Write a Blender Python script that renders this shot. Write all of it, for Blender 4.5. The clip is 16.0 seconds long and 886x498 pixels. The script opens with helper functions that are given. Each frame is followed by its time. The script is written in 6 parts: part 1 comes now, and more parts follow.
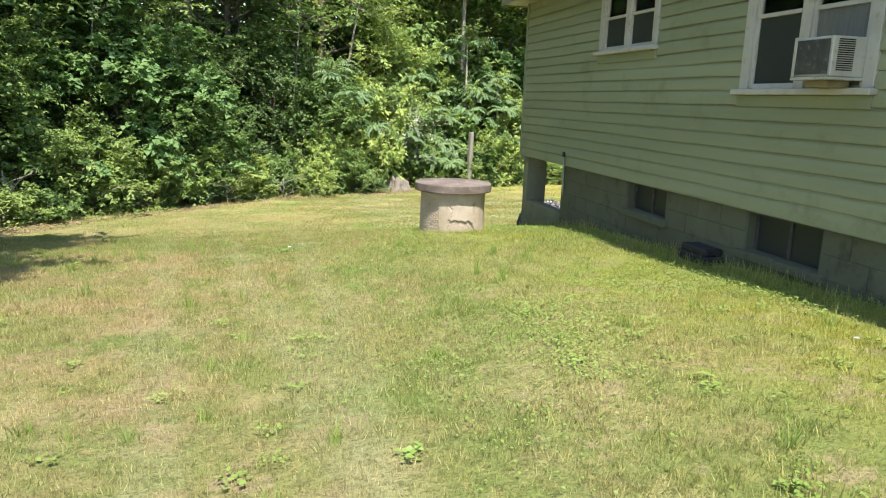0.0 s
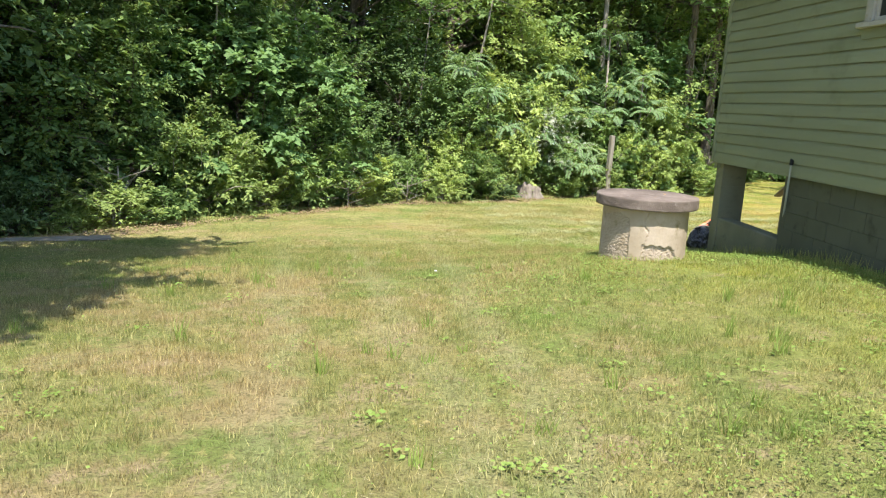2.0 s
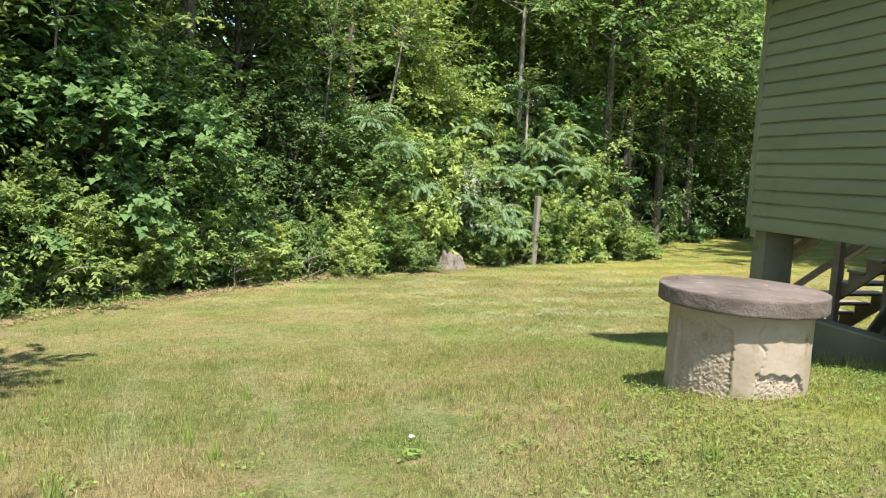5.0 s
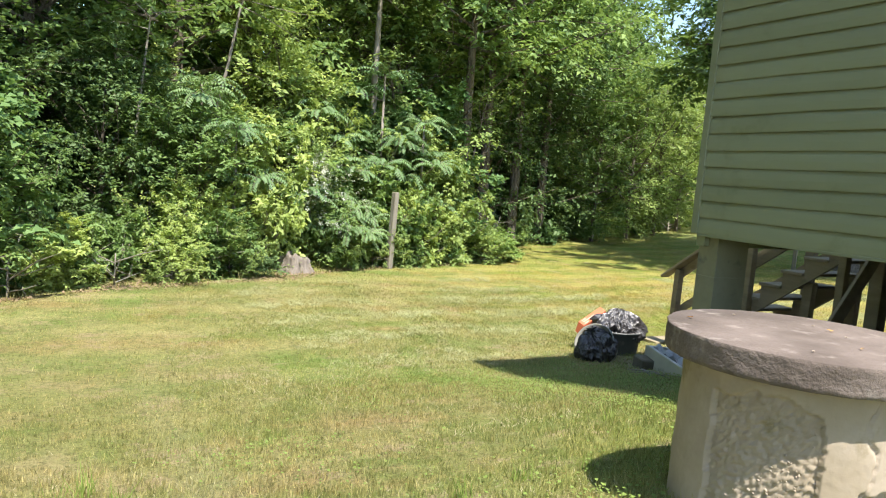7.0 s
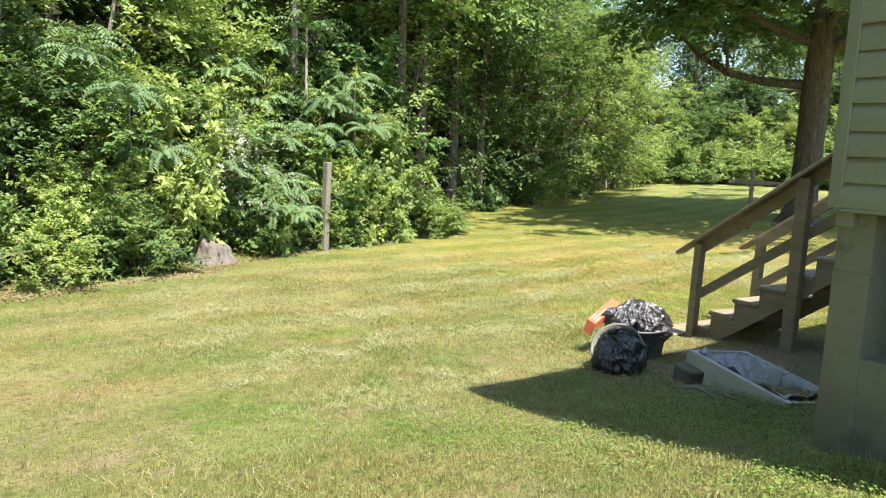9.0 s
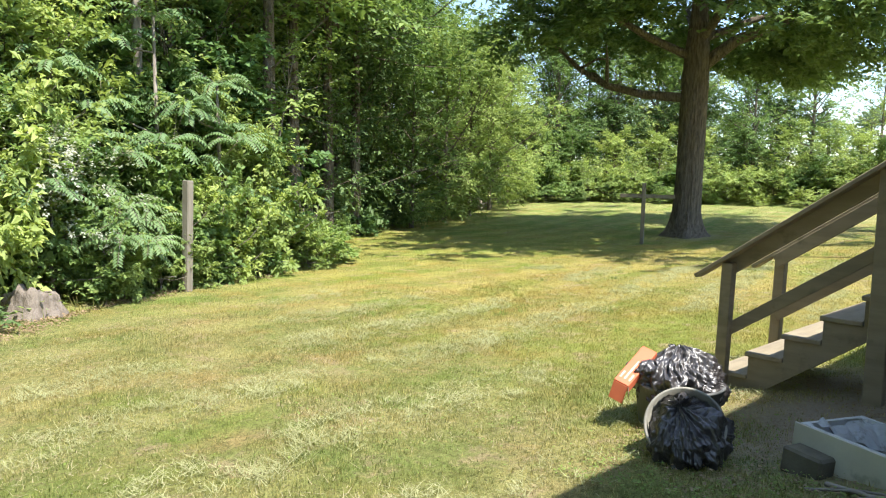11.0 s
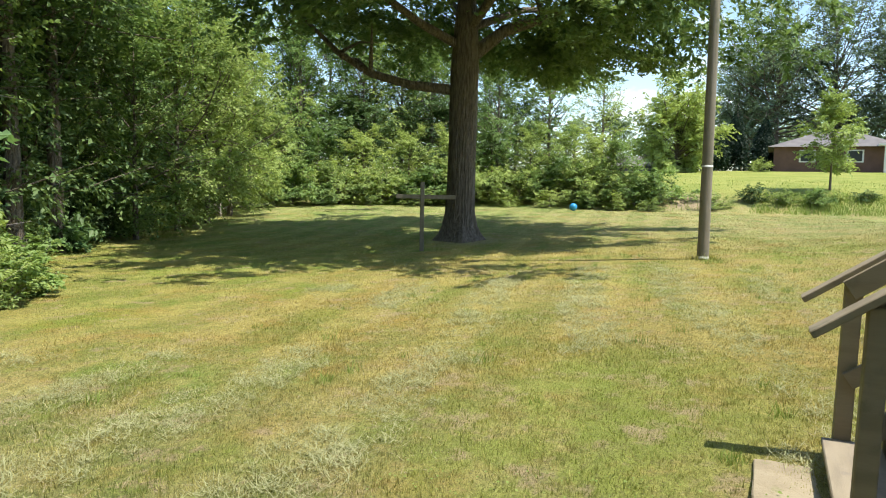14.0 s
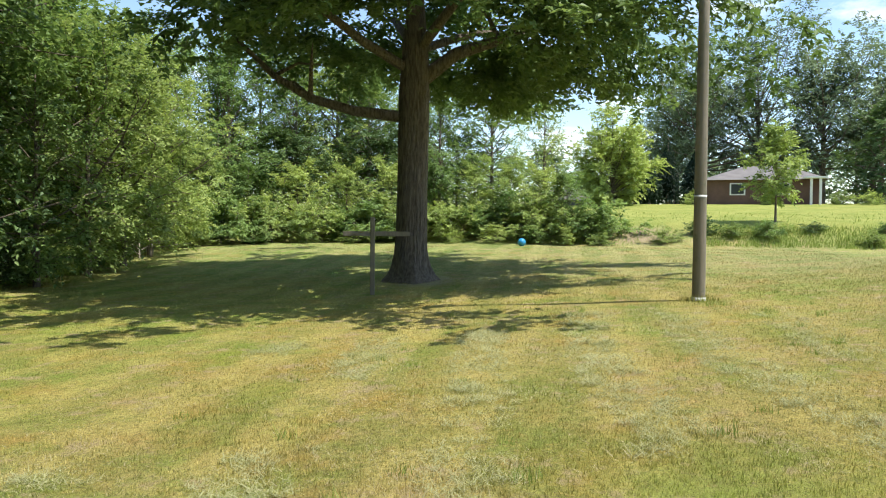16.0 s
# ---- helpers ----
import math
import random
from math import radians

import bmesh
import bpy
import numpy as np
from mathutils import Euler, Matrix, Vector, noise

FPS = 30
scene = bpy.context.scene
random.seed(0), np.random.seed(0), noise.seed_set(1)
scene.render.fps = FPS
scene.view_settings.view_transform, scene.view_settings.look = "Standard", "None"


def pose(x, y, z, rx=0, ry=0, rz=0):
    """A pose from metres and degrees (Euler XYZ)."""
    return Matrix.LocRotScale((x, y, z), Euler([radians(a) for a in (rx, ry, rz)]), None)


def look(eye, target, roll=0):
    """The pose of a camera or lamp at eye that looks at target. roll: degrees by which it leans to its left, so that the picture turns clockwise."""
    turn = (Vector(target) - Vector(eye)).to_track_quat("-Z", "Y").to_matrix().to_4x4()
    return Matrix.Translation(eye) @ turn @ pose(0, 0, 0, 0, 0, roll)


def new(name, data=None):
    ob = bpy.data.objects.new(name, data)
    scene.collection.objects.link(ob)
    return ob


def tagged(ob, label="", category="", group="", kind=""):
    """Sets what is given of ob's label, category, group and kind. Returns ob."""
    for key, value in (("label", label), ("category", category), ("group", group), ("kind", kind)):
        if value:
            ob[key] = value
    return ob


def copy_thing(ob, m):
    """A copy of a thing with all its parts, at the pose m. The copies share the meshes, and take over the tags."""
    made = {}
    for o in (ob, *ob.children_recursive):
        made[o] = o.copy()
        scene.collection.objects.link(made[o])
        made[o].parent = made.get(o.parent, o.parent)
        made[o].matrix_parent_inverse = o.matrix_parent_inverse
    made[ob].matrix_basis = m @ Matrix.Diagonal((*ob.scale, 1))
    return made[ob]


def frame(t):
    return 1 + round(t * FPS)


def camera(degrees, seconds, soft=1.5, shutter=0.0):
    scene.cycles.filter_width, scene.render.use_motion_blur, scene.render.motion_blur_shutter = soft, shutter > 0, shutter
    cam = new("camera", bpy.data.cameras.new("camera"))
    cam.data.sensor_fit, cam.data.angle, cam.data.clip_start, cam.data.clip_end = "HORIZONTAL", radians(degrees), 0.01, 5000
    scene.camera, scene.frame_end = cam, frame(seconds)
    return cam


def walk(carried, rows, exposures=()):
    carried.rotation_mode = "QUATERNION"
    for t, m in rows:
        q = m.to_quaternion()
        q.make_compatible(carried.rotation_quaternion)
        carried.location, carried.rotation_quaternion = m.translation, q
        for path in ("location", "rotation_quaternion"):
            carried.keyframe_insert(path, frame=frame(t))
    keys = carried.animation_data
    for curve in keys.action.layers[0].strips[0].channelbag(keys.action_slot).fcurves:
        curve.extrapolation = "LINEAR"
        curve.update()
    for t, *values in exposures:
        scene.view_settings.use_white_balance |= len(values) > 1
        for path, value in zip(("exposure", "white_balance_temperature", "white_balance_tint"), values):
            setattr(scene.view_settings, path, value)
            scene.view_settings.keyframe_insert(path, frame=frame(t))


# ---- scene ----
cam = camera(63.2, 16.0, soft=1.1)
PATH = [
    (0, (-0.143, 0.480, 1.567), (0.273, 2.193, 1.202), 2.1),
    (0.5, (-0.150, 1.015, 1.519), (0.139, 2.763, 1.202), 2.4),
    (1, (-0.184, 1.579, 1.435), (0.153, 3.317, 1.106), 3.6),
    (1.5, (-0.287, 2.137, 1.374), (-0.034, 3.884, 1.022), 3.3),
    (2, (-0.517, 2.715, 1.342), (-0.356, 4.470, 0.977), 2.8),
    (2.5, (-0.661, 3.259, 1.276), (-0.490, 5.011, 0.903), 2.6),
    (3, (-0.787, 3.892, 1.238), (-0.596, 5.640, 0.855), 2.9),
    (3.5, (-0.879, 4.401, 1.188), (-0.649, 6.143, 0.797), 3.2),
    (4, (-0.855, 4.903, 1.132), (-0.606, 6.648, 0.766), 3.5),
    (4.5, (-0.844, 5.517, 1.149), (-0.523, 7.263, 0.856), 3.2),
    (5, (-0.763, 6.026, 1.141), (-0.327, 7.762, 0.941), 2.8),
    (5.2, (-0.710, 6.243, 1.105), (-0.230, 7.971, 0.946), 2.7),
    (7.3, (-0.243, 8.509, 0.968), (0.593, 10.091, 0.770), 4.8),
    (7.5, (-0.207, 8.709, 0.964), (0.645, 10.279, 0.742), 4.7),
    (8, (-0.005, 9.270, 0.922), (0.887, 10.810, 0.656), 4.1),
    (8.2, (0.067, 9.500, 0.934), (0.976, 11.029, 0.652), 3.8),
    (10.3, (0.861, 12.010, 0.719), (1.957, 13.430, 0.565), 1.1),
    (10.5, (0.944, 12.270, 0.670), (2.072, 13.664, 0.515), 1.0),
    (11, (1.168, 12.928, 0.625), (2.414, 14.216, 0.450), 1.3),
    (11.5, (1.426, 13.489, 0.553), (2.771, 14.669, 0.364), 1.5),
    (12, (1.732, 14.144, 0.493), (3.150, 15.237, 0.314), 1.7),
    (12.5, (2.083, 14.710, 0.467), (3.603, 15.660, 0.299), 2.0),
    (13, (2.567, 15.122, 0.419), (4.148, 15.969, 0.271), 2.0),
    (13.5, (3.054, 15.590, 0.437), (4.674, 16.362, 0.294), 1.6),
    (14, (3.497, 15.999, 0.451), (5.126, 16.749, 0.301), 1.1),
    (14.5, (3.985, 16.366, 0.439), (5.610, 17.131, 0.310), 1.0),
    (15, (4.334, 16.774, 0.419), (5.971, 17.520, 0.324), 0.8),
    (15.5, (4.780, 17.129, 0.408), (6.437, 17.829, 0.347), 0.5),
    (16, (5.307, 17.474, 0.438), (7.006, 18.067, 0.379), 0.5),
]
walk(cam, [(t, look(eye, target, roll)) for t, eye, target, roll in PATH],
     exposures=((0, 1.18), (3.5, 1.15), (5, 1.04), (8, 1.24), (10.5, 1.24), (12.5, 0.93), (14, 0.81), (16, 0.77)))

# ---------------------------------------------------------------- light
SUN_WAY = Vector((0.005, -0.45, 0.89)).normalized()      # towards the sun
world = bpy.data.worlds.new("sky")
scene.world = world
world.use_nodes = True
wt = world.node_tree
wt.nodes.clear()
w_out = wt.nodes.new("ShaderNodeOutputWorld")
w_bg = wt.nodes.new("ShaderNodeBackground")
w_sky = wt.nodes.new("ShaderNodeTexSky")
w_sky.sky_type = 'NISHITA'
w_sky.sun_disc = False
w_sky.sun_elevation = math.asin(SUN_WAY.z)
w_sky.sun_rotation = math.atan2(SUN_WAY.x, SUN_WAY.y)
w_sky.air_density, w_sky.dust_density, w_sky.ozone_density = 1.0, 0.3, 1.5
w_co = wt.nodes.new("ShaderNodeTexCoord")
w_map = wt.nodes.new("ShaderNodeMapping")
w_map.inputs["Scale"].default_value = (1.0, 1.0, 2.6)
w_noise = wt.nodes.new("ShaderNodeTexNoise")
w_noise.inputs["Scale"].default_value = 5.2
w_noise.inputs["Detail"].default_value = 7.0
w_noise.inputs["Roughness"].default_value = 0.58
w_ramp = wt.nodes.new("ShaderNodeValToRGB")
w_ramp.color_ramp.elements[0].position, w_ramp.color_ramp.elements[1].position = 0.55, 0.72
w_mix = wt.nodes.new("ShaderNodeMixRGB")
w_mix.inputs[2].default_value = (6.7, 6.6, 6.5, 1)
wt.links.new(w_co.outputs["Generated"], w_map.inputs["Vector"])
wt.links.new(w_map.outputs[0], w_noise.inputs["Vector"])
wt.links.new(w_noise.outputs["Fac"], w_ramp.inputs[0])
wt.links.new(w_ramp.outputs[0], w_mix.inputs[0])
wt.links.new(w_sky.outputs[0], w_mix.inputs[1])
wt.links.new(w_mix.outputs[0], w_bg.inputs[0])
wt.links.new(w_bg.outputs[0], w_out.inputs[0])
w_bg.inputs[1].default_value = 0.15

sun = new("sun", bpy.data.lights.new("sun", "SUN"))
sun.data.energy, sun.data.angle, sun.data.color = 4.4, radians(0.5), (1.0, 0.955, 0.88)
sun.matrix_world = look(SUN_WAY * 60, (0, 0, 0))

# ---------------------------------------------------------------- materials
def mixrgb(nt, fac, a, b, blend="MIX"):
    """Blend two colours, each a tuple or a socket; fac a number or a socket."""
    n = nt.nodes.new("ShaderNodeMixRGB")
    n.blend_type = blend
    for sock, v in zip(n.inputs, (fac, a, b)):
        if isinstance(v, bpy.types.NodeSocket):
            nt.links.new(v, sock)
        elif isinstance(v, tuple):
            sock.default_value = (*v, 1)
        else:
            sock.default_value = v
    return n.outputs[0]


def noise_tex(nt, scale, detail=4.0, rough=0.55, co=None, stretch=None):
    n = nt.nodes.new("ShaderNodeTexNoise")
    n.inputs["Scale"].default_value, n.inputs["Detail"].default_value, n.inputs["Roughness"].default_value = scale, detail, rough
    if co is None:
        co = nt.nodes.new("ShaderNodeNewGeometry").outputs["Position"]
    if stretch:
        m = nt.nodes.new("ShaderNodeMapping")
        m.inputs["Scale"].default_value = stretch
        nt.links.new(co, m.inputs["Vector"])
        co = m.outputs[0]
    nt.links.new(co, n.inputs["Vector"])
    return n.outputs["Fac"]


def ramp(nt, fac, lo, hi):
    n = nt.nodes.new("ShaderNodeMapRange")
    n.interpolation_type = "SMOOTHSTEP"
    n.inputs["From Min"].default_value, n.inputs["From Max"].default_value = lo, hi
    nt.links.new(fac, n.inputs["Value"])
    return n.outputs["Result"]


def blank(name):
    m = bpy.data.materials.new(name)
    m.use_nodes = True
    nt = m.node_tree
    return m, nt, nt.nodes["Principled BSDF"]


def bump(nt, bsdf, height, strength, dist=0.01):
    b = nt.nodes.new("ShaderNodeBump")
    b.inputs["Strength"].default_value, b.inputs["Distance"].default_value = strength, dist
    nt.links.new(height, b.inputs["Height"])
    nt.links.new(b.outputs[0], bsdf.inputs["Normal"])


def surface(name, base, dark, stain=None, coarse=1.5, fine=40.0, rough=0.8, metal=0.0, relief=0.3, dist=0.01, stretch=None, piece=0.0):
    """A weathered solid: base and dark mixed by a coarse noise, fine grain, optional stain patches, relief, and a shift from piece to piece."""
    m, nt, p = blank(name)
    big = ramp(nt, noise_tex(nt, coarse, 5, stretch=stretch), 0.32, 0.7)
    small = noise_tex(nt, fine, 3, 0.6, stretch=stretch)
    col = mixrgb(nt, big, base, dark)
    col = mixrgb(nt, mixrgb(nt, 0.55, (0.0, 0.0, 0.0), small), col, dark)
    if stain:
        col = mixrgb(nt, ramp(nt, noise_tex(nt, coarse * 2.3, 6, 0.62), 0.55, 0.72), col, stain)
    if piece:
        oi = nt.nodes.new("ShaderNodeObjectInfo")
        hsv = nt.nodes.new("ShaderNodeHueSaturation")
        mr = nt.nodes.new("ShaderNodeMapRange")
        mr.inputs["To Min"].default_value, mr.inputs["To Max"].default_value = 1 - piece, 1 + piece
        nt.links.new(oi.outputs["Random"], mr.inputs["Value"])
        nt.links.new(mr.outputs[0], hsv.inputs["Value"])
        nt.links.new(col, hsv.inputs["Color"])
        col = hsv.outputs[0]
    nt.links.new(col, p.inputs["Base Color"])
    p.inputs["Roughness"].default_value, p.inputs["Metallic"].default_value = rough, metal
    bump(nt, p, mixrgb(nt, 0.5, small, big), relief, dist)
    return m


def soil_mask(nt, sep, centre, half, soft):
    """1 inside a soft box in plan."""
    out = None
    for axis in (0, 1):
        a = nt.nodes.new("ShaderNodeMath")
        a.operation = "SUBTRACT"
        nt.links.new(sep.outputs[axis], a.inputs[0])
        a.inputs[1].default_value = centre[axis]
        b = nt.nodes.new("ShaderNodeMath")
        b.operation = "ABSOLUTE"
        nt.links.new(a.outputs[0], b.inputs[0])
        r = ramp(nt, b.outputs[0], half[axis] + soft, half[axis] - soft)
        if out is None:
            out = r
        else:
            m = nt.nodes.new("ShaderNodeMath")
            m.operation = "MULTIPLY"
            nt.links.new(out, m.inputs[0])
            nt.links.new(r, m.inputs[1])
            out = m.outputs[0]
    return out


def lawn_colour(nt):
    """Colour of the lawn by place: green and yellow-green turf, straw patches, mowing stripes, bare soil beside the porch."""
    pos = nt.nodes.new("ShaderNodeNewGeometry").outputs["Position"]
    sep = nt.nodes.new("ShaderNodeSeparateXYZ")
    nt.links.new(pos, sep.inputs[0])
    patch = ramp(nt, noise_tex(nt, 0.55, 6, 0.62, pos), 0.36, 0.66)
    straw = ramp(nt, noise_tex(nt, 1.1, 6, 0.66, pos, (1.0, 0.8, 1.0)), 0.47, 0.68)
    fine = noise_tex(nt, 17.0, 5, 0.75, pos)
    col = mixrgb(nt, patch, (0.205, 0.27, 0.075), (0.33, 0.325, 0.125))
    # dry ground on the west side and far lawn
    dry = nt.nodes.new("ShaderNodeMapRange")
    dry.inputs["From Min"].default_value, dry.inputs["From Max"].default_value = 3.5, -3.5
    dry.inputs["To Min"].default_value, dry.inputs["To Max"].default_value = 0.35, 0.95
    nt.links.new(sep.outputs[0], dry.inputs["Value"])
    mul = nt.nodes.new("ShaderNodeMath")
    mul.operation = "MULTIPLY"
    nt.links.new(straw, mul.inputs[0])
    nt.links.new(dry.outputs[0], mul.inputs[1])
    col = mixrgb(nt, mul.outputs[0], col, (0.46, 0.385, 0.205))
    col = mixrgb(nt, mixrgb(nt, 0.75, (0.0, 0.0, 0.0), ramp(nt, noise_tex(nt, 0.62, 7, 0.75, pos, (1.0, 1.3, 1.0)), 0.50, 0.72)), col, (0.45, 0.335, 0.175))
    col = mixrgb(nt, mixrgb(nt, 0.8, (0.0, 0.0, 0.0), ramp(nt, noise_tex(nt, 0.36, 7, 0.74, pos, (1.2, 1.0, 1.0)), 0.51, 0.66)), col, (0.19, 0.30, 0.065))
    # dark mottling: shadows among the grass blades, painted into the colour
    col = mixrgb(nt, mixrgb(nt, 0.55, (0.0, 0.0, 0.0), ramp(nt, noise_tex(nt, 5.5, 5, 0.75, pos), 0.50, 0.64)), col, mixrgb(nt, 0.6, col, (0.10, 0.115, 0.03)))
    col = mixrgb(nt, mixrgb(nt, 0.5, (0.0, 0.0, 0.0), ramp(nt, noise_tex(nt, 8.5, 5, 0.75, pos, (1.3, 0.8, 1.0)), 0.54, 0.68)), col, (0.50, 0.42, 0.18))
    # bright moss near the house and the well
    for centre, half in (((3.2, 5.2), (0.5, 2.4)), ((2.6, 8.9), (0.8, 0.5))):
        moss = mixrgb(nt, 1.0, soil_mask(nt, sep, centre, half, 0.7), ramp(nt, noise_tex(nt, 1.6, 5, 0.7, pos), 0.40, 0.58), "MULTIPLY")
        col = mixrgb(nt, mixrgb(nt, 0.75, (0.0, 0.0, 0.0), moss), col, (0.36, 0.365, 0.045))
    # pale wheel tracks: x where each starts, its slant
    for x0, slant in ((0.55, -0.115), (0.32, -0.004), (-0.25, -0.125)):
        line = nt.nodes.new("ShaderNodeMath")
        line.operation = "MULTIPLY_ADD"
        nt.links.new(sep.outputs[1], line.inputs[0])
        line.inputs[1].default_value, line.inputs[2].default_value = -slant, -x0
        off = nt.nodes.new("ShaderNodeMath")
        nt.links.new(line.outputs[0], off.inputs[0])
        nt.links.new(sep.outputs[0], off.inputs[1])
        wob = nt.nodes.new("ShaderNodeMath")
        wob.operation = "MULTIPLY_ADD"
        nt.links.new(noise_tex(nt, 0.9, 4, 0.6, pos), wob.inputs[0])
        wob.inputs[1].default_value = 0.5
        nt.links.new(off.outputs[0], wob.inputs[2])
        dist = nt.nodes.new("ShaderNodeMath")
        dist.operation = "ABSOLUTE"
        shift = nt.nodes.new("ShaderNodeMath")
        shift.inputs[1].default_value = -0.25
        nt.links.new(wob.outputs[0], shift.inputs[0])
        nt.links.new(shift.outputs[0], dist.inputs[0])
        track = mixrgb(nt, 1.0, ramp(nt, dist.outputs[0], 0.22, 0.05), ramp(nt, sep.outputs[1], 15.5, 12.0), "MULTIPLY")
        col = mixrgb(nt, mixrgb(nt, 0.33, (0.0, 0.0, 0.0), track), col, (0.40, 0.415, 0.225))
    # mowing stripes
    wave_map = nt.nodes.new("ShaderNodeMapping")
    wave_map.inputs["Rotation"].default_value = (0, 0, radians(80))
    nt.links.new(pos, wave_map.inputs["Vector"])
    wave = nt.nodes.new("ShaderNodeTexWave")
    wave.inputs["Scale"].default_value, wave.inputs["Distortion"].default_value = 0.21, 3.2
    wave.inputs["Detail"].default_value, wave.inputs["Detail Scale"].default_value = 3.0, 0.35
    nt.links.new(wave_map.outputs[0], wave.inputs["Vector"])
    mown = nt.nodes.new("ShaderNodeMapRange")
    mown.inputs["From Min"].default_value, mown.inputs["From Max"].default_value = 12.0, 19.0
    mown.inputs["To Max"].default_value = 0.62
    nt.links.new(sep.outputs[1], mown.inputs["Value"])
    east = ramp(nt, sep.outputs[0], 2.0, 9.0)
    band = nt.nodes.new("ShaderNodeMath")
    band.operation = "MULTIPLY"
    nt.links.new(mixrgb(nt, 1.0, ramp(nt, wave.outputs["Fac"], 0.3, 0.8), ramp(nt, noise_tex(nt, 1.7, 5, 0.7, pos), 0.36, 0.6), "MULTIPLY"), band.inputs[0])
    nt.links.new(mown.outputs[0], band.inputs[1])
    col = mixrgb(nt, mixrgb(nt, 1.0, mown.outputs[0], mixrgb(nt, 1.0, mixrgb(nt, 0.6, east, (1.0, 1.0, 1.0)), ramp(nt, noise_tex(nt, 0.8, 5, 0.65, pos), 0.48, 0.68), "MULTIPLY"), "MULTIPLY"), col, (0.40, 0.29, 0.10))
    col = mixrgb(nt, mixrgb(nt, 1.0, mown.outputs[0], ramp(nt, noise_tex(nt, 0.5, 5, 0.65, pos, (0.8, 1.2, 1.0)), 0.54, 0.70), "MULTIPLY"), col, (0.21, 0.31, 0.05))
    col = mixrgb(nt, band.outputs[0], col, (0.46, 0.435, 0.185))
    col = mixrgb(nt, mixrgb(nt, 0.8, (0.0, 0.0, 0.0), ramp(nt, fine, 0.46, 0.66)), col, mixrgb(nt, 0.7, col, (0.09, 0.12, 0.03)))
    # trodden brown ground to the west, lush clover beside the house, green grass at the far end
    brown = mixrgb(nt, 1.0, mixrgb(nt, 1.0, ramp(nt, sep.outputs[0], 0.9, -1.2), ramp(nt, sep.outputs[1], 13.0, 8.0), "MULTIPLY"), ramp(nt, noise_tex(nt, 1.3, 6, 0.72, pos), 0.44, 0.60), "MULTIPLY")
    col = mixrgb(nt, mixrgb(nt, 0.55, (0.0, 0.0, 0.0), brown), col, (0.40, 0.30, 0.17))
    lawnside = mixrgb(nt, 1.0, mixrgb(nt, 1.0, ramp(nt, sep.outputs[0], 0.9, 2.6), ramp(nt, sep.outputs[1], 13.0, 10.5), "MULTIPLY"), ramp(nt, noise_tex(nt, 2.2, 6, 0.72, pos), 0.36, 0.58), "MULTIPLY")
    col = mixrgb(nt, mixrgb(nt, 0.5, (0.0, 0.0, 0.0), lawnside), col, (0.30, 0.355, 0.085))
    col = mixrgb(nt, ramp(nt, sep.outputs[1], 22.0, 28.0), col, mixrgb(nt, 1.0, col, (0.88, 1.0, 0.88), "MULTIPLY"))
    col = mixrgb(nt, mixrgb(nt, 1.0, ramp(nt, sep.outputs[0], 4.5, 11.0), ramp(nt, sep.outputs[0], 30.0, 18.0), "MULTIPLY"), mixrgb(nt, 1.0, col, (1.07, 1.01, 0.97), "MULTIPLY"), mixrgb(nt, 1.0, col, (1.20, 1.03, 0.77), "MULTIPLY"))
    # a greener corner of the yard
    lush = mixrgb(nt, 1.0, soil_mask(nt, sep, (8.6, 17.0), (1.9, 1.1), 0.8), ramp(nt, noise_tex(nt, 2.4, 5, 0.7, pos), 0.34, 0.56), "MULTIPLY")
    col = mixrgb(nt, mixrgb(nt, 0.75, (0.0, 0.0, 0.0), lush), col, (0.27, 0.315, 0.06))
    return col, sep, fine


m_ground, nt, p = blank("lawn_ground")
col, sep, fine = lawn_colour(nt)
col = mixrgb(nt, mixrgb(nt, 0.7, (0.0, 0.0, 0.0), ramp(nt, noise_tex(nt, 2.1, 5, 0.7), 0.54, 0.66)), col, (0.43, 0.325, 0.19))
col = mixrgb(nt, ramp(nt, noise_tex(nt, 45.0, 4, 0.7), 0.50, 0.66), col, mixrgb(nt, 0.65, col, (0.13, 0.11, 0.05)))
soil = mixrgb(nt, 1.0, soil_mask(nt, sep, (6.9, 13.7), (1.45, 1.4), 0.5), soil_mask(nt, sep, (25.4, 25.3), (0.8, 0.8), 0.7), "ADD")
col = mixrgb(nt, soil, col, mixrgb(nt, noise_tex(nt, 30, 5, 0.7), (0.25, 0.205, 0.14), (0.50, 0.42, 0.30)))
nt.links.new(col, p.inputs["Base Color"])
p.inputs["Roughness"].default_value = 0.95
p.inputs["Specular IOR Level"].default_value = 0.15
field = ramp(nt, sep.outputs[0], 43.0, 46.5)
col = mixrgb(nt, field, col, mixrgb(nt, ramp(nt, noise_tex(nt, 0.35, 5, 0.65), 0.35, 0.65), (0.22, 0.26, 0.055), (0.30, 0.31, 0.08)))
# bare reddish bank
bank = soil_mask(nt, sep, (44.0, 20.2), (1.2, 1.2), 0.8)
col = mixrgb(nt, bank, col, mixrgb(nt, noise_tex(nt, 3, 5, 0.7), (0.27, 0.20, 0.12), (0.38, 0.31, 0.19)))
nt.links.new(col, p.inputs["Base Color"])
bump(nt, p, mixrgb(nt, 0.45, noise_tex(nt, 26.0, 5, 0.75), noise_tex(nt, 8.0, 5, 0.75)), 1.0, 0.10)


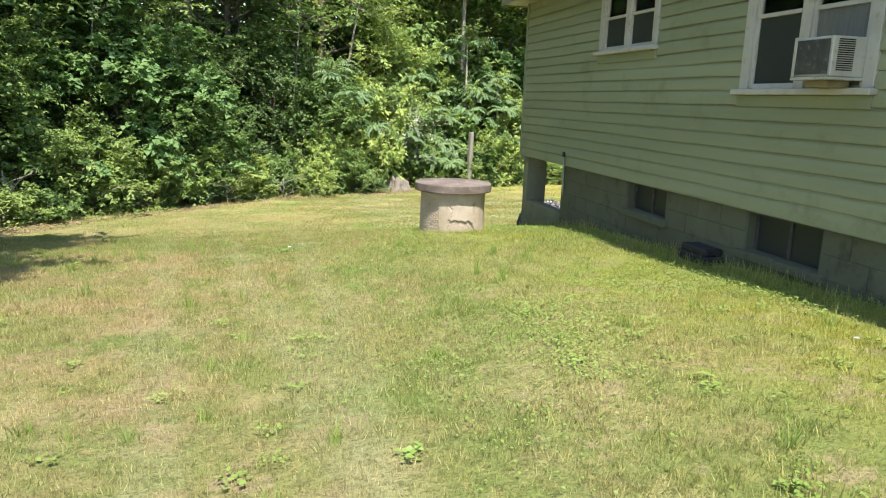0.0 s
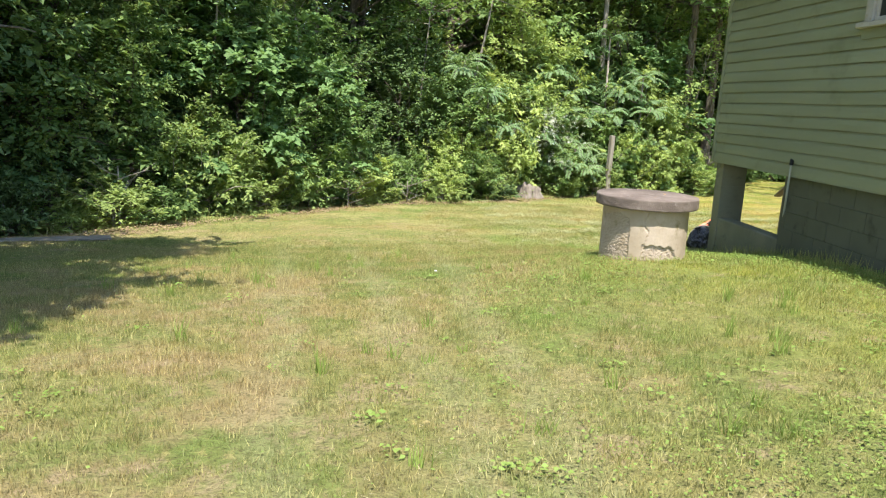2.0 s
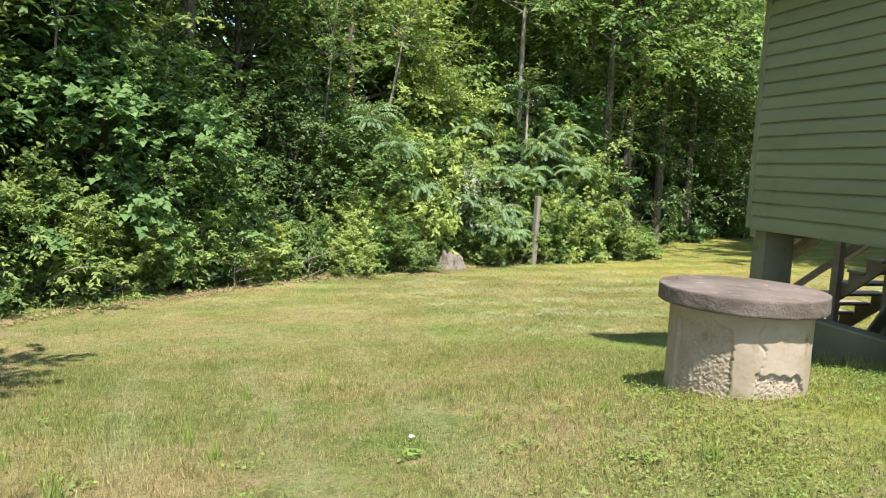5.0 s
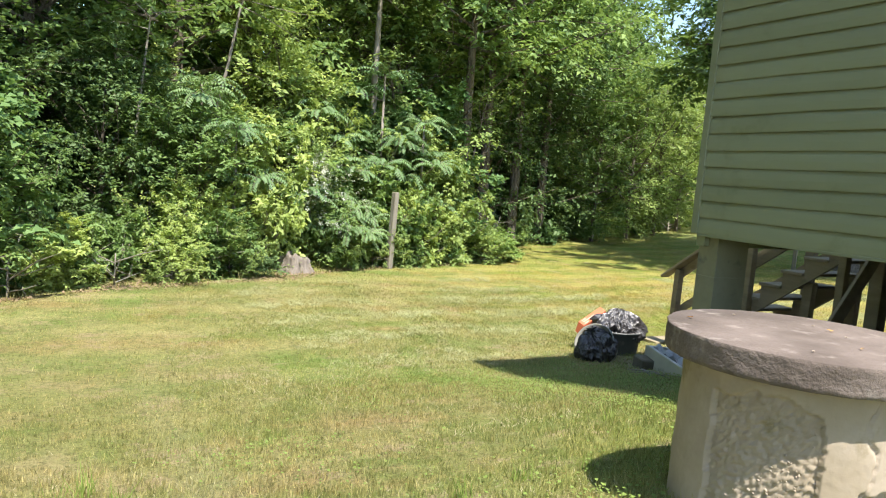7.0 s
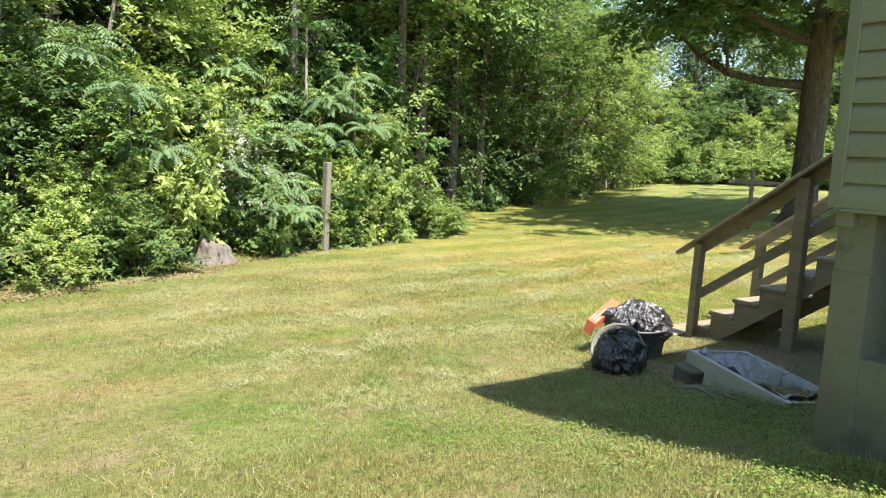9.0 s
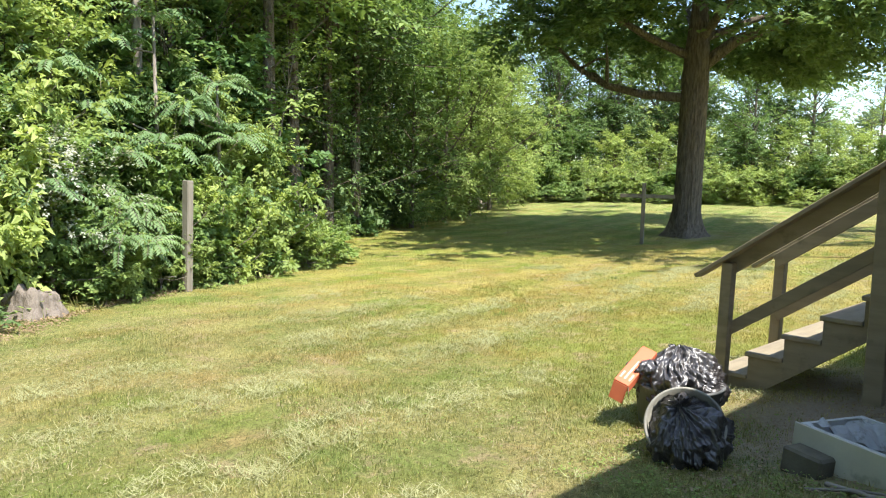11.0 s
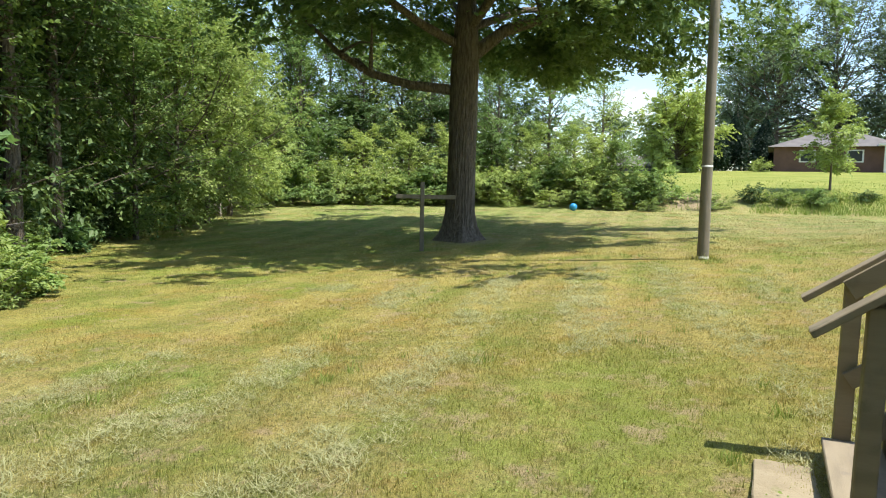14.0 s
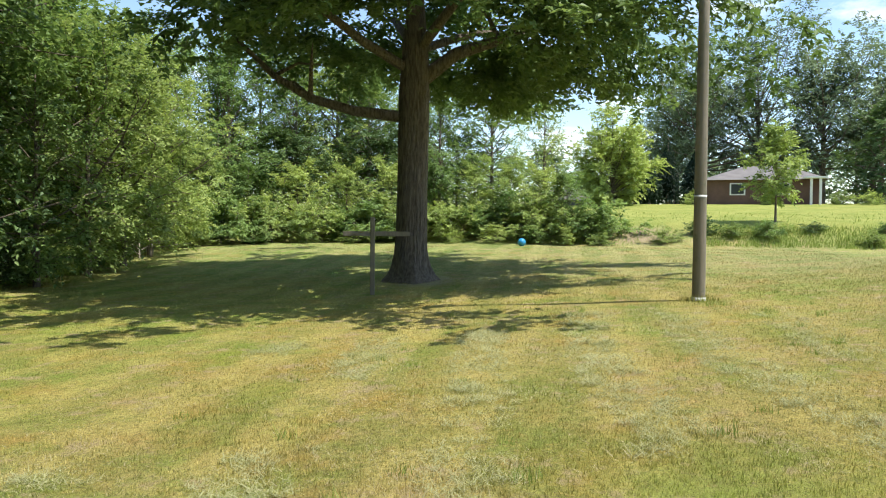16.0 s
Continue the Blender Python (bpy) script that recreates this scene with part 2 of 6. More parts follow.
def leaf_material(name, light, dark, tint=0.2, shine=0.55, through_part=0.42):
    m, nt, p = blank(name)
    geo = nt.nodes.new("ShaderNodeNewGeometry")
    oi = nt.nodes.new("ShaderNodeObjectInfo")
    light, dark = (*light[:2], light[2] * 1.22), (*dark[:2], dark[2] * 1.22)
    mean = tuple(0.6 * a + 0.4 * b for a, b in zip(dark, light))
    col = mixrgb(nt, ramp(nt, noise_tex(nt, 1.3, 3), 0.36, 0.66), dark, light)
    col = mixrgb(nt, 0.55, col, mixrgb(nt, geo.outputs["Random Per Island"], mean, light))
    hsv = nt.nodes.new("ShaderNodeHueSaturation")
    mr = nt.nodes.new("ShaderNodeMapRange")
    mr.inputs["To Min"].default_value, mr.inputs["To Max"].default_value = 1 - tint, 1 + tint
    nt.links.new(oi.outputs["Random"], mr.inputs["Value"])
    nt.links.new(mr.outputs[0], hsv.inputs["Value"])
    hue = nt.nodes.new("ShaderNodeMapRange")
    hue.inputs["To Min"].default_value, hue.inputs["To Max"].default_value = 0.508, 0.488
    nt.links.new(oi.outputs["Random"], hue.inputs["Value"])
    nt.links.new(hue.outputs[0], hsv.inputs["Hue"])
    nt.links.new(col, hsv.inputs["Color"])
    nt.links.new(hsv.outputs[0], p.inputs["Base Color"])
    p.inputs["Roughness"].default_value = shine
    p.inputs["Specular IOR Level"].default_value = 0.22
    tr = nt.nodes.new("ShaderNodeBsdfTranslucent")
    warm = mixrgb(nt, 1.0, hsv.outputs[0], (1.0, 1.0, 0.68), "MULTIPLY")
    nt.links.new(warm, tr.inputs["Color"])
    mx = nt.nodes.new("ShaderNodeMixShader")
    mx.inputs[0].default_value = through_part
    out = nt.nodes["Material Output"]
    nt.links.new(p.outputs[0], mx.inputs[1])
    nt.links.new(tr.outputs[0], mx.inputs[2])
    nt.links.new(mx.outputs[0], out.inputs[0])
    return m


m_leaf_cool = leaf_material("leaf_cool_green", (0.23, 0.365, 0.115), (0.10, 0.185, 0.05))
m_leaf = leaf_material("leaf_green", (0.28, 0.40, 0.105), (0.10, 0.175, 0.05))
m_leaf_yellow = leaf_material("leaf_yellow_green", (0.42, 0.51, 0.135), (0.18, 0.27, 0.07))
m_leaf_deep = leaf_material("leaf_deep_green", (0.165, 0.25, 0.075), (0.07, 0.125, 0.04), 0.2, 0.5, 0.33)
m_leaf_oak = leaf_material("shade_tree_leaf", (0.22, 0.32, 0.09), (0.085, 0.145, 0.042), 0.2, 0.45, 0.42)
# paler and bluer: haze of distance put into the leaf colour
m_leaf_hazed = leaf_material("leaf_far_hazed", (0.27, 0.35, 0.18), (0.13, 0.19, 0.10))
m_sumac = leaf_material("sumac_leaf", (0.27, 0.395, 0.15), (0.15, 0.255, 0.085), 0.1, 0.45)
m_conifer = leaf_material("conifer_needle", (0.04, 0.075, 0.035), (0.02, 0.042, 0.022))
m_bloom = leaf_material("pale_blossom", (0.62, 0.62, 0.46), (0.34, 0.40, 0.22), 0.05, 0.6)
m_clover = leaf_material("clover_leaf", (0.31, 0.40, 0.08), (0.20, 0.285, 0.05), 0.1, 0.5, 0.3)

m_blade, nt, p = blank("grass_blade")
col, sep, fine = lawn_colour(nt)
geo = nt.nodes.new("ShaderNodeNewGeometry")
col = mixrgb(nt, ramp(nt, geo.outputs["Random Per Island"], 0.66, 0.98), col, mixrgb(nt, 0.5, col, (0.46, 0.38, 0.17)))
hsv = nt.nodes.new("ShaderNodeHueSaturation")
mr = nt.nodes.new("ShaderNodeMapRange")
mr.inputs["To Min"].default_value, mr.inputs["To Max"].default_value = 0.8, 1.5
nt.links.new(geo.outputs["Random Per Island"], mr.inputs["Value"])
nt.links.new(mr.outputs[0], hsv.inputs["Value"])
nt.links.new(col, hsv.inputs["Color"])
nt.links.new(hsv.outputs[0], p.inputs["Base Color"])
p.inputs["Roughness"].default_value = 0.5
p.inputs["Specular IOR Level"].default_value = 0.3
tr = nt.nodes.new("ShaderNodeBsdfTranslucent")
nt.links.new(hsv.outputs[0], tr.inputs["Color"])
mx = nt.nodes.new("ShaderNodeMixShader")
mx.inputs[0].default_value = 0.4
nt.links.new(p.outputs[0], mx.inputs[1])
nt.links.new(tr.outputs[0], mx.inputs[2])
nt.links.new(mx.outputs[0], nt.nodes["Material Output"].inputs[0])

m_siding = surface("green_vinyl_siding", (0.28, 0.295, 0.178), (0.232, 0.245, 0.143), (0.195, 0.205, 0.112), 0.9, 60, 0.5, relief=0.06, dist=0.002, stretch=(1, 0.25, 3), piece=0.035)
m_trim_green = surface("green_corner_trim", (0.25, 0.265, 0.165), (0.21, 0.225, 0.135), None, 1.5, 50, 0.45, relief=0.05)
m_white_paint = surface("chipped_white_paint", (0.48, 0.46, 0.395), (0.38, 0.36, 0.30), (0.34, 0.30, 0.20), 4.0, 60, 0.55, relief=0.2, dist=0.003)
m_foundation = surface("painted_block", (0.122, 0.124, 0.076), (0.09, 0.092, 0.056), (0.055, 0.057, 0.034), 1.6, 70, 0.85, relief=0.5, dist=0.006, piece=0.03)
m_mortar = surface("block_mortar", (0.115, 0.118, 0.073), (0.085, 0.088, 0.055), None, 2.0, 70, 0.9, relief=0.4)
m_pier = surface("pier_concrete", (0.255, 0.245, 0.155), (0.18, 0.172, 0.105), (0.11, 0.11, 0.08), 2.2, 60, 0.85, relief=0.4, dist=0.005)
m_stucco = surface("well_stucco", (0.52, 0.43, 0.345), (0.35, 0.28, 0.195), (0.26, 0.21, 0.115), 2.4, 45, 0.9, relief=0.5, dist=0.006)
m_lid = surface("lid_concrete", (0.225, 0.178, 0.152), (0.115, 0.088, 0.072), (0.30, 0.25, 0.215), 3.0, 60, 0.92, relief=1.0, dist=0.012)
m_stone = surface("exposed_aggregate", (0.46, 0.38, 0.30), (0.30, 0.24, 0.17), None, 9.0, 60, 0.9, relief=0.4)
m_wood = surface("weathered_stair_wood", (0.32, 0.26, 0.17), (0.23, 0.185, 0.115), (0.18, 0.15, 0.09), 2.0, 35, 0.85, relief=0.5, dist=0.004, stretch=(6, 1, 6), piece=0.12)
m_tread = surface("worn_tread_wood", (0.36, 0.30, 0.205), (0.26, 0.215, 0.145), (0.25, 0.21, 0.155), 2.5, 40, 0.85, relief=0.5, dist=0.004, stretch=(1, 6, 6), piece=0.1)
m_post = surface("grey_post_wood", (0.30, 0.265, 0.215), (0.20, 0.175, 0.135), None, 2.5, 30, 0.9, relief=0.6, dist=0.006, stretch=(8, 8, 1))
m_pole = surface("utility_pole_wood", (0.235, 0.20, 0.145), (0.165, 0.145, 0.10), (0.12, 0.125, 0.075), 1.8, 25, 0.85, relief=0.5, dist=0.01, stretch=(9, 9, 0.7))
m_bark = surface("grey_bark", (0.27, 0.22, 0.165), (0.10, 0.08, 0.06), (0.20, 0.175, 0.12), 5.0, 20, 0.95, relief=1.0, dist=0.05, stretch=(3.5, 3.5, 0.6))
m_bark_pale = surface("pale_bark", (0.34, 0.30, 0.25), (0.19, 0.16, 0.13), (0.12, 0.10, 0.08), 3.0, 18, 0.9, relief=0.8, dist=0.03, stretch=(2, 2, 1))
m_bark_flake = surface("flaking_bark", (0.36, 0.28, 0.235), (0.17, 0.125, 0.10), (0.46, 0.41, 0.36), 4.5, 14, 0.9, relief=1.0, dist=0.04, stretch=(1, 1, 1.6))
m_twig = surface("dead_twig", (0.36, 0.32, 0.27), (0.22, 0.19, 0.15), None, 4, 30, 0.9, relief=0.3)
m_stump = surface("weathered_stump", (0.33, 0.28, 0.235), (0.19, 0.155, 0.125), (0.15, 0.12, 0.09), 4.0, 30, 0.95, relief=0.9, dist=0.03, stretch=(3, 3, 1))
m_black_iron = surface("black_plastic_pan", (0.018, 0.018, 0.017), (0.011, 0.011, 0.011), None, 3, 40, 0.85, relief=0.2)
m_dark_metal = surface("dirty_dark_metal", (0.075, 0.072, 0.062), (0.04, 0.038, 0.034), (0.14, 0.13, 0.11), 9, 60, 0.6, relief=0.3)
m_cream_metal = surface("cream_metal", (0.48, 0.465, 0.40), (0.38, 0.365, 0.30), (0.27, 0.23, 0.16), 5, 60, 0.5, relief=0.1)
m_filler = surface("grey_accordion_panel", (0.16, 0.16, 0.145), (0.11, 0.11, 0.10), None, 4, 50, 0.5, relief=0.3, stretch=(1, 14, 1))
m_vent = surface("dull_green_pipe", (0.36, 0.37, 0.28), (0.27, 0.28, 0.20), None, 6, 50, 0.55, relief=0.1)
m_pipe = surface("white_pipe", (0.62, 0.62, 0.56), (0.48, 0.48, 0.42), None, 6, 50, 0.45, relief=0.1)
m_tub = surface("white_plastic_tub", (0.66, 0.67, 0.64), (0.50, 0.51, 0.48), (0.30, 0.28, 0.23), 3.5, 60, 0.5, relief=0.15)
m_apron = surface("tub_apron", (0.62, 0.60, 0.48), (0.50, 0.48, 0.38), (0.34, 0.33, 0.25), 3.0, 60, 0.5, relief=0.15)
m_liner = surface("cloudy_liner", (0.42, 0.43, 0.41), (0.30, 0.31, 0.30), (0.18, 0.17, 0.14), 5, 40, 0.35, relief=0.5, dist=0.02)
m_pail = surface("grey_pail", (0.20, 0.205, 0.20), (0.13, 0.135, 0.13), (0.28, 0.27, 0.24), 4, 50, 0.5, relief=0.15)
m_block = surface("mossy_block", (0.17, 0.15, 0.105), (0.10, 0.09, 0.062), None, 6, 50, 0.95, relief=0.6)
m_bucket = surface("scuffed_bucket", (0.30, 0.29, 0.245), (0.22, 0.21, 0.175), (0.18, 0.17, 0.14), 5, 50, 0.55, relief=0.15)
m_card = surface("cardboard", (0.27, 0.20, 0.12), (0.18, 0.13, 0.08), None, 3, 60, 0.85, relief=0.15)
m_orange = surface("orange_card", (0.86, 0.22, 0.11), (0.76, 0.18, 0.085), None, 3, 60, 0.6, relief=0.1)
m_print = surface("pale_print", (0.85, 0.55, 0.42), (0.80, 0.50, 0.38), None, 3, 60, 0.6, relief=0.05)
m_slab = surface("paver_concrete", (0.37, 0.31, 0.20), (0.26, 0.21, 0.13), (0.23, 0.215, 0.10), 5, 60, 0.9, relief=0.9, dist=0.012)
m_roof = surface("grey_shingle", (0.16, 0.155, 0.15), (0.10, 0.10, 0.095), None, 2, 30, 0.95, relief=0.5, piece=0.1)
m_brick = surface("red_brick_far", (0.165, 0.093, 0.07), (0.12, 0.067, 0.05), None, 1.2, 12, 0.9, relief=0.3)
m_far_roof = surface("far_roof_shingle", (0.20, 0.185, 0.175), (0.14, 0.13, 0.125), None, 1.0, 10, 0.95, relief=0.3)
m_white = surface("plain_white", (0.78, 0.77, 0.74), (0.68, 0.67, 0.64), None, 2, 30, 0.6, relief=0.05)
m_ball = surface("blue_rubber", (0.03, 0.30, 0.58), (0.025, 0.25, 0.50), None, 3, 30, 0.35, relief=0.03)
# near-black: the rooms' lack of light is put into this colour
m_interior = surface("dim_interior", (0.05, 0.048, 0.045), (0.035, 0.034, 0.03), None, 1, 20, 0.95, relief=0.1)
m_straw = leaf_material("straw_clippings", (0.52, 0.465, 0.23), (0.34, 0.30, 0.13), 0.05, 0.6, 0.25)
m_hay = leaf_material("cut_hay", (0.46, 0.46, 0.20), (0.30, 0.31, 0.115), 0.05, 0.6, 0.25)
m_litter = leaf_material("dry_leaf", (0.42, 0.31, 0.155), (0.19, 0.13, 0.06), 0.1, 0.8, 0.1)
m_dry_leaf = leaf_material("orange_dry_leaf", (0.62, 0.36, 0.10), (0.45, 0.24, 0.06), 0.1, 0.7, 0.1)
m_paper = surface("white_scrap", (0.85, 0.85, 0.82), (0.75, 0.75, 0.72), None, 9, 60, 0.7, relief=0.05)

# insect screen, and the near-black painted where unlit rooms lie behind windows
m_screen_dark, nt, p = blank("insect_screen_and_unlit_room")
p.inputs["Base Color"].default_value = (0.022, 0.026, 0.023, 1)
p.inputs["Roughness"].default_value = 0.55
bump(nt, p, noise_tex(nt, 220, 2), 0.25, 0.002)
m_glass, nt, p = blank("window_glass")
gl = nt.nodes.new("ShaderNodeBsdfGlossy")
gl.inputs["Roughness"].default_value = 0.02
tp = nt.nodes.new("ShaderNodeBsdfTransparent")
tp.inputs["Color"].default_value = (0.86, 0.9, 0.88, 1)
fr = nt.nodes.new("ShaderNodeFresnel")
mx = nt.nodes.new("ShaderNodeMixShader")
nt.links.new(fr.outputs[0], mx.inputs[0])
nt.links.new(tp.outputs[0], mx.inputs[1])
nt.links.new(gl.outputs[0], mx.inputs[2])
nt.links.new(mx.outputs[0], nt.nodes["Material Output"].inputs[0])
m_bag, nt, p = blank("black_bin_bag")
p.inputs["Base Color"].default_value = (0.038, 0.033, 0.033, 1)
p.inputs["Roughness"].default_value = 0.40
p.inputs["Specular IOR Level"].default_value = 0.9
p.inputs["Coat Weight"].default_value = 0.35
p.inputs["Coat Roughness"].default_value = 0.2
bump(nt, p, mixrgb(nt, 0.45, noise_tex(nt, 9, 4, 0.55, stretch=(1.8, 1.8, 0.35)), noise_tex(nt, 24, 3, 0.6, stretch=(1.0, 1.6, 0.4))), 1.0, 0.016)


# ---------------------------------------------------------------- mesh helpers
def part(name, bm, material, parent=None, label="", smooth=False):
    """Links a bmesh as one mesh object, under a thing or a part where one is given."""
    me = bpy.data.meshes.new(name)
    bm.to_mesh(me)
    bm.free()
    me.materials.append(material)
    if smooth:
        for f in me.polygons:
            f.use_smooth = True
    ob = new(name, me)
    ob.parent = parent
    return tagged(ob, label)


def array_mesh(name, verts, tris, material, parent=None, smooth=False):
    """One mesh object from numpy arrays of vertices and triangles."""
    me = bpy.data.meshes.new(name)
    v = np.ascontiguousarray(verts, dtype=np.float32)
    f = np.ascontiguousarray(tris, dtype=np.int32)
    me.vertices.add(len(v))
    me.vertices.foreach_set("co", v.ravel())
    me.loops.add(f.size)
    me.loops.foreach_set("vertex_index", f.ravel())
    me.polygons.add(len(f))
    me.polygons.foreach_set("loop_start", np.arange(len(f), dtype=np.int32) * 3)
    if smooth:
        me.polygons.foreach_set("use_smooth", np.ones(len(f), dtype=bool))
    me.update(calc_edges=True)
    me.materials.append(material)
    ob = new(name, me)
    ob.parent = parent
    return ob


def thing(name, label, category, at=(0, 0, 0), group="", kind=""):
    """An Empty at a thing's base."""
    ob = new(name)
    ob.location = at
    return tagged(ob, label, category, group, kind)


def box(lo, hi, bevel=0.0, bm=None, m=None):
    """A box between two corners, with bevelled edges, added to bm; m turns it."""
    own = bmesh.new()
    bmesh.ops.create_cube(own, size=1)
    size = [b - a for a, b in zip(lo, hi)]
    mid = [(a + b) / 2 for a, b in zip(lo, hi)]
    bmesh.ops.scale(own, vec=size, verts=own.verts)
    bmesh.ops.translate(own, vec=mid, verts=own.verts)
    if bevel:
        bmesh.ops.bevel(own, geom=own.edges[:], offset=bevel, segments=1, affect="EDGES")
    if m is not None:
        bmesh.ops.transform(own, matrix=m, verts=own.verts)
    if bm is None:
        return own
    tmp = bpy.data.meshes.new("tmp")
    own.to_mesh(tmp)
    own.free()
    bm.from_mesh(tmp)
    bpy.data.meshes.remove(tmp)
    return bm


def beam(a, b, width, depth, bevel=0.004, up=(0, 0, 1)):
    """A timber of width x depth from a to b."""
    a, b = Vector(a), Vector(b)
    along = (b - a).normalized()
    side = along.cross(Vector(up))
    side = side.normalized() if side.length > 1e-4 else Vector((1, 0, 0))
    top = side.cross(along)
    m = Matrix((side, along, top)).transposed().to_4x4()
    m.translation = a
    return box((-width / 2, 0, -depth / 2), (width / 2, (b - a).length, depth / 2), bevel, m=m)


def tubes(paths, sides=8):
    """Vertices and triangles of tapered tubes; each path is a list of (point, radius)."""
    vs, fs, base = [], [], 0
    for path in paths:
        pts = [Vector(q) for q, _ in path]
        n = len(pts)
        for k, (q, r) in enumerate(zip(pts, (r for _, r in path))):
            t = (pts[min(k + 1, n - 1)] - pts[max(k - 1, 0)]).normalized()
            ref = Vector((1, 0, 0)) if abs(t.x) < 0.8 else Vector((0, 1, 0))
            u = t.cross(ref).normalized()
            w = t.cross(u)
            for j in range(sides):
                a = 2 * math.pi * j / sides
                vs.append(q + (u * math.cos(a) + w * math.sin(a)) * r)
        for k in range(n - 1):
            for j in range(sides):
                a, b = base + k * sides + j, base + k * sides + (j + 1) % sides
                c, d = a + sides, b + sides
                fs += [(a, b, d), (a, d, c)]
        base += n * sides
        vs.append(pts[-1])
        for j in range(sides):
            fs.append((base - sides + j, base - sides + (j + 1) % sides, base))
        base += 1
    return np.array([tuple(v) for v in vs]), np.array(fs)


def leaf_arrays(P, D, Nn, L, W, fold=0.22):
    """Folded two-triangle leaves: base points, directions, normals, lengths, widths."""
    S = np.cross(D, Nn)
    S /= np.linalg.norm(S, axis=1, keepdims=True) + 1e-9
    L, W = L[:, None], W[:, None]
    left = P + D * L * 0.45 + S * W * 0.5 + Nn * W * fold
    right = P + D * L * 0.45 - S * W * 0.5 + Nn * W * fold
    tip = P + D * L - Nn * L * 0.12
    V = np.stack([P, right, tip, left], axis=1).reshape(-1, 3)
    k = np.arange(len(P))[:, None] * 4
    F = np.concatenate([k + np.array([[0, 1, 2]]), k + np.array([[0, 2, 3]])], axis=1).reshape(-1, 3)
    return V, F


def unit(a):
    return a / (np.linalg.norm(a, axis=-1, keepdims=True) + 1e-9)


# ---------------------------------------------------------------- ground
def smooth01(a, lo, hi):
    s = np.clip((np.asarray(a, float) - lo) / (hi - lo), 0, 1)
    return s * s * (3 - 2 * s)


def fall(y):
    """Height of the yard along its middle: it drops away from the street towards the woods."""
    ky = (-30, -8, 0.5, 4, 5.8, 8, 9.9, 12, 14, 15.5, 17.7, 19.4, 22, 25, 30, 60)
    kz = (0.75, 0.5, 0.2, 0.0, -0.14, -0.29, -0.41, -0.72, -0.98, -1.12, -1.2, -1.3, -1.4, -1.45, -1.55, -1.6)
    return sum(np.interp(np.asarray(y, float) + o, ky, kz) for o in (-1.4, -0.7, 0, 0.7, 1.4)) / 5


def ground_z(x, y):
    x, y = np.asarray(x, float), np.asarray(y, float)
    far = smooth01(x, 20, 41)
    z = fall(y) + 0.07 * np.clip(x, 0, 4.2) * (1 - smooth01(y, 8.5, 15.5))
    z = z + 0.018 * np.clip(x - 7, 0, 16) * (1 - 0.75 * smooth01(y, 18, 25))
    z = z * (1 - far) - 0.55 * far
    z = z + 1.2 * smooth01(x, 41.5, 47.0) + 0.055 * np.clip(x - 45, 0, 42)
    z = z + 0.025 * np.clip(x, -12, 0)
    z = z + 0.11 * np.exp(-((x - 2.3) ** 2 + (y - 10.1) ** 2) / 2.6)        # low mound round the well
    z = z + 0.018 * np.sin(x * 1.1 + 0.6 * y) * np.cos(0.8 * y - 0.3 * x) + 0.01 * np.sin(2.9 * x - 1.7 * y)
    return z


def gz(x, y):
    return float(ground_z(x, y))


gx = np.concatenate([np.linspace(-420, -20, 14), np.arange(-18, 48, 0.4), np.linspace(49, 100, 30), np.linspace(115, 420, 10)])
gy = np.concatenate([np.linspace(-420, -14, 14), np.arange(-12, 50, 0.4), np.linspace(52, 420, 16)])
GX, GY = np.meshgrid(gx, gy)
GV = np.stack([GX, GY, ground_z(GX, GY)], axis=-1).reshape(-1, 3)
ii = (np.arange(len(gy) - 1)[:, None] * len(gx) + np.arange(len(gx) - 1)[None]).ravel()
GF = np.concatenate([np.stack([ii, ii + 1, ii + 1 + len(gx)], 1), np.stack([ii, ii + 1 + len(gx), ii + len(gx)], 1)])
ground = array_mesh("ground", GV, GF, m_ground, smooth=True)
tagged(ground, "sloping mown lawn, green with dry straw patches", "lawn", kind="structure")

# ---------------------------------------------------------------- house
WX, NY, SILL, EAVE = 4.11, 12.53, 0.695, 3.2      # west face, north face, bottom and top of the siding
EX, SY = 11.4, -6.3
COURSE = 0.133
house = thing("house", "green vinyl-sided house on a raised grey block foundation", "house", (WX, NY, gz(WX, NY)))
house_at = Matrix.Translation(house.location).inverted()


def hpart(name, bm, material, label="", parent=None, smooth=False):
    """A part of the house, given in world coordinates."""
    ob = part(name, bm, material, parent or house, label, smooth)
    ob.matrix_parent_inverse = house_at
    return ob


def cut(lo, hi, holes):
    """The stretches of lo..hi that no hole covers."""
    out = [(lo, hi)]
    for a, b in holes:
        out = [s for q, r in out for s in ((q, min(r, a)), (max(q, b), r)) if s[1] - s[0] > 0.02]
    return out


# window openings in the west wall: y from, y to, z from, z to
WIN = [(8.24, 9.52, 2.285, 3.07), (5.08, 6.42, 1.785, 3.07)]
wall = bmesh.new()
levels = sorted({SILL, EAVE, *(w[2] for w in WIN), *(w[3] for w in WIN)})
for z0, z1 in zip(levels, levels[1:]):
    for a, b in cut(SY, NY, [(w[0], w[1]) for w in WIN if w[2] < z1 - 0.001 and w[3] > z0 + 0.001]):
        box((WX + 0.022, a, z0), (WX + 0.16, b, z1), bm=wall)
west = hpart("west_wall", wall, m_siding)
hpart("north_wall", box((WX + 0.16, NY - 0.16, SILL), (EX, NY - 0.022, EAVE)), m_siding)
hpart("east_wall", box((EX - 0.16, SY, SILL), (EX, NY - 0.17, EAVE)), m_siding)
hpart("south_wall", box((WX + 0.16, SY, SILL), (EX - 0.16, SY + 0.16, EAVE)), m_siding)
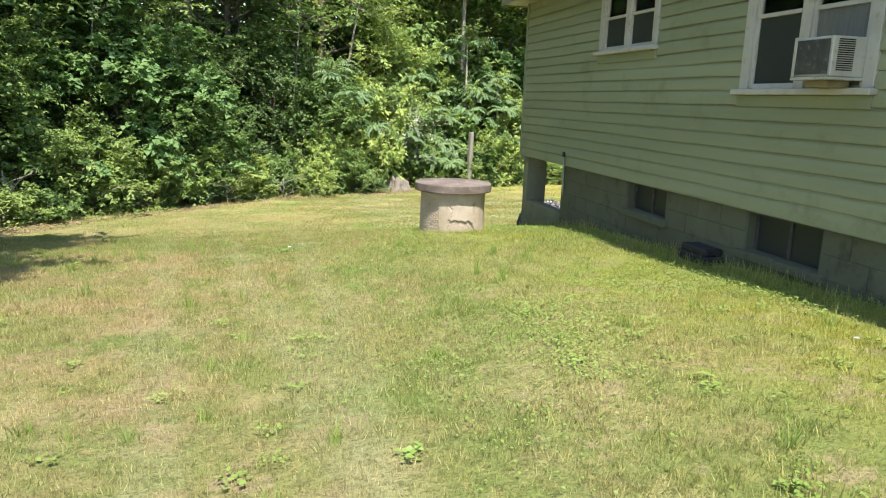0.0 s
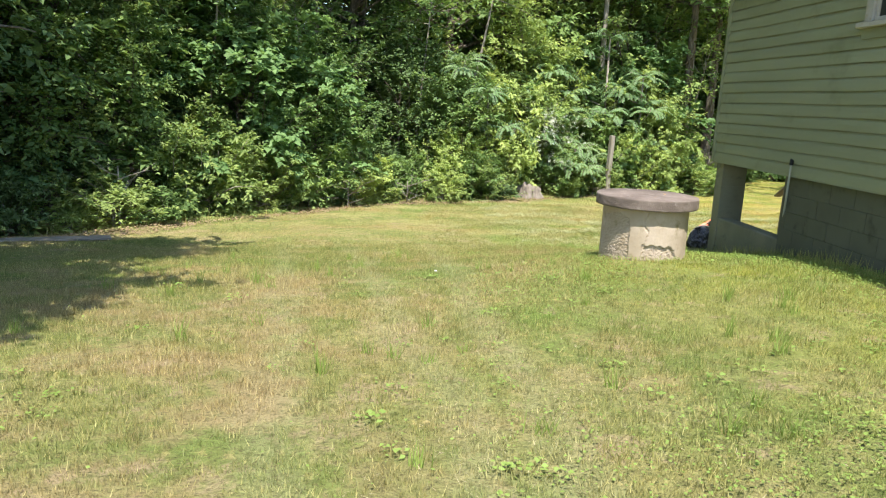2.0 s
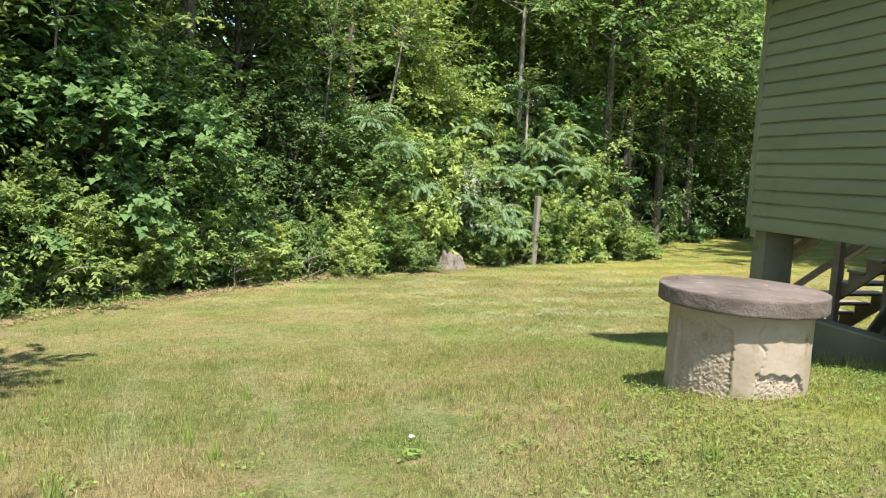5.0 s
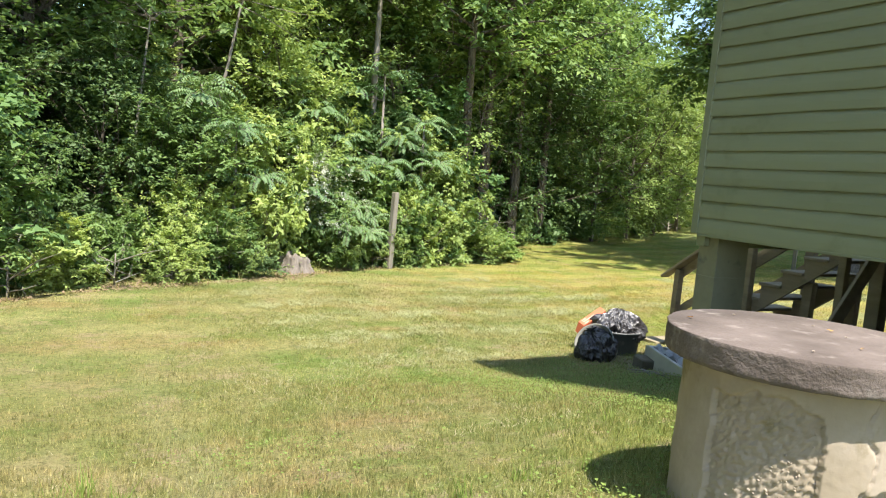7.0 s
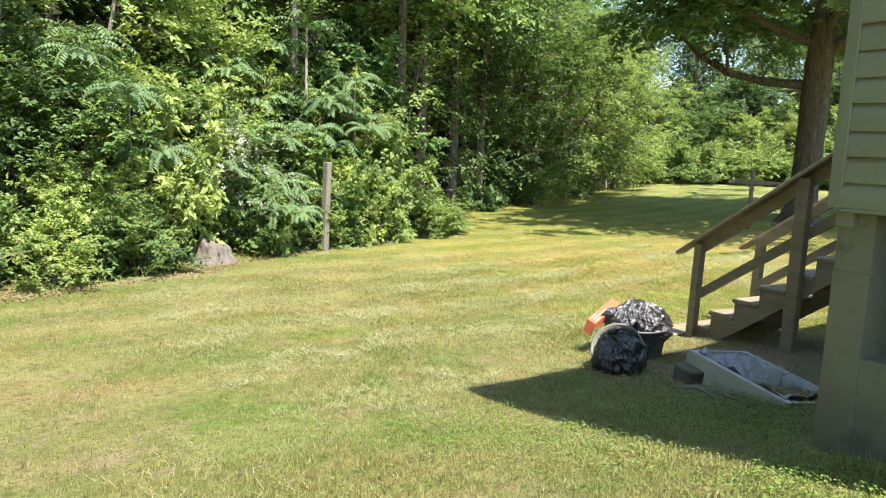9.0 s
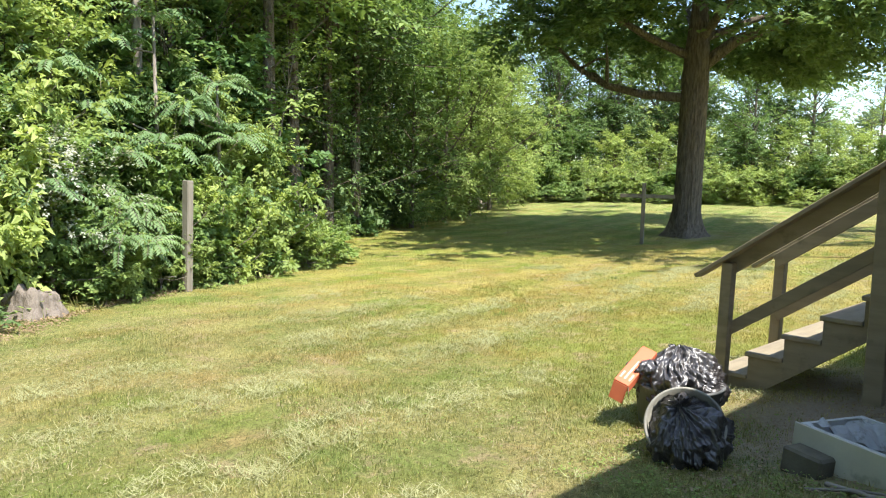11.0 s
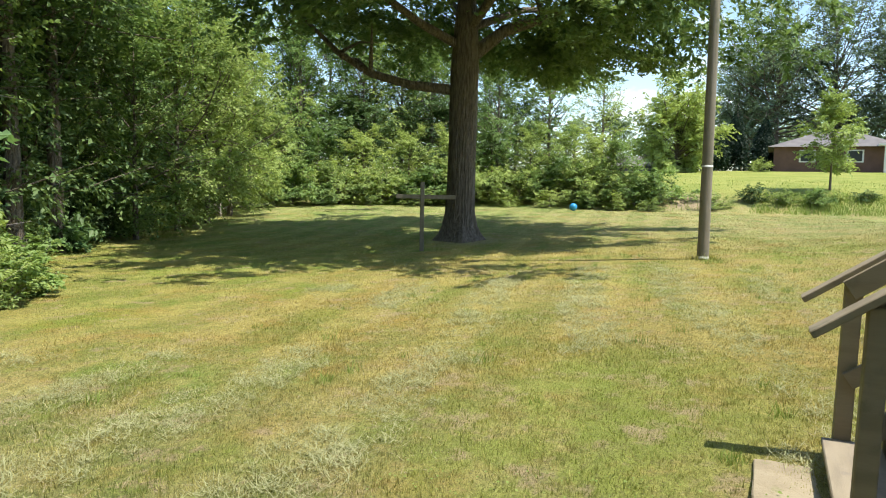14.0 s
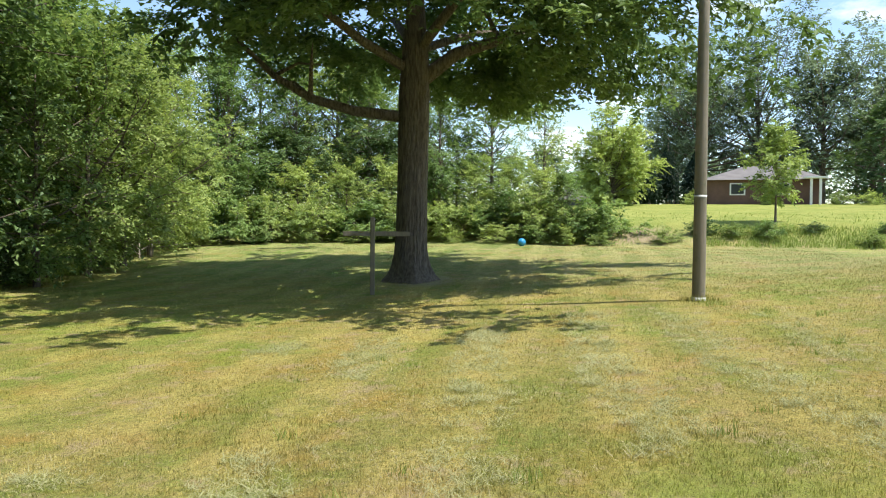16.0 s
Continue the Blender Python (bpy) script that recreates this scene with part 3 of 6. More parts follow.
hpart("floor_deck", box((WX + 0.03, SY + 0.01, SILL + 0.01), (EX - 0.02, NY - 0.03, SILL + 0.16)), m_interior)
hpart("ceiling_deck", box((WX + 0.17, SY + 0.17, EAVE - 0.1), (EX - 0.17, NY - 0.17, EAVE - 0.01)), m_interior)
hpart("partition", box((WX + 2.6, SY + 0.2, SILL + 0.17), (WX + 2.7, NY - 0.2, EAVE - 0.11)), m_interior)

# siding courses, each a plank that leans out at its foot
def plank_mesh(length):
    bm = bmesh.new()
    lean, h = 0.024, COURSE + 0.004
    sec = [(0.012, 0.028), (-lean + 0.006, 0.028), (-lean + 0.005, -0.004), (-lean + 0.001, -0.003), (-lean, 0.012), (-lean + 0.002, COURSE * 0.4), (-lean + 0.009, COURSE * 0.75), (0.0, h), (0.012, h)]
    cuts = max(1, int(length / 0.3))
    wave_at = length * 3.7 + len(bpy.data.meshes) * 0.37
    rings = []
    for i in range(cuts + 1):
        y = length * i / cuts
        dx, dz = 0.007 * noise.noise((y * 1.1, wave_at, 0)), 0.012 * noise.noise((y * 0.9, wave_at, 5))
        rings.append([bm.verts.new((x + (dx if x < 0.01 else 0), y, z + (dz if z < COURSE * 0.5 else 0))) for x, z in sec])
    n = len(sec)
    for r0, r1 in zip(rings, rings[1:]):
        for k in range(n):
            bm.faces.new((r0[k], r0[(k + 1) % n], r1[(k + 1) % n], r1[k]))
    bm.faces.new(rings[0][::-1])
    bm.faces.new(rings[-1])
    bmesh.ops.recalc_face_normals(bm, faces=bm.faces)
    return bm


rows = int((EAVE - SILL) / COURSE)
for k in range(rows):
    z0 = SILL + k * COURSE
    gaps = [(w[0] - 0.12, w[1] + 0.12) for w in WIN if w[2] - 0.14 < z0 + COURSE * 0.5 and w[3] + 0.1 > z0 + COURSE * 0.5]
    for a, b in cut(SY, NY - 0.062, gaps):
        pl = hpart("plank", plank_mesh(b - a), m_siding, parent=west)
        pl.matrix_parent_inverse = Matrix()
        pl.location = (WX + 0.020, a, z0)
    pn = hpart("plank", plank_mesh(EX - WX - 0.07), m_siding, parent=west)
    pn.matrix_parent_inverse = Matrix()
    pn.matrix_basis = Matrix(((0, 1, 0, WX + 0.07), (-1, 0, 0, NY - 0.022), (0, 0, 1, z0), (0, 0, 0, 1)))
for nm, lo, hi in (("corner_trim", (WX - 0.012, NY - 0.062, SILL - 0.004), (WX + 0.02, NY + 0.002, EAVE)),
                   ("corner_trim", (WX - 0.008, NY - 0.018, SILL - 0.004), (WX + 0.066, NY + 0.006, EAVE)),
                   ("starter_strip", (WX - 0.004, SY, SILL - 0.022), (WX + 0.03, NY - 0.06, SILL - 0.002)),
                   ("sill_board", (WX + 0.03, NY - 0.12, SILL - 0.10), (EX, NY - 0.03, SILL + 0.008))):
    hpart(nm, box(lo, hi, 0.003), m_trim_green)

# eaves, gutter board and roof
hpart("soffit", box((WX - 0.34, SY - 0.3, EAVE), (EX + 0.34, NY + 0.34, EAVE + 0.03)), m_white_paint, "pale boarded soffit")
for lo, hi in (((WX - 0.37, SY - 0.3, EAVE - 0.02), (WX - 0.342, NY + 0.342, EAVE + 0.15)), ((WX - 0.342, NY + 0.343, EAVE - 0.02), (EX + 0.34, NY + 0.37, EAVE + 0.15))):
    hpart("fascia", box(lo, hi, 0.003), m_trim_green)
roof = bmesh.new()
mid_x, half_x = (WX + EX) / 2, (EX - WX) / 2 + 0.42
rim = [(WX - 0.42, SY - 0.42), (EX + 0.42, SY - 0.42), (EX + 0.42, NY + 0.38), (WX - 0.42, NY + 0.38)]
low = [roof.verts.new((x, y, EAVE + 0.16)) for x, y in rim]
high = [roof.verts.new((x, y, EAVE + 0.24)) for x, y in rim]
ridge = [roof.verts.new((mid_x, y, EAVE + 0.24 + 0.46 * half_x)) for y in (SY - 0.42 + half_x, NY + 0.38 - half_x)]
roof.faces.new(low)
for i in range(4):
    roof.faces.new((low[i], low[(i + 1) % 4], high[(i + 1) % 4], high[i]))
roof.faces.new((high[0], high[1], ridge[0]))
roof.faces.new((high[1], high[2], ridge[1], ridge[0]))
roof.faces.new((high[2], high[3], ridge[1]))
roof.faces.new((high[3], high[0], ridge[0], ridge[1]))
bmesh.ops.recalc_face_normals(roof, faces=roof.faces)
hpart("roof", roof, m_roof, "grey shingled hip roof")


def window(y0, y1, z0, z1, halves, sill_lo):
    """A pair of hung sashes in a white casing; halves: for each half, 'screen' or 'raised'."""
    w = hpart("window", box((WX - 0.012, y0 - 0.115, z0 - 0.02), (WX + 0.05, y0 - 0.002, z1 + 0.10), 0.004), m_white_paint, "white painted double window with worn casing")

    def sub(name, lo, hi, material, bev=0.003):
        ob = part(name, box(lo, hi, bev), material, w)
        ob.matrix_parent_inverse = Matrix()
        return ob
    sub("casing", (WX - 0.012, y1 + 0.002, z0 - 0.02), (WX + 0.05, y1 + 0.115, z1 + 0.10), m_white_paint, 0.004)
    sub("casing", (WX - 0.012, y0, z1), (WX + 0.05, y1, z1 + 0.10), m_white_paint, 0.004)
    sub("sill", (WX - 0.075, y0 - 0.15, z0 - 0.075), (WX + 0.06, y1 + 0.15, z0 - 0.022), m_white_paint, 0.008)
    sub("apron", (WX - 0.016, y0 - 0.12, sill_lo), (WX + 0.02, y1 + 0.12, z0 - 0.077), m_trim_green)
    mid = (y0 + y1) / 2
    sub("mullion", (WX - 0.006, mid - 0.045, z0 - 0.02), (WX + 0.07, mid + 0.045, z1), m_white_paint, 0.004)
    for (a, b), state in zip(((y0, mid - 0.045), (mid + 0.045, y1)), halves):
        rail = z0 + (z1 - z0) * 0.46
        for q, r in ((a, a + 0.045), (b - 0.045, b)):
            sub("stile", (WX + 0.012, q, z0 - 0.01), (WX + 0.055, r, z1), m_white_paint)
        sub("meeting_rail", (WX + 0.008, a + 0.045, rail), (WX + 0.05, b - 0.045, rail + 0.035), m_white_paint)
        sub("top_rail", (WX + 0.014, a + 0.045, z1 - 0.05), (WX + 0.05, b - 0.045, z1), m_white_paint)
        if state == "screen":
            sub("bottom_rail", (WX + 0.012, a + 0.045, z0 - 0.02), (WX + 0.05, b - 0.045, z0 + 0.025), m_white_paint)
            sub("screen", (WX + 0.03, a + 0.045, z0 + 0.025), (WX + 0.033, b - 0.045, rail), m_screen_dark, 0)
        else:
            sub("filler_panel", (WX + 0.03, a + 0.045, z0), (WX + 0.045, b - 0.045, rail), m_filler, 0.002)
        g = sub("pane", (WX + 0.036, a + 0.045, rail + 0.035), (WX + 0.040, b - 0.045, z1 - 0.05), m_glass, 0)
        g.visible_shadow = False
        # near-black sheet added behind the pane for the unlit room
        sub("blind", (WX + 0.075, a + 0.02, rail - 0.3), (WX + 0.08, b - 0.02, z1), m_screen_dark, 0)
    w.matrix_parent_inverse = house_at
    for ch in w.children:
        ch.matrix_parent_inverse = Matrix()
    return w


window(*WIN[0], ("screen", "screen"), 2.11)
window(*WIN[1], ("raised", "screen"), 1.61)

# air conditioner in the raised sash
ac = thing("air_conditioner", "dirty cream window air conditioner with dark coil face", "air conditioner", (WX - 0.2, 5.27, 1.80))


def acp(name, lo, hi, material, bev=0.004, parent=None):
    ob = part(name, box(lo, hi, bev), material, parent or ac)
    ob.matrix_parent_inverse = Matrix.Translation(ac.location).inverted()
    return ob


AX, AY0, AY1, AZ0, AZ1 = WX - 0.30, 5.08, 5.47, 1.835, 2.125
acp("housing", (AX + 0.006, AY0, AZ0), (WX + 0.06, AY1, AZ1), m_cream_metal, 0.008)
acp("coil_face", (AX - 0.004, AY0 + 0.025, AZ0 + 0.02), (AX + 0.004, AY1 - 0.025, AZ1 - 0.02), m_dark_metal, 0.002)
acp("face_frame", (AX - 0.010, AY1 - 0.026, AZ0), (AX + 0.01, AY1 + 0.004, AZ1 + 0.006), m_cream_metal, 0.003)
acp("base_pan", (AX - 0.014, AY0 - 0.004, AZ0 - 0.022), (WX, AY1 + 0.004, AZ0 - 0.002), m_cream_metal, 0.003)
for k in range(15):
    z = AZ0 + 0.045 + k * 0.0155
    acp("louvre", (AX + 0.05, AY0 - 0.004, z), (AX + 0.19, AY0 + 0.002, z + 0.0085), m_black_iron, 0)
acp("support_block", (WX - 0.22, 5.18, 1.762), (WX - 0.02, 5.42, AZ0 - 0.022), m_wood, 0.004)

# foundation: core, then block by block; two basement windows
FX = WX + 0.05
BWIN = [(7.70, 8.60, 0.335, 0.65), (5.31, 6.25, 0.30, 0.65)]
OPEN = 10.70                                   # the porch's open underside begins here
fnd = bmesh.new()
levels = sorted({-1.2, SILL - 0.025, *(w[2] for w in BWIN), *(w[3] for w in BWIN)})
for z0, z1 in zip(levels, levels[1:]):
    for a, b in cut(SY, OPEN, [(w[0], w[1]) for w in BWIN if w[2] < z1 - 0.001 and w[3] > z0 + 0.001]):
        box((FX + 0.006, a, z0), (FX + 0.2, b, z1), bm=fnd)
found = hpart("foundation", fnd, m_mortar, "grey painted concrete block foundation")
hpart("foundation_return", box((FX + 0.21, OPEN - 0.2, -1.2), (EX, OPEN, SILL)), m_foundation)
hpart("foundation_south", box((FX + 0.21, SY, -1.2), (EX, SY + 0.2, SILL)), m_foundation)
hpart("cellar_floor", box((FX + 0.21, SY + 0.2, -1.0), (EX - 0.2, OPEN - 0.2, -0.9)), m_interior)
# near-black sheet added in place of the cellar's darkness
hpart("cellar_back", box((FX + 0.7, SY + 0.2, -0.9), (FX + 0.8, OPEN - 0.2, SILL)), m_screen_dark)
hpart("curb_wall", box((FX + 0.045, OPEN - 0.008, -1.2), (FX + 0.24, NY - 0.17, -0.09), 0.012), m_pier, "low parged curb wall")
block_shapes = {}


def block(length, height):
    key = (round(length, 2), round(height, 2))
    if key not in block_shapes:
        bm = box((0, 0.002, 0.002), (0.012, key[0] - 0.002, key[1] - 0.002), 0.002)
        me = bpy.data.meshes.new("block")
        bm.to_mesh(me)
        bm.free()
        me.materials.append(m_foundation)
        block_shapes[key] = me
    return block_shapes[key]


for k in range(7):
    z0 = SILL - 0.027 - 0.2 * (k + 1)
    holes = [(w[0] - 0.02, w[1] + 0.02) for w in BWIN if z0 + 0.1 > w[2]]
    for a, b in cut(2.2, OPEN, holes):
        y = a
        first = 0.2 if k % 2 else 0.4
        while y < b - 0.03:
            ln = min(first, b - y)
            first = 0.4
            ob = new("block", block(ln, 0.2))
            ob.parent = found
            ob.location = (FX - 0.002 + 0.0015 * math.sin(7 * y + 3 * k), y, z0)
            y += ln
for y0, y1, z0, z1 in BWIN:
    bw = hpart("cellar_window", box((FX - 0.05, y0 - 0.09, z0 - 0.085), (FX + 0.1, y1 + 0.09, z0 - 0.004), 0.008), m_foundation, "small dark cellar window with concrete sill")
    for nm, lo, hi, mt in (("frame_post", (FX + 0.09, (y0 + y1) / 2 - 0.02, z0), (FX + 0.13, (y0 + y1) / 2 + 0.02, z1), m_dark_metal),
                           ("frame_post", (FX + 0.09, y0, z0), (FX + 0.13, y0 + 0.035, z1), m_dark_metal),
                           ("frame_post", (FX + 0.09, y1 - 0.035, z0), (FX + 0.13, y1, z1), m_dark_metal)):
        ob = part(nm, box(lo, hi, 0.002), mt, bw)
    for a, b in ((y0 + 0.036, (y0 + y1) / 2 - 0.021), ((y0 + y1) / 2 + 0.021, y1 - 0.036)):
        # opaque pane: grime, with the cellar's darkness put into its colour
        ob = part("pane", box((FX + 0.108, a, z0), (FX + 0.112, b, z1)), m_screen_dark, bw, "grimy pane with the unlit cellar's dark in its colour")

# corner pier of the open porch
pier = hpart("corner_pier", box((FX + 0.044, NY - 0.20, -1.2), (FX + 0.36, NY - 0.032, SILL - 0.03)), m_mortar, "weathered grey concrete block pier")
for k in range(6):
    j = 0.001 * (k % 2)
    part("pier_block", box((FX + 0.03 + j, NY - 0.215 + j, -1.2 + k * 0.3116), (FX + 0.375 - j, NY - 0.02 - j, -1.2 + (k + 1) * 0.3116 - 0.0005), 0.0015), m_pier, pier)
hpart("inner_pier", box((8.5, NY - 0.23, -1.3), (8.8, NY - 0.02, SILL - 0.1), 0.01), m_pier)
hpart("porch_wall", box((9.6, OPEN + 0.005, -1.3), (9.8, NY - 0.05, SILL - 0.1)), m_foundation)

# vent pipe standing against the foundation
vent = thing("vent_pipe", "thin dull green pipe with dark cap leaning on the curb wall", "pipe", (4.05, 10.55, gz(4.05, 10.55)))
foot = -0.10 - vent.location.z
V, F = tubes([[((0.17, 0.19, foot), 0.013), ((0.09, 0.05, (foot + 1.1) / 2), 0.013), ((0.01, -0.09, 1.10), 0.013)]], 10)
array_mesh("pipe", V, F, m_vent, vent, True)
V, F = tubes([[((0.01, -0.09, 1.085), 0.022), ((0.01, -0.095, 1.13), 0.022), ((-0.01, -0.10, 1.15), 0.010)]], 10)
array_mesh("cap", V, F, m_black_iron, vent, True)

# black plastic pan leaning on the foundation
pan = bmesh.new()
for (a, b, c, d) in ((0.0, 0.52, 0.0, 0.10), (0.04, 0.48, 0.10, 0.17)):
    box((-0.22 + a * 0.3, a, c), (0.0, b, d), 0.02, bm=pan)
ob = part("splash_pan", pan, m_black_iron)
tagged(ob, "low black plastic pan against the foundation wall", "pan")
ob.location = (FX - 0.02, 6.48, gz(FX - 0.1, 6.8) - 0.01)

# ---------------------------------------------------------------- well
WELL = (2.305, 10.10)
WZ = gz(*WELL) - 0.05
well = thing("well", "old round concrete well with flat lid and broken stucco", "well", (*WELL, WZ))
LID0 = 0.35 - WZ
nu, nv = 360, 96
V = []
for i in range(nv + 1):
    z = -0.12 + (LID0 + 0.12) * i / nv
    for j in range(nu):
        a = 2 * math.pi * j / nu
        az = math.degrees(math.atan2(math.cos(a), math.sin(a))) % 360        # compass way of the face
        zr = z / LID0
        n1 = noise.noise((math.cos(a) * 5, math.sin(a) * 5, z * 9))
        n2 = noise.noise((math.cos(a) * 22, math.sin(a) * 22, z * 40))
        r = 0.447 - 0.006 * zr + 0.004 * n1 + 0.0012 * n2
        lost = 0.0
        d1 = (az - 243) / 22
        if abs(d1 - 0.15) < 1.2 + 0.12 * n1 and zr < 0.88 + 0.1 * n1:
            lost = 1.0
        d2 = (az - 176) / 25
        if abs(d2) < 1 + 0.3 * n1 and 0.03 < zr < 0.40 + 0.14 * n1:
            lost = 1.0
        if 198.4 < az + 10 * n1 < 200 and zr > 0.3:
            lost = 0.5
        n3 = noise.noise((math.cos(a) * 40, math.sin(a) * 40, z * 92)) + 0.7 * noise.noise((math.cos(a) * 19, math.sin(a) * 19, z * 44 + 5))
        r -= lost * (0.020 + 0.009 * n3 + 0.005 * noise.noise((math.cos(a) * 110, math.sin(a) * 110, z * 260)))
        V.append((r * math.cos(a), r * math.sin(a), z))
ii = [(i * nu + j, i * nu + (j + 1) % nu) for i in range(nv) for j in range(nu)]
F = [t for a, b in ii for t in ((a, b, b + nu), (a, b + nu, a + nu))]
array_mesh("shaft", np.array(V), np.array(F), m_stucco, well, True)
rs = random.Random(5)
agg = bmesh.new()
for k in range(260):
    if rs.random() < 0.55:
        az = rs.gauss(238, 13)
        zz = rs.random() ** 1.4 * (0.60 - 0.30 * ((az - 238) / 22 + 0.2)) * LID0
    else:
        az = rs.uniform(154, 198)
        zz = LID0 * rs.uniform(0.04, 0.40)
    if zz < 0:
        continue
    a = math.radians(90 - az)
    s = rs.uniform(0.003, 0.008)
    bmesh.ops.create_icosphere(agg, subdivisions=1, radius=s, matrix=Matrix.Translation((0.424 * math.cos(a), 0.424 * math.sin(a), zz)) @ Matrix.Rotation(rs.random() * 6, 4, (rs.random(), 1, rs.random())) @ Matrix.Diagonal((rs.uniform(0.6, 1.3), rs.uniform(0.9, 1.8), rs.uniform(0.5, 1.0), 1)))
tagged(part("exposed_aggregate", agg, m_stone, well, "pale broken aggregate showing through the stucco", True), kind="stuff")


def disc(r, z0, z1, chip, n=120, seed=0.0):
    """A thick round slab with rounded, chipped rim."""
    prof = [(0.0, z1), (r * 0.5, z1 + 0.001), (r - 0.003, z1), (r, z1 - 0.003)] + [(r, z1 + (z0 - z1) * q / 6) for q in range(1, 6)] + [(r, z0 + 0.004), (r - 0.005, z0), (0.0, z0)]
    vs, fs = [], []
    for q, z in prof:
        for j in range(n):
            a = 2 * math.pi * j / n
            k = noise.noise((math.cos(a) * 9 + seed, math.sin(a) * 9, z * 30)) + 0.6 * noise.noise((math.cos(a) * 30, math.sin(a) * 30 + seed, z * 60))
            rr = q - (chip * max(0, k) if q > r * 0.8 else 0)
            vs.append((rr * math.cos(a), rr * math.sin(a), z))
    for i in range(len(prof) - 1):
        for j in range(n):
            a, b = i * n + j, i * n + (j + 1) % n
            fs += [(a, a + n, b + n), (a, b + n, b)]
    return np.array(vs), np.array(fs)


V, F = disc(0.526, LID0 + 0.002, LID0 + 0.111, 0.009)
array_mesh("lid", V, F, m_lid, well)
for k in range(4):
    a, r = rs.random() * 6.28, rs.uniform(0.1, 0.45)
    bm = bmesh.new()
    bmesh.ops.create_icosphere(bm, subdivisions=1, radius=rs.uniform(0.004, 0.008))
    bmesh.ops.scale(bm, vec=(1, 1.3, 0.45), verts=bm.verts)
    ob = part("pebble", bm, m_stone)
    ob.location = (WELL[0] + r * math.cos(a), WELL[1] + r * math.sin(a), WZ + LID0 + 0.118)
    tagged(ob, "tiny pale stone chip lying on the lid", "stone", "chips on the well lid")

# ---------------------------------------------------------------- porch stairs
SX0, SX1, RUN, RISE = 7.12, 8.14, 0.28, 0.195
stairs = thing("porch_stairs", "weathered brown wooden stairs with slanting handrails", "stairs", (SX0, 15.68, gz(SX0, 15.68)))
st_inv = Matrix.Translation(stairs.location).inverted()


def sp(name, bm, material, label=""):
    ob = part(name, bm, material, stairs, label)
    ob.matrix_parent_inverse = st_inv
    return ob


STEPS = 9
for k in range(STEPS):
    y = 15.69 - k * RUN
    z = -0.95 + k * RISE
    sp("tread", box((SX0 - 0.02, y - RUN - 0.02, z - 0.038), (SX1 + 0.02, y, z), 0.006), m_tread)
ztop = -0.95 + STEPS * RISE
ytop = 15.69 - STEPS * RUN
for x in (SX0, SX1 - 0.042):
    bm = bmesh.new()

    def under(y):
        return max(-1.18, -1.18 + (15.415 - y) * (ztop - 0.32 + 1.18) / (15.415 - ytop))
    for k in range(STEPS):
        y0, z1 = 15.665 - k * RUN, -0.95 + k * RISE - 0.040
        y1 = y0 - RUN
        q = [(y0, under(y0)), (y0, z1), (y1, z1), (y1, under(y1))]
        lo = [bm.verts.new((x, y, z)) for y, z in q]
        hi = [bm.verts.new((x + 0.042, y, z)) for y, z in q]
        bm.faces.new(lo)
        bm.faces.new(hi[::-1])
        for i in range(3 if k < STEPS - 1 else 4):
            if i != 2 or k == STEPS - 1:
                j = (i + 1) % 4
                bm.faces.new((lo[j], lo[i], hi[i], hi[j]))
        bm.faces.new((lo[0], lo[3], hi[3], hi[0])) if k < STEPS - 1 else None
    bmesh.ops.remove_doubles(bm, verts=bm.verts, dist=0.0005)
    bmesh.ops.recalc_face_normals(bm, faces=bm.faces)
    sp("stringer", bm, m_wood)
landing0 = NY + 0.03
for k in range(8):
    y0 = landing0 + k * (ytop - landing0) / 8
    sp("landing_board", box((SX0 - 0.35, y0 + 0.004, ztop - 0.04), (SX1 + 0.35, y0 + (ytop - landing0) / 8 - 0.004, ztop), 0.004), m_tread)
sp("landing_joist", box((SX0 - 0.33, landing0, ztop - 0.22), (SX1 + 0.33, landing0 + 0.04, ztop - 0.042), 0.003), m_wood)
sp("landing_joist", box((SX0 - 0.33, ytop - 0.05, ztop - 0.22), (SX1 + 0.33, ytop - 0.01, ztop - 0.042), 0.003), m_wood)
slope = RISE / RUN
for x, out in ((SX0 - 0.05, -1), (SX1 + 0.05, 1)):
    foot = gz(x, 15.57)
    sp("rail_post", beam((x, 15.59, foot - 0.1), (x, 15.57, -0.02), 0.092, 0.092, 0.006, up=(0, 1, 0)), m_wood)
    sp("rail_post", beam((x, 14.43, gz(x, 14.43) - 0.1), (x, 14.43, -0.02 + 1.14 * slope), 0.09, 0.13, 0.006, up=(0, 1, 0)), m_wood)
    sp("rail_post", beam((x, ytop + 0.03, gz(x, ytop) - 0.1), (x, ytop + 0.03, 0.95 + ztop), 0.092, 0.092, 0.006, up=(0, 1, 0)), m_wood)
    y1 = ytop + 0.05
    sp("top_rail", beam((x + 0.02 * out, 15.83, -0.155), (x + 0.02 * out, y1, -0.155 + (15.83 - y1) * slope), 0.14, 0.036, 0.005), m_wood)
    sp("top_rail_board", beam((x - 0.06 * out, 15.60, -0.08), (x - 0.06 * out, y1, -0.08 + (15.60 - y1) * slope), 0.036, 0.12, 0.004), m_wood)
    sp("mid_rail", beam((x - 0.06 * out, 15.58, -0.60), (x - 0.06 * out, y1, -0.60 + (15.58 - y1) * slope), 0.036, 0.10, 0.004), m_wood)
for x in (SX0 + 0.1, SX1 - 0.1):
    sp("prop", beam((x, 13.70, gz(x, 13.7) - 0.1), (x, 13.68, 0.12), 0.09, 0.12, 0.005, up=(0, 1, 0)), m_wood)
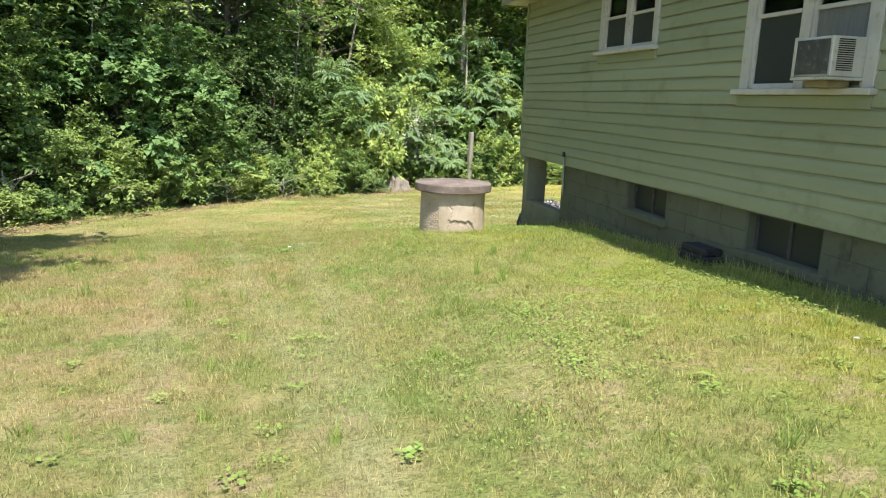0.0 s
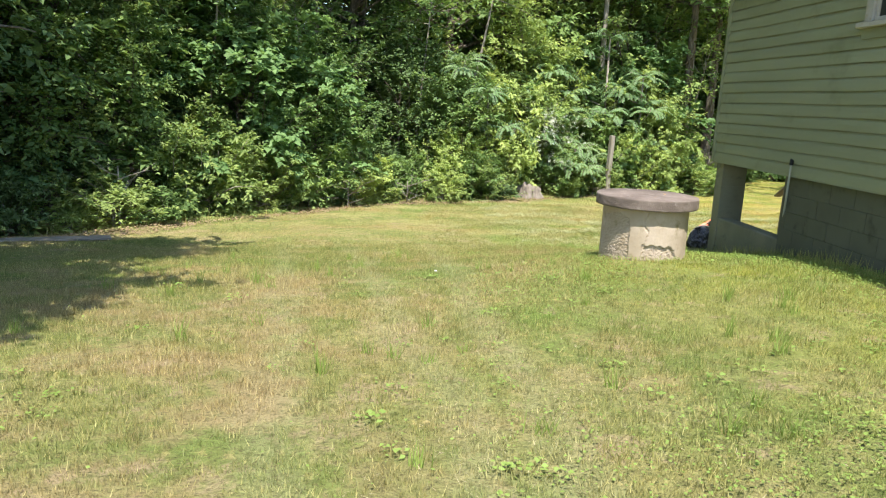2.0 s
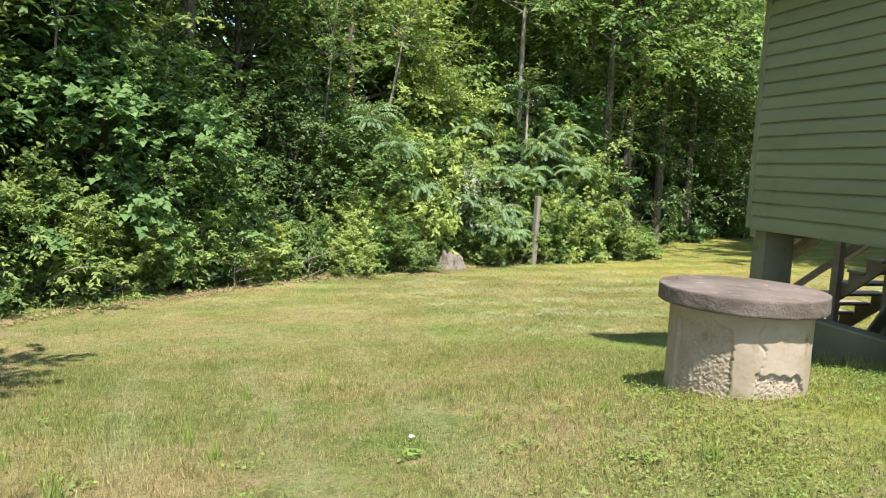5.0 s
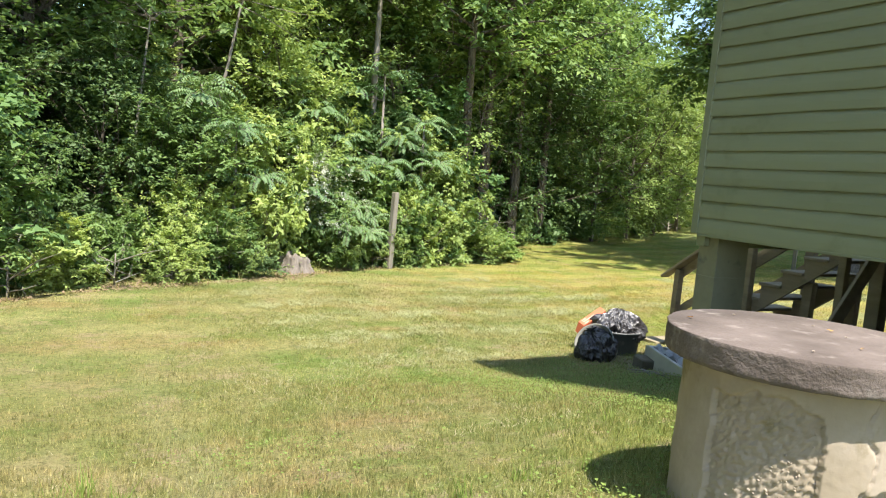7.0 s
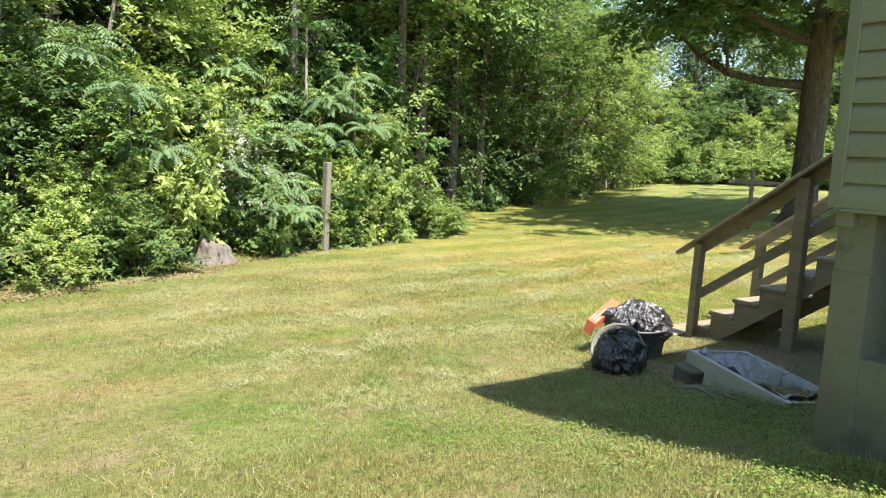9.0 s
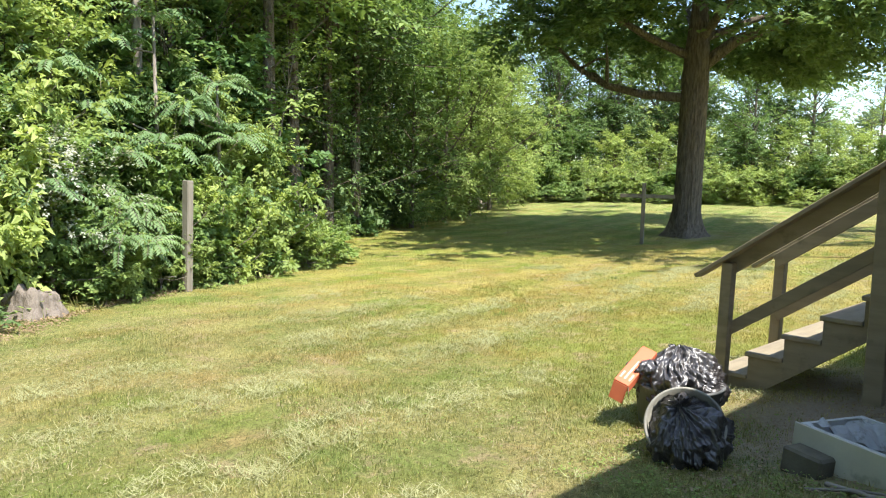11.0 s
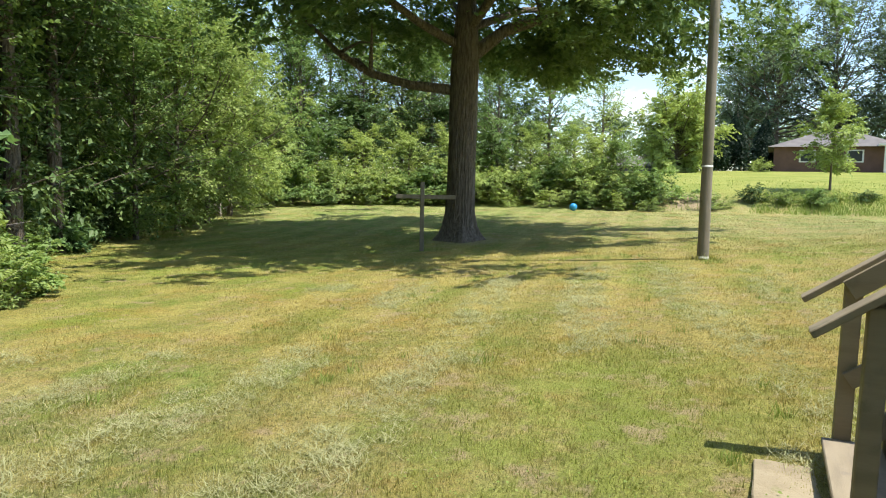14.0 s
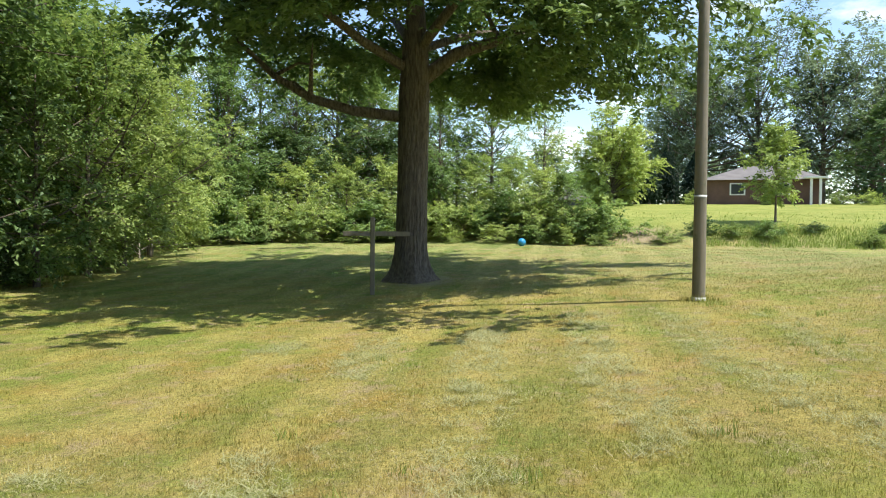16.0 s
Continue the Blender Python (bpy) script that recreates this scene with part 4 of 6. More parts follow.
sp("landing_post", beam((SX0 - 0.28, NY + 0.12, gz(SX0, 12.6) - 0.1), (SX0 - 0.28, NY + 0.12, ztop - 0.04), 0.14, 0.14, 0.006, up=(0, 1, 0)), m_wood)
sp("landing_post", beam((SX1 + 0.28, NY + 0.12, gz(SX1, 12.6) - 0.1), (SX1 + 0.28, NY + 0.12, ztop - 0.04), 0.14, 0.14, 0.006, up=(0, 1, 0)), m_wood)
sp("landing_brace", beam((5.9, 12.75, -0.75), (6.75, 12.65, 0.58), 0.04, 0.14, 0.004), m_wood)

# paving slab at the foot of the stairs
slab = box((-0.54, -0.16, -0.05), (0.54, 0.16, 0.0), 0.008)
bmesh.ops.subdivide_edges(slab, edges=slab.edges[:], cuts=3, use_grid_fill=True)
for v in slab.verts:
    v.co += Vector((0.012, 0.012, 0.006)) * noise.noise(v.co * 9)
ob = part("paver", slab, m_slab)
ob.matrix_world = pose(7.44, 15.87, gz(7.44, 15.87) + 0.022, 0, 0.5, 2)
tagged(ob, "worn tan concrete paver sunk at the foot of the stairs", "paver")


# ---------------------------------------------------------------- rubbish beside the stairs
def sack(name, at, size, seed, label, lean=0.0):
    """A full bin bag: a slumped, creased bag."""
    t = thing(name, label, "rubbish bag", at, "rubbish bags")
    n, m = 210, 120
    vs = []
    for i in range(m + 1):
        th = math.pi * i / m
        for j in range(n):
            a = 2 * math.pi * j / n
            d = Vector((math.sin(th) * math.cos(a), math.sin(th) * math.sin(a), math.cos(th)))
            k = noise.noise(d * 1.6 + Vector((seed, 0, 0)))
            crease = abs(noise.noise(Vector((math.cos(a) * 4.0, math.sin(a) * 4.0, d.z * 1.5 + seed)))) + 0.2 * abs(noise.noise(d * 6 + Vector((0, seed, 0))))
            fold = abs(noise.noise(Vector((math.cos(a) * 4.5 + 2 * k, math.sin(a) * 4.5, d.z * 1.6 + seed * 2)))) + 0.6 * abs(noise.noise(Vector((math.cos(a) * 10, math.sin(a) * 10 + 3 * k, d.z * 2.0))))
            fine = abs(noise.noise(Vector((math.cos(a) * 18 + 4 * k, math.sin(a) * 18, d.z * 3 + seed)))) + 0.5 * abs(noise.noise(d * 17 + Vector((seed, k, 0))))
            even = math.sin(th) ** 0.7
            r = 1 + 0.2 * k - 0.20 * crease * even - 0.24 * (fold * even + (1 - even) * abs(noise.noise(d * 4.5 + Vector((seed, 3, 0))))) - 0.035 * fine * even + 0.05 * math.sin(a * 9 + 3 * k) * max(0.0, d.z)
            z = d.z * r
            z = max(z, -0.62)
            neck = max(0.0, d.z - 0.82) * 1.0
            vs.append((d.x * r * size[0] * (1 - neck), d.y * r * size[1] * (1 - neck), (z + 0.62) * size[2] / 1.62 * (1 + neck * 0.1)))
    fs = []
    for i in range(m):
        for j in range(n):
            a, b = i * n + j, i * n + (j + 1) % n
            fs += [(a, a + n, b + n), (a, b + n, b)]
    array_mesh("bag", np.array(vs), np.array(fs), m_bag, t, True)
    # the ruffled, twisted top
    top, kv, kf, kn = vs[0][2], [], [], 90
    for i in range(9):
        f = i / 8
        for j in range(kn):
            a = 2 * math.pi * j / kn
            ruffle = 0.45 * math.sin(a * 5 + seed + 2 * f) + 0.3 * math.sin(a * 11 + 2 * seed) + 0.5 * noise.noise((math.cos(a) * 2, math.sin(a) * 2, seed + f))
            r = (0.024 + 0.040 * abs(f - 0.3) ** 1.1) * (1 + ruffle * min(1.0, abs(f - 0.3) * 2))
            kv.append((r * math.cos(a) + 0.03 * f, r * math.sin(a) * 0.7, top - 0.045 + 0.062 * f + 0.006 * ruffle * f))
    for i in range(8):
        for j in range(kn):
            a, b = i * kn + j, i * kn + (j + 1) % kn
            kf += [(a, b, b + kn), (a, b + kn, a + kn)]
    array_mesh("tied_top", np.array(kv), np.array(kf), m_bag, t, True)
    t.rotation_euler = (radians(lean), 0, seed)
    return t


def open_round(profile, n=44):
    """A turned shell from (radius, height) pairs."""
    V, F = [], []
    for r, z in profile:
        V += [(r * math.cos(6.28319 * j / n), r * math.sin(6.28319 * j / n), z) for j in range(n)]
    for i in range(len(profile) - 1):
        for j in range(n):
            a, b = i * n + j, i * n + (j + 1) % n
            F += [(a, b, b + n), (a, b + n, a + n)]
    return np.array(V), np.array(F)


PAIL = ((0.0, 0.0), (0.20, 0.0), (0.205, 0.01), (0.235, 0.30), (0.243, 0.302), (0.243, 0.318), (0.228, 0.318), (0.19, 0.02), (0.0, 0.02))
bin_pail = thing("bin", "low grey plastic bin under an overfull black bag", "bin", (5.90, 15.36, gz(5.90, 15.36) - 0.01))
array_mesh("shell", *open_round([(r * 1.30, z) for r, z in PAIL]), m_pail, bin_pail, True)
sack("rubbish_bag", (5.92, 15.38, gz(5.92, 15.38) + 0.17), (0.37, 0.38, 0.38), 1.3, "large shiny black bin bag bulging over a bin")
bucket = thing("bucket", "grey-white bucket tipped on its side with a black bag in it", "bucket", (5.68, 15.14, gz(5.68, 15.14) + 0.215))
array_mesh("shell", *open_round(PAIL), m_bucket, bucket, True)
bucket.matrix_basis = pose(5.45, 15.08, gz(5.45, 15.08) + 0.055, 58, 0, -62)
front_bag = sack("rubbish_bag", (5.60, 15.1, 0), (0.265, 0.30, 0.40), 4.1, "smaller creased black bag spilling out of a tipped bucket")
front_bag.matrix_basis = pose(5.31, 14.93, gz(5.31, 14.93) - 0.01, 20, -16, -66)
carton = thing("carton", "flat orange printed carton leaning on a black bag", "box", (5.92, 15.70, gz(5.92, 15.70)))
part("front", box((-0.16, -0.058, 0.21), (0.20, 0.058, 0.28), 0.004), m_orange, carton)
part("end_flap", box((-0.29, -0.056, 0.19), (-0.163, 0.056, 0.194), 0.001, m=Matrix.Translation((-0.163, 0, 0.27)) @ Matrix.Rotation(radians(-50), 4, 'Y') @ Matrix.Translation((0.163, 0, -0.192))), m_orange, carton)
part("side_flap", box((-0.215, -0.004, 0.20), (-0.162, 0.0, 0.275), 0.001, m=Matrix.Translation((-0.162, -0.056, 0)) @ Matrix.Rotation(radians(35), 4, 'Z') @ Matrix.Translation((0.162, 0, 0))), m_card, carton, "bent grey end flap")
for a, b, y in ((-0.12, -0.06, -0.045), (-0.12, 0.06, -0.008), (-0.12, -0.06, 0.026)):
    part("print_bar", box((a, y, 0.2805), (b, y + 0.014, 0.282)), m_print, carton)
carton.matrix_basis = pose(5.77, 15.62, gz(5.77, 15.62) + 0.21, 18, -34, -8)

tub = thing("plastic_tub", "long white plastic tub with a cloudy liner on bare soil", "tub", (5.64, 13.78, gz(5.64, 13.78) - 0.08))
bm = bmesh.new()
n = 4
outer0, outer1 = [(-0.24, -0.58), (0.23, -0.58), (0.23, 0.53), (-0.24, 0.53)], [(-0.27, -0.62), (0.27, -0.62), (0.27, 0.57), (-0.27, 0.57)]
rings = []
for pts, z in ((outer0, 0.0), (outer1, 0.25), ([(x * 1.05, y * 1.025) for x, y in outer1], 0.25), ([(x * 1.05, y * 1.025) for x, y in outer1], 0.262), ([(x * 0.96, y * 0.98) for x, y in outer1], 0.262), ([(x * 0.93, y * 0.97) for x, y in outer0], 0.012)):
    rings.append([bm.verts.new((x, y, z)) for x, y in pts])
for r0, r1 in zip(rings, rings[1:]):
    for j in range(4):
        bm.faces.new((r0[j], r0[(j + 1) % 4], r1[(j + 1) % 4], r1[j]))
bm.faces.new(rings[0][::-1])
bm.faces.new(rings[-1])
bmesh.ops.bevel(bm, geom=[e for e in bm.edges if abs(e.verts[0].co.z - e.verts[1].co.z) > 0.1], offset=0.03, segments=3, affect="EDGES")
bmesh.ops.recalc_face_normals(bm, faces=bm.faces)
part("shell", bm, m_tub, tub)
part("apron", box((-0.300, -0.66, -0.02), (-0.286, 0.61, 0.262), 0.004), m_apron, tub, "flat grey-green front panel")
vs, fs, n = [], [], 26
for i in range(n + 1):
    for j in range(n + 1):
        u, v = i / n - 0.5, j / n - 0.5
        edge = max(abs(u), abs(v)) * 2
        z = 0.07 + 0.20 * smooth01(edge, 0.55, 1.0) + 0.07 * noise.noise((u * 5, v * 9, 0.4)) + 0.03 * noise.noise((u * 14, v * 20, 2))
        vs.append((u * 0.47, v * 1.08 - 0.02, float(z)))
for i in range(n):
    for j in range(n):
        a = i * (n + 1) + j
        fs += [(a, a + n + 1, a + n + 2), (a, a + n + 2, a + 1)]
array_mesh("liner", np.array(vs), np.array(fs), m_liner, tub, True)
tub.rotation_euler = (radians(2), radians(3), radians(-18))
tub.scale = (1, 1, 0.8)
blk = part("cinder_block", box((-0.08, -0.12, 0), (0.08, 0.12, 0.16), 0.015), m_block)
blk.matrix_world = pose(5.43, 14.32, gz(5.43, 14.32) - 0.03, 4, 3, -14)
tagged(blk, "dark weathered block at the end of the tub", "block")

# ---------------------------------------------------------------- posts, pole, stump, ball, scraps
def wood_post(name, at, w, top, label, lean=(0, 0)):
    bm = box((-w / 2, -w / 2, -0.3), (w / 2, w / 2, top), 0.012)
    ob = part(name, bm, m_post)
    ob.matrix_world = pose(*at, lean[0], lean[1], 20)
    return tagged(ob, label, "post")


wood_post("fence_post", (6.66, 25.05, gz(6.66, 25.05)), 0.14, 1.94, "tall square grey wooden post at the edge of the woods", (0.5, 0.8))
sign = thing("clothesline_post", "dark wooden post with crossbar under the big tree", "post", (22.0, 25.2, gz(22.0, 25.2)))
part("upright", box((-0.06, -0.06, -0.3), (0.06, 0.06, 1.98), 0.01), m_pole, sign)
part("crossbar", box((-0.045, -0.95, 1.50), (0.045, 0.75, 1.62), 0.008), m_pole, sign)
sign.rotation_euler = (0, 0, radians(25))
pole = thing("utility_pole", "round weathered wooden utility pole standing in the lawn", "pole", (19.93, 17.38, gz(19.93, 17.38)))
V, F = tubes([[((0, 0, -0.3), 0.128), ((0, 0, 0.0), 0.124), ((0.0, 0, 2.0), 0.114), ((0.01, 0, 5.0), 0.102), ((0.02, 0, 10.5), 0.085)]], 20)
array_mesh("shaft", V, F, m_pole, pole, True)
for z0, z1, r in ((0.01, 0.07, 0.131), (1.98, 2.02, 0.118)):
    V, F = tubes([[((0, 0, z0), r), ((0, 0, z1), r)]], 20)
    array_mesh("band", V, F, m_pipe, pole, True)
stump = thing("stump", "pale weathered tree stump at the lawn's edge", "stump", (3.98, 24.15, gz(3.98, 24.15)))
vs, fs, n = [], [], 48
for i, (z, r) in enumerate(((-0.1, 0.50), (0.05, 0.42), (0.16, 0.36), (0.28, 0.34), (0.36, 0.33), (0.38, 0.28), (0.34, 0.0))):
    for j in range(n):
        a = 2 * math.pi * j / n
        k = noise.noise((math.cos(a) * 2.4, math.sin(a) * 2.4, z)) * 0.28 + noise.noise((math.cos(a) * 9, math.sin(a) * 9, z * 0.6)) * 0.16
        jag = 0.09 * math.cos(a + 2) + 0.16 * noise.noise((math.cos(a) * 5, math.sin(a) * 5, 3.0)) if z > 0.2 else 0
        vs.append((r * (1 + k) * math.cos(a), r * (1 + k) * math.sin(a), (z + jag) * 0.85))
for i in range(6):
    for j in range(n):
        a, b = i * n + j, i * n + (j + 1) % n
        fs += [(a, b, b + n), (a, b + n, a + n)]
array_mesh("wood", np.array(vs), np.array(fs), m_stump, stump, False)
bm = bmesh.new()
bmesh.ops.create_uvsphere(bm, u_segments=32, v_segments=18, radius=0.2)
ob = part("play_ball", bm, m_ball, smooth=True)
ob.location = (40.4, 25.58, gz(40.4, 25.58) + 0.195)
tagged(ob, "bright blue rubber play ball on the lawn", "ball")
for x, y, s, r in ((0.08, 9.9, 0.016, 20), (3.25, 3.9, 0.016, 120)):
    bm = bmesh.new()
    for a in (0, 1):
        box((-s, -s * 0.6, 0.0 + a * 0.004), (s * (1 - 0.4 * a), s * 0.6, 0.003 + a * 0.004), bm=bm, m=Matrix.Rotation(0.25 * a, 4, "Y"))
    ob = part("paper_scrap", bm, m_paper)
    ob.matrix_world = pose(x, y, gz(x, y) + 0.03, 6, -4, r)
    tagged(ob, "small crumpled white paper scrap in the grass", "litter", "paper scraps")
ob = part("fallen_board", beam((-7.4, 13.6, gz(-7.4, 13.6) + 0.03), (-4.9, 14.75, gz(-4.9, 14.75) + 0.04), 0.22, 0.04, 0.006), m_twig)
tagged(ob, "grey weathered board lying in the shade by the woods", "board")

# ---------------------------------------------------------------- far houses over the field
fz = 2.9
far_house = thing("brick_house", "low red brick house with grey roof beyond the field", "house", (86.0, 12.0, fz))
FH = (85.2, 99.0, 5.6, 16.5)


def fh(name, bm, mt, label="", par=None):
    ob = part(name, bm, mt, par or far_house, label)
    if par is None:
        ob.matrix_parent_inverse = Matrix.Translation(far_house.location).inverted()
    return ob


fh("brick_wall", box((FH[0], FH[2], fz - 1), (FH[1], FH[3], fz + 2.5)), m_brick)
bm = bmesh.new()
rv = [bm.verts.new(q) for q in ((FH[0] - 0.6, FH[2] - 0.6, fz + 2.45), (FH[1] + 0.6, FH[2] - 0.6, fz + 2.45), (FH[1] + 0.6, FH[3] + 0.6, fz + 2.45), (FH[0] - 0.6, FH[3] + 0.6, fz + 2.45), (FH[0] + 4.5, FH[2] + 3, fz + 4.2), (FH[0] + 4.5, FH[3] - 4, fz + 4.2))]
for q in ((0, 1, 4), (1, 2, 5, 4), (2, 3, 5), (3, 0, 4, 5), (3, 2, 1, 0)):
    bm.faces.new([rv[i] for i in q])
fh("roof", bm, m_far_roof)
for y in (9.2, 13.4):
    wd = fh("window", box((FH[0] - 0.05, y - 0.75, fz + 0.9), (FH[0] + 0.02, y + 0.75, fz + 2.15), 0.02), m_white)
    ob = part("pane", box((FH[0] - 0.07, y - 0.6, fz + 1.02), (FH[0] - 0.052, y + 0.6, fz + 2.03)), m_screen_dark, wd)
for y in (6.0, 6.8):
    fh("column", box((FH[0] - 1.7, y - 0.11, fz - 0.2), (FH[0] - 1.48, y + 0.11, fz + 2.45), 0.02), m_white)
fh("porch_roof", box((FH[0] - 1.9, 5.4, fz + 2.45), (FH[0] - 0.02, 7.4, fz + 2.62)), m_white)
shed = thing("far_shed", "distant grey shed with dark doorway beyond the hedge", "shed", (87.0, 30.0, 1.2))
part("wall", box((-3, -4, -0.6), (3, 4, 2.1)), m_far_roof, shed)
bm = bmesh.new()
rv = [bm.verts.new(q) for q in ((-3.3, -4.3, 2.1), (3.3, -4.3, 2.1), (3.3, 4.3, 2.1), (-3.3, 4.3, 2.1), (0, -4.3, 3.4), (0, 4.3, 3.4))]
for q in ((0, 1, 4), (1, 2, 5, 4), (2, 3, 5), (3, 0, 4, 5), (3, 2, 1, 0)):
    bm.faces.new([rv[i] for i in q])
part("roof", bm, m_far_roof, shed)

# ---------------------------------------------------------------- trees and shrubs
def crown_arrays(seed, rx, rz, zc, n_spray, n_leaf, leaf, spray_r, lump=0.3, droop=0.3, lean_up=1.0, narrow=0.52):
    """Leaves set in layered sprays over an uneven crown. Returns vertices, triangles and the sprays' centres."""
    rng = np.random.default_rng(seed)
    d = unit(rng.normal(size=(n_spray, 3)))
    lobes = unit(rng.normal(size=(9, 3)))
    amp = rng.uniform(-1, 1, 9)
    bulge = ((np.clip(d @ lobes.T, 0, 1) ** 5) * amp).sum(1)
    fac = rng.random(n_spray) ** 0.33 * (0.84 + lump * bulge)
    c = d * fac[:, None] * np.array([rx, rx, rz]) + np.array([0, 0, zc])
    outw = unit(d * np.array([1, 1, 0.45]))
    n = unit(np.array([0, 0, lean_up]) + 0.7 * outw + rng.normal(scale=0.28, size=(n_spray, 3)))
    a = unit(np.cross(n, np.array([0.3, 0.2, 1.0]) + rng.normal(scale=0.2, size=(n_spray, 3))))
    b = np.cross(n, a)
    size = spray_r * rng.uniform(0.55, 1.35, n_spray)
    r = np.sqrt(rng.random((n_spray, n_leaf))) * size[:, None]
    th = rng.random((n_spray, n_leaf)) * 2 * np.pi
    off = a[:, None] * (r * np.cos(th))[..., None] + b[:, None] * (r * np.sin(th) * 0.75)[..., None]
    P = c[:, None] + off + rng.normal(scale=spray_r * 0.07, size=(n_spray, n_leaf, 3))
    P[..., 2] -= droop * r ** 2 / spray_r
    D = unit(off / (r[..., None] + 0.05) * 0.9 + outw[:, None] * 0.5 + np.array([0, 0, -0.15]) + rng.normal(scale=0.4, size=P.shape))
    Nn = unit(n[:, None] + rng.normal(scale=0.38, size=P.shape))
    L = leaf * rng.uniform(0.65, 1.35, P.shape[:2])
    V, F = leaf_arrays(P.reshape(-1, 3), D.reshape(-1, 3), Nn.reshape(-1, 3), L.ravel(), (L * narrow * rng.uniform(0.8, 1.2, L.shape)).ravel())
    return V, F, c


def branch_arrays(seed, height, z_from, reach, n_branch, n_twig, n_leaf, leaf, twig, rise=(0.0, 1.35), droop=0.12, narrow=0.55, fork=0.72, low=None, hang=0.25, spread=0.8, loose=0.75):
    """Leaves set along twigs, the twigs along limbs that reach towards a round, lobed crown. Returns vertices, triangles and the limbs' points."""
    rng = np.random.default_rng(seed)
    u = np.clip((np.arange(n_branch) + rng.uniform(0, 1, n_branch)) / n_branch, 0, 1)
    az = np.arange(n_branch) * 2.39996 + rng.normal(scale=0.45, size=n_branch)
    lobe = 1 + 0.22 * np.sin(az * 2 + rng.uniform(0, 6)) + 0.16 * np.sin(az * 3 + rng.uniform(0, 6))
    el = rise[0] + (rise[1] - rise[0]) * u ** 0.9 + rng.normal(scale=0.16, size=n_branch)
    z0 = z_from + max(0.0, height * fork - z_from) * u
    base = np.stack([np.zeros(n_branch), np.zeros(n_branch), z0], 1)
    way = np.stack([np.cos(az) * np.cos(el), np.sin(az) * np.cos(el), np.sin(el)], 1)
    foot = z_from * 0.7 if low is None else low
    half, mid = (height - foot) / 2, (height + foot) / 2
    a = (np.cos(el) / reach) ** 2 + (np.sin(el) / half) ** 2
    b = np.sin(el) * (z0 - mid) / half ** 2
    c = ((z0 - mid) / half) ** 2 - 1
    ln = np.maximum((-b + np.sqrt(np.maximum(b * b - a * c, 0))) / a, 0.15 * reach) * lobe * rng.uniform(0.62, 1.06, n_branch)
    bend = rng.normal(scale=0.14, size=(n_branch, 3))

    def on(t):
        t = t[..., None]
        sh = (slice(None),) + (None,) * (t.ndim - 2)
        w, l, b0, bn = way[sh], ln[sh][..., None], base[sh], bend[sh]
        return b0 + w * l * t + bn * l * np.sin(t * 3.0) - np.array([0, 0, 1.0]) * droop * l * t ** 2
    t = np.clip(np.linspace(0.26, 1.0, n_twig)[None] + rng.normal(scale=0.03, size=(n_branch, n_twig)), 0.15, 1.0)
    P = on(t)
    T = unit(way[:, None] - np.array([0, 0, 2.0]) * (droop * t)[..., None])
    S = unit(np.cross(T, np.array([0, 0, 1.0])))
    roll = rng.normal(scale=loose, size=t.shape)[..., None]
    S = S * np.cos(roll) + np.cross(S, T) * np.sin(roll)
    sg = np.where(np.arange(n_twig) % 2 == 0, 1.0, -1.0)[None, :, None]
    tip = (np.arange(n_twig) >= n_twig - 1)[None, :, None]
    D = unit(T * 0.6 + np.where(tip, 0.0, 1.0) * S * sg * spread + rng.normal(scale=0.16, size=P.shape) + np.array([0, 0, 0.12]))
    tl = twig * (1.2 - 0.55 * t) * rng.uniform(0.55, 1.3, t.shape)
    q = np.linspace(0.12, 1.0, n_leaf)[None, None] + rng.normal(scale=0.03, size=(n_branch, n_twig, n_leaf))
    LP = P[:, :, None] + D[:, :, None] * (tl[..., None] * q)[..., None] - np.array([0, 0, 1.0]) * (hang * tl[..., None] * q ** 2)[..., None]
    LP += rng.normal(scale=twig * 0.035, size=LP.shape)
    side = unit(np.cross(D, np.array([0, 0, 1.0])))[:, :, None] * np.where(np.arange(n_leaf) % 2 == 0, 1.0, -1.0)[None, None, :, None]
    LD = unit(D[:, :, None] * 0.6 + side * 0.8 + np.array([0, 0, -0.22]) + rng.normal(scale=0.3, size=LP.shape))
    out = unit(way * np.array([1, 1, 0.2]))[:, None, None]
    LN = unit(np.array([0, 0, 1.0]) + 0.45 * out + rng.normal(scale=0.34, size=LP.shape))
    L = leaf * rng.uniform(0.6, 1.3, LP.shape[:3])
    V, F = leaf_arrays(LP.reshape(-1, 3), LD.reshape(-1, 3), LN.reshape(-1, 3), L.ravel(), (L * narrow * rng.uniform(0.8, 1.2, L.shape)).ravel())
    rows = on(np.tile(np.array([0.0, 0.3, 0.6, 0.85, 1.0]), (n_branch, 1)))
    return V, F, rows


def branch_paths(seed, height, r0, rows, bend=0.12):
    """A trunk and its limbs as tapered paths."""
    rs = random.Random(seed)
    paths = [[((0, 0, -0.25), r0 * 1.35)] + [((rs.uniform(-1, 1) * bend * k * height * 0.04, rs.uniform(-1, 1) * bend * k * height * 0.04, height * k), r0 * (1.1 - 0.95 * k)) for k in (0.02, 0.2, 0.4, 0.6, 0.8, 1.0)]]
    for pts in rows:
        r = max(0.006, r0 * (1 - 0.8 * min(1, pts[0][2] / height)) * 0.42)
        paths.append([(tuple(p), r * k + 0.002) for p, k in zip(pts, (1.0, 0.72, 0.48, 0.28, 0.08))])
    return paths


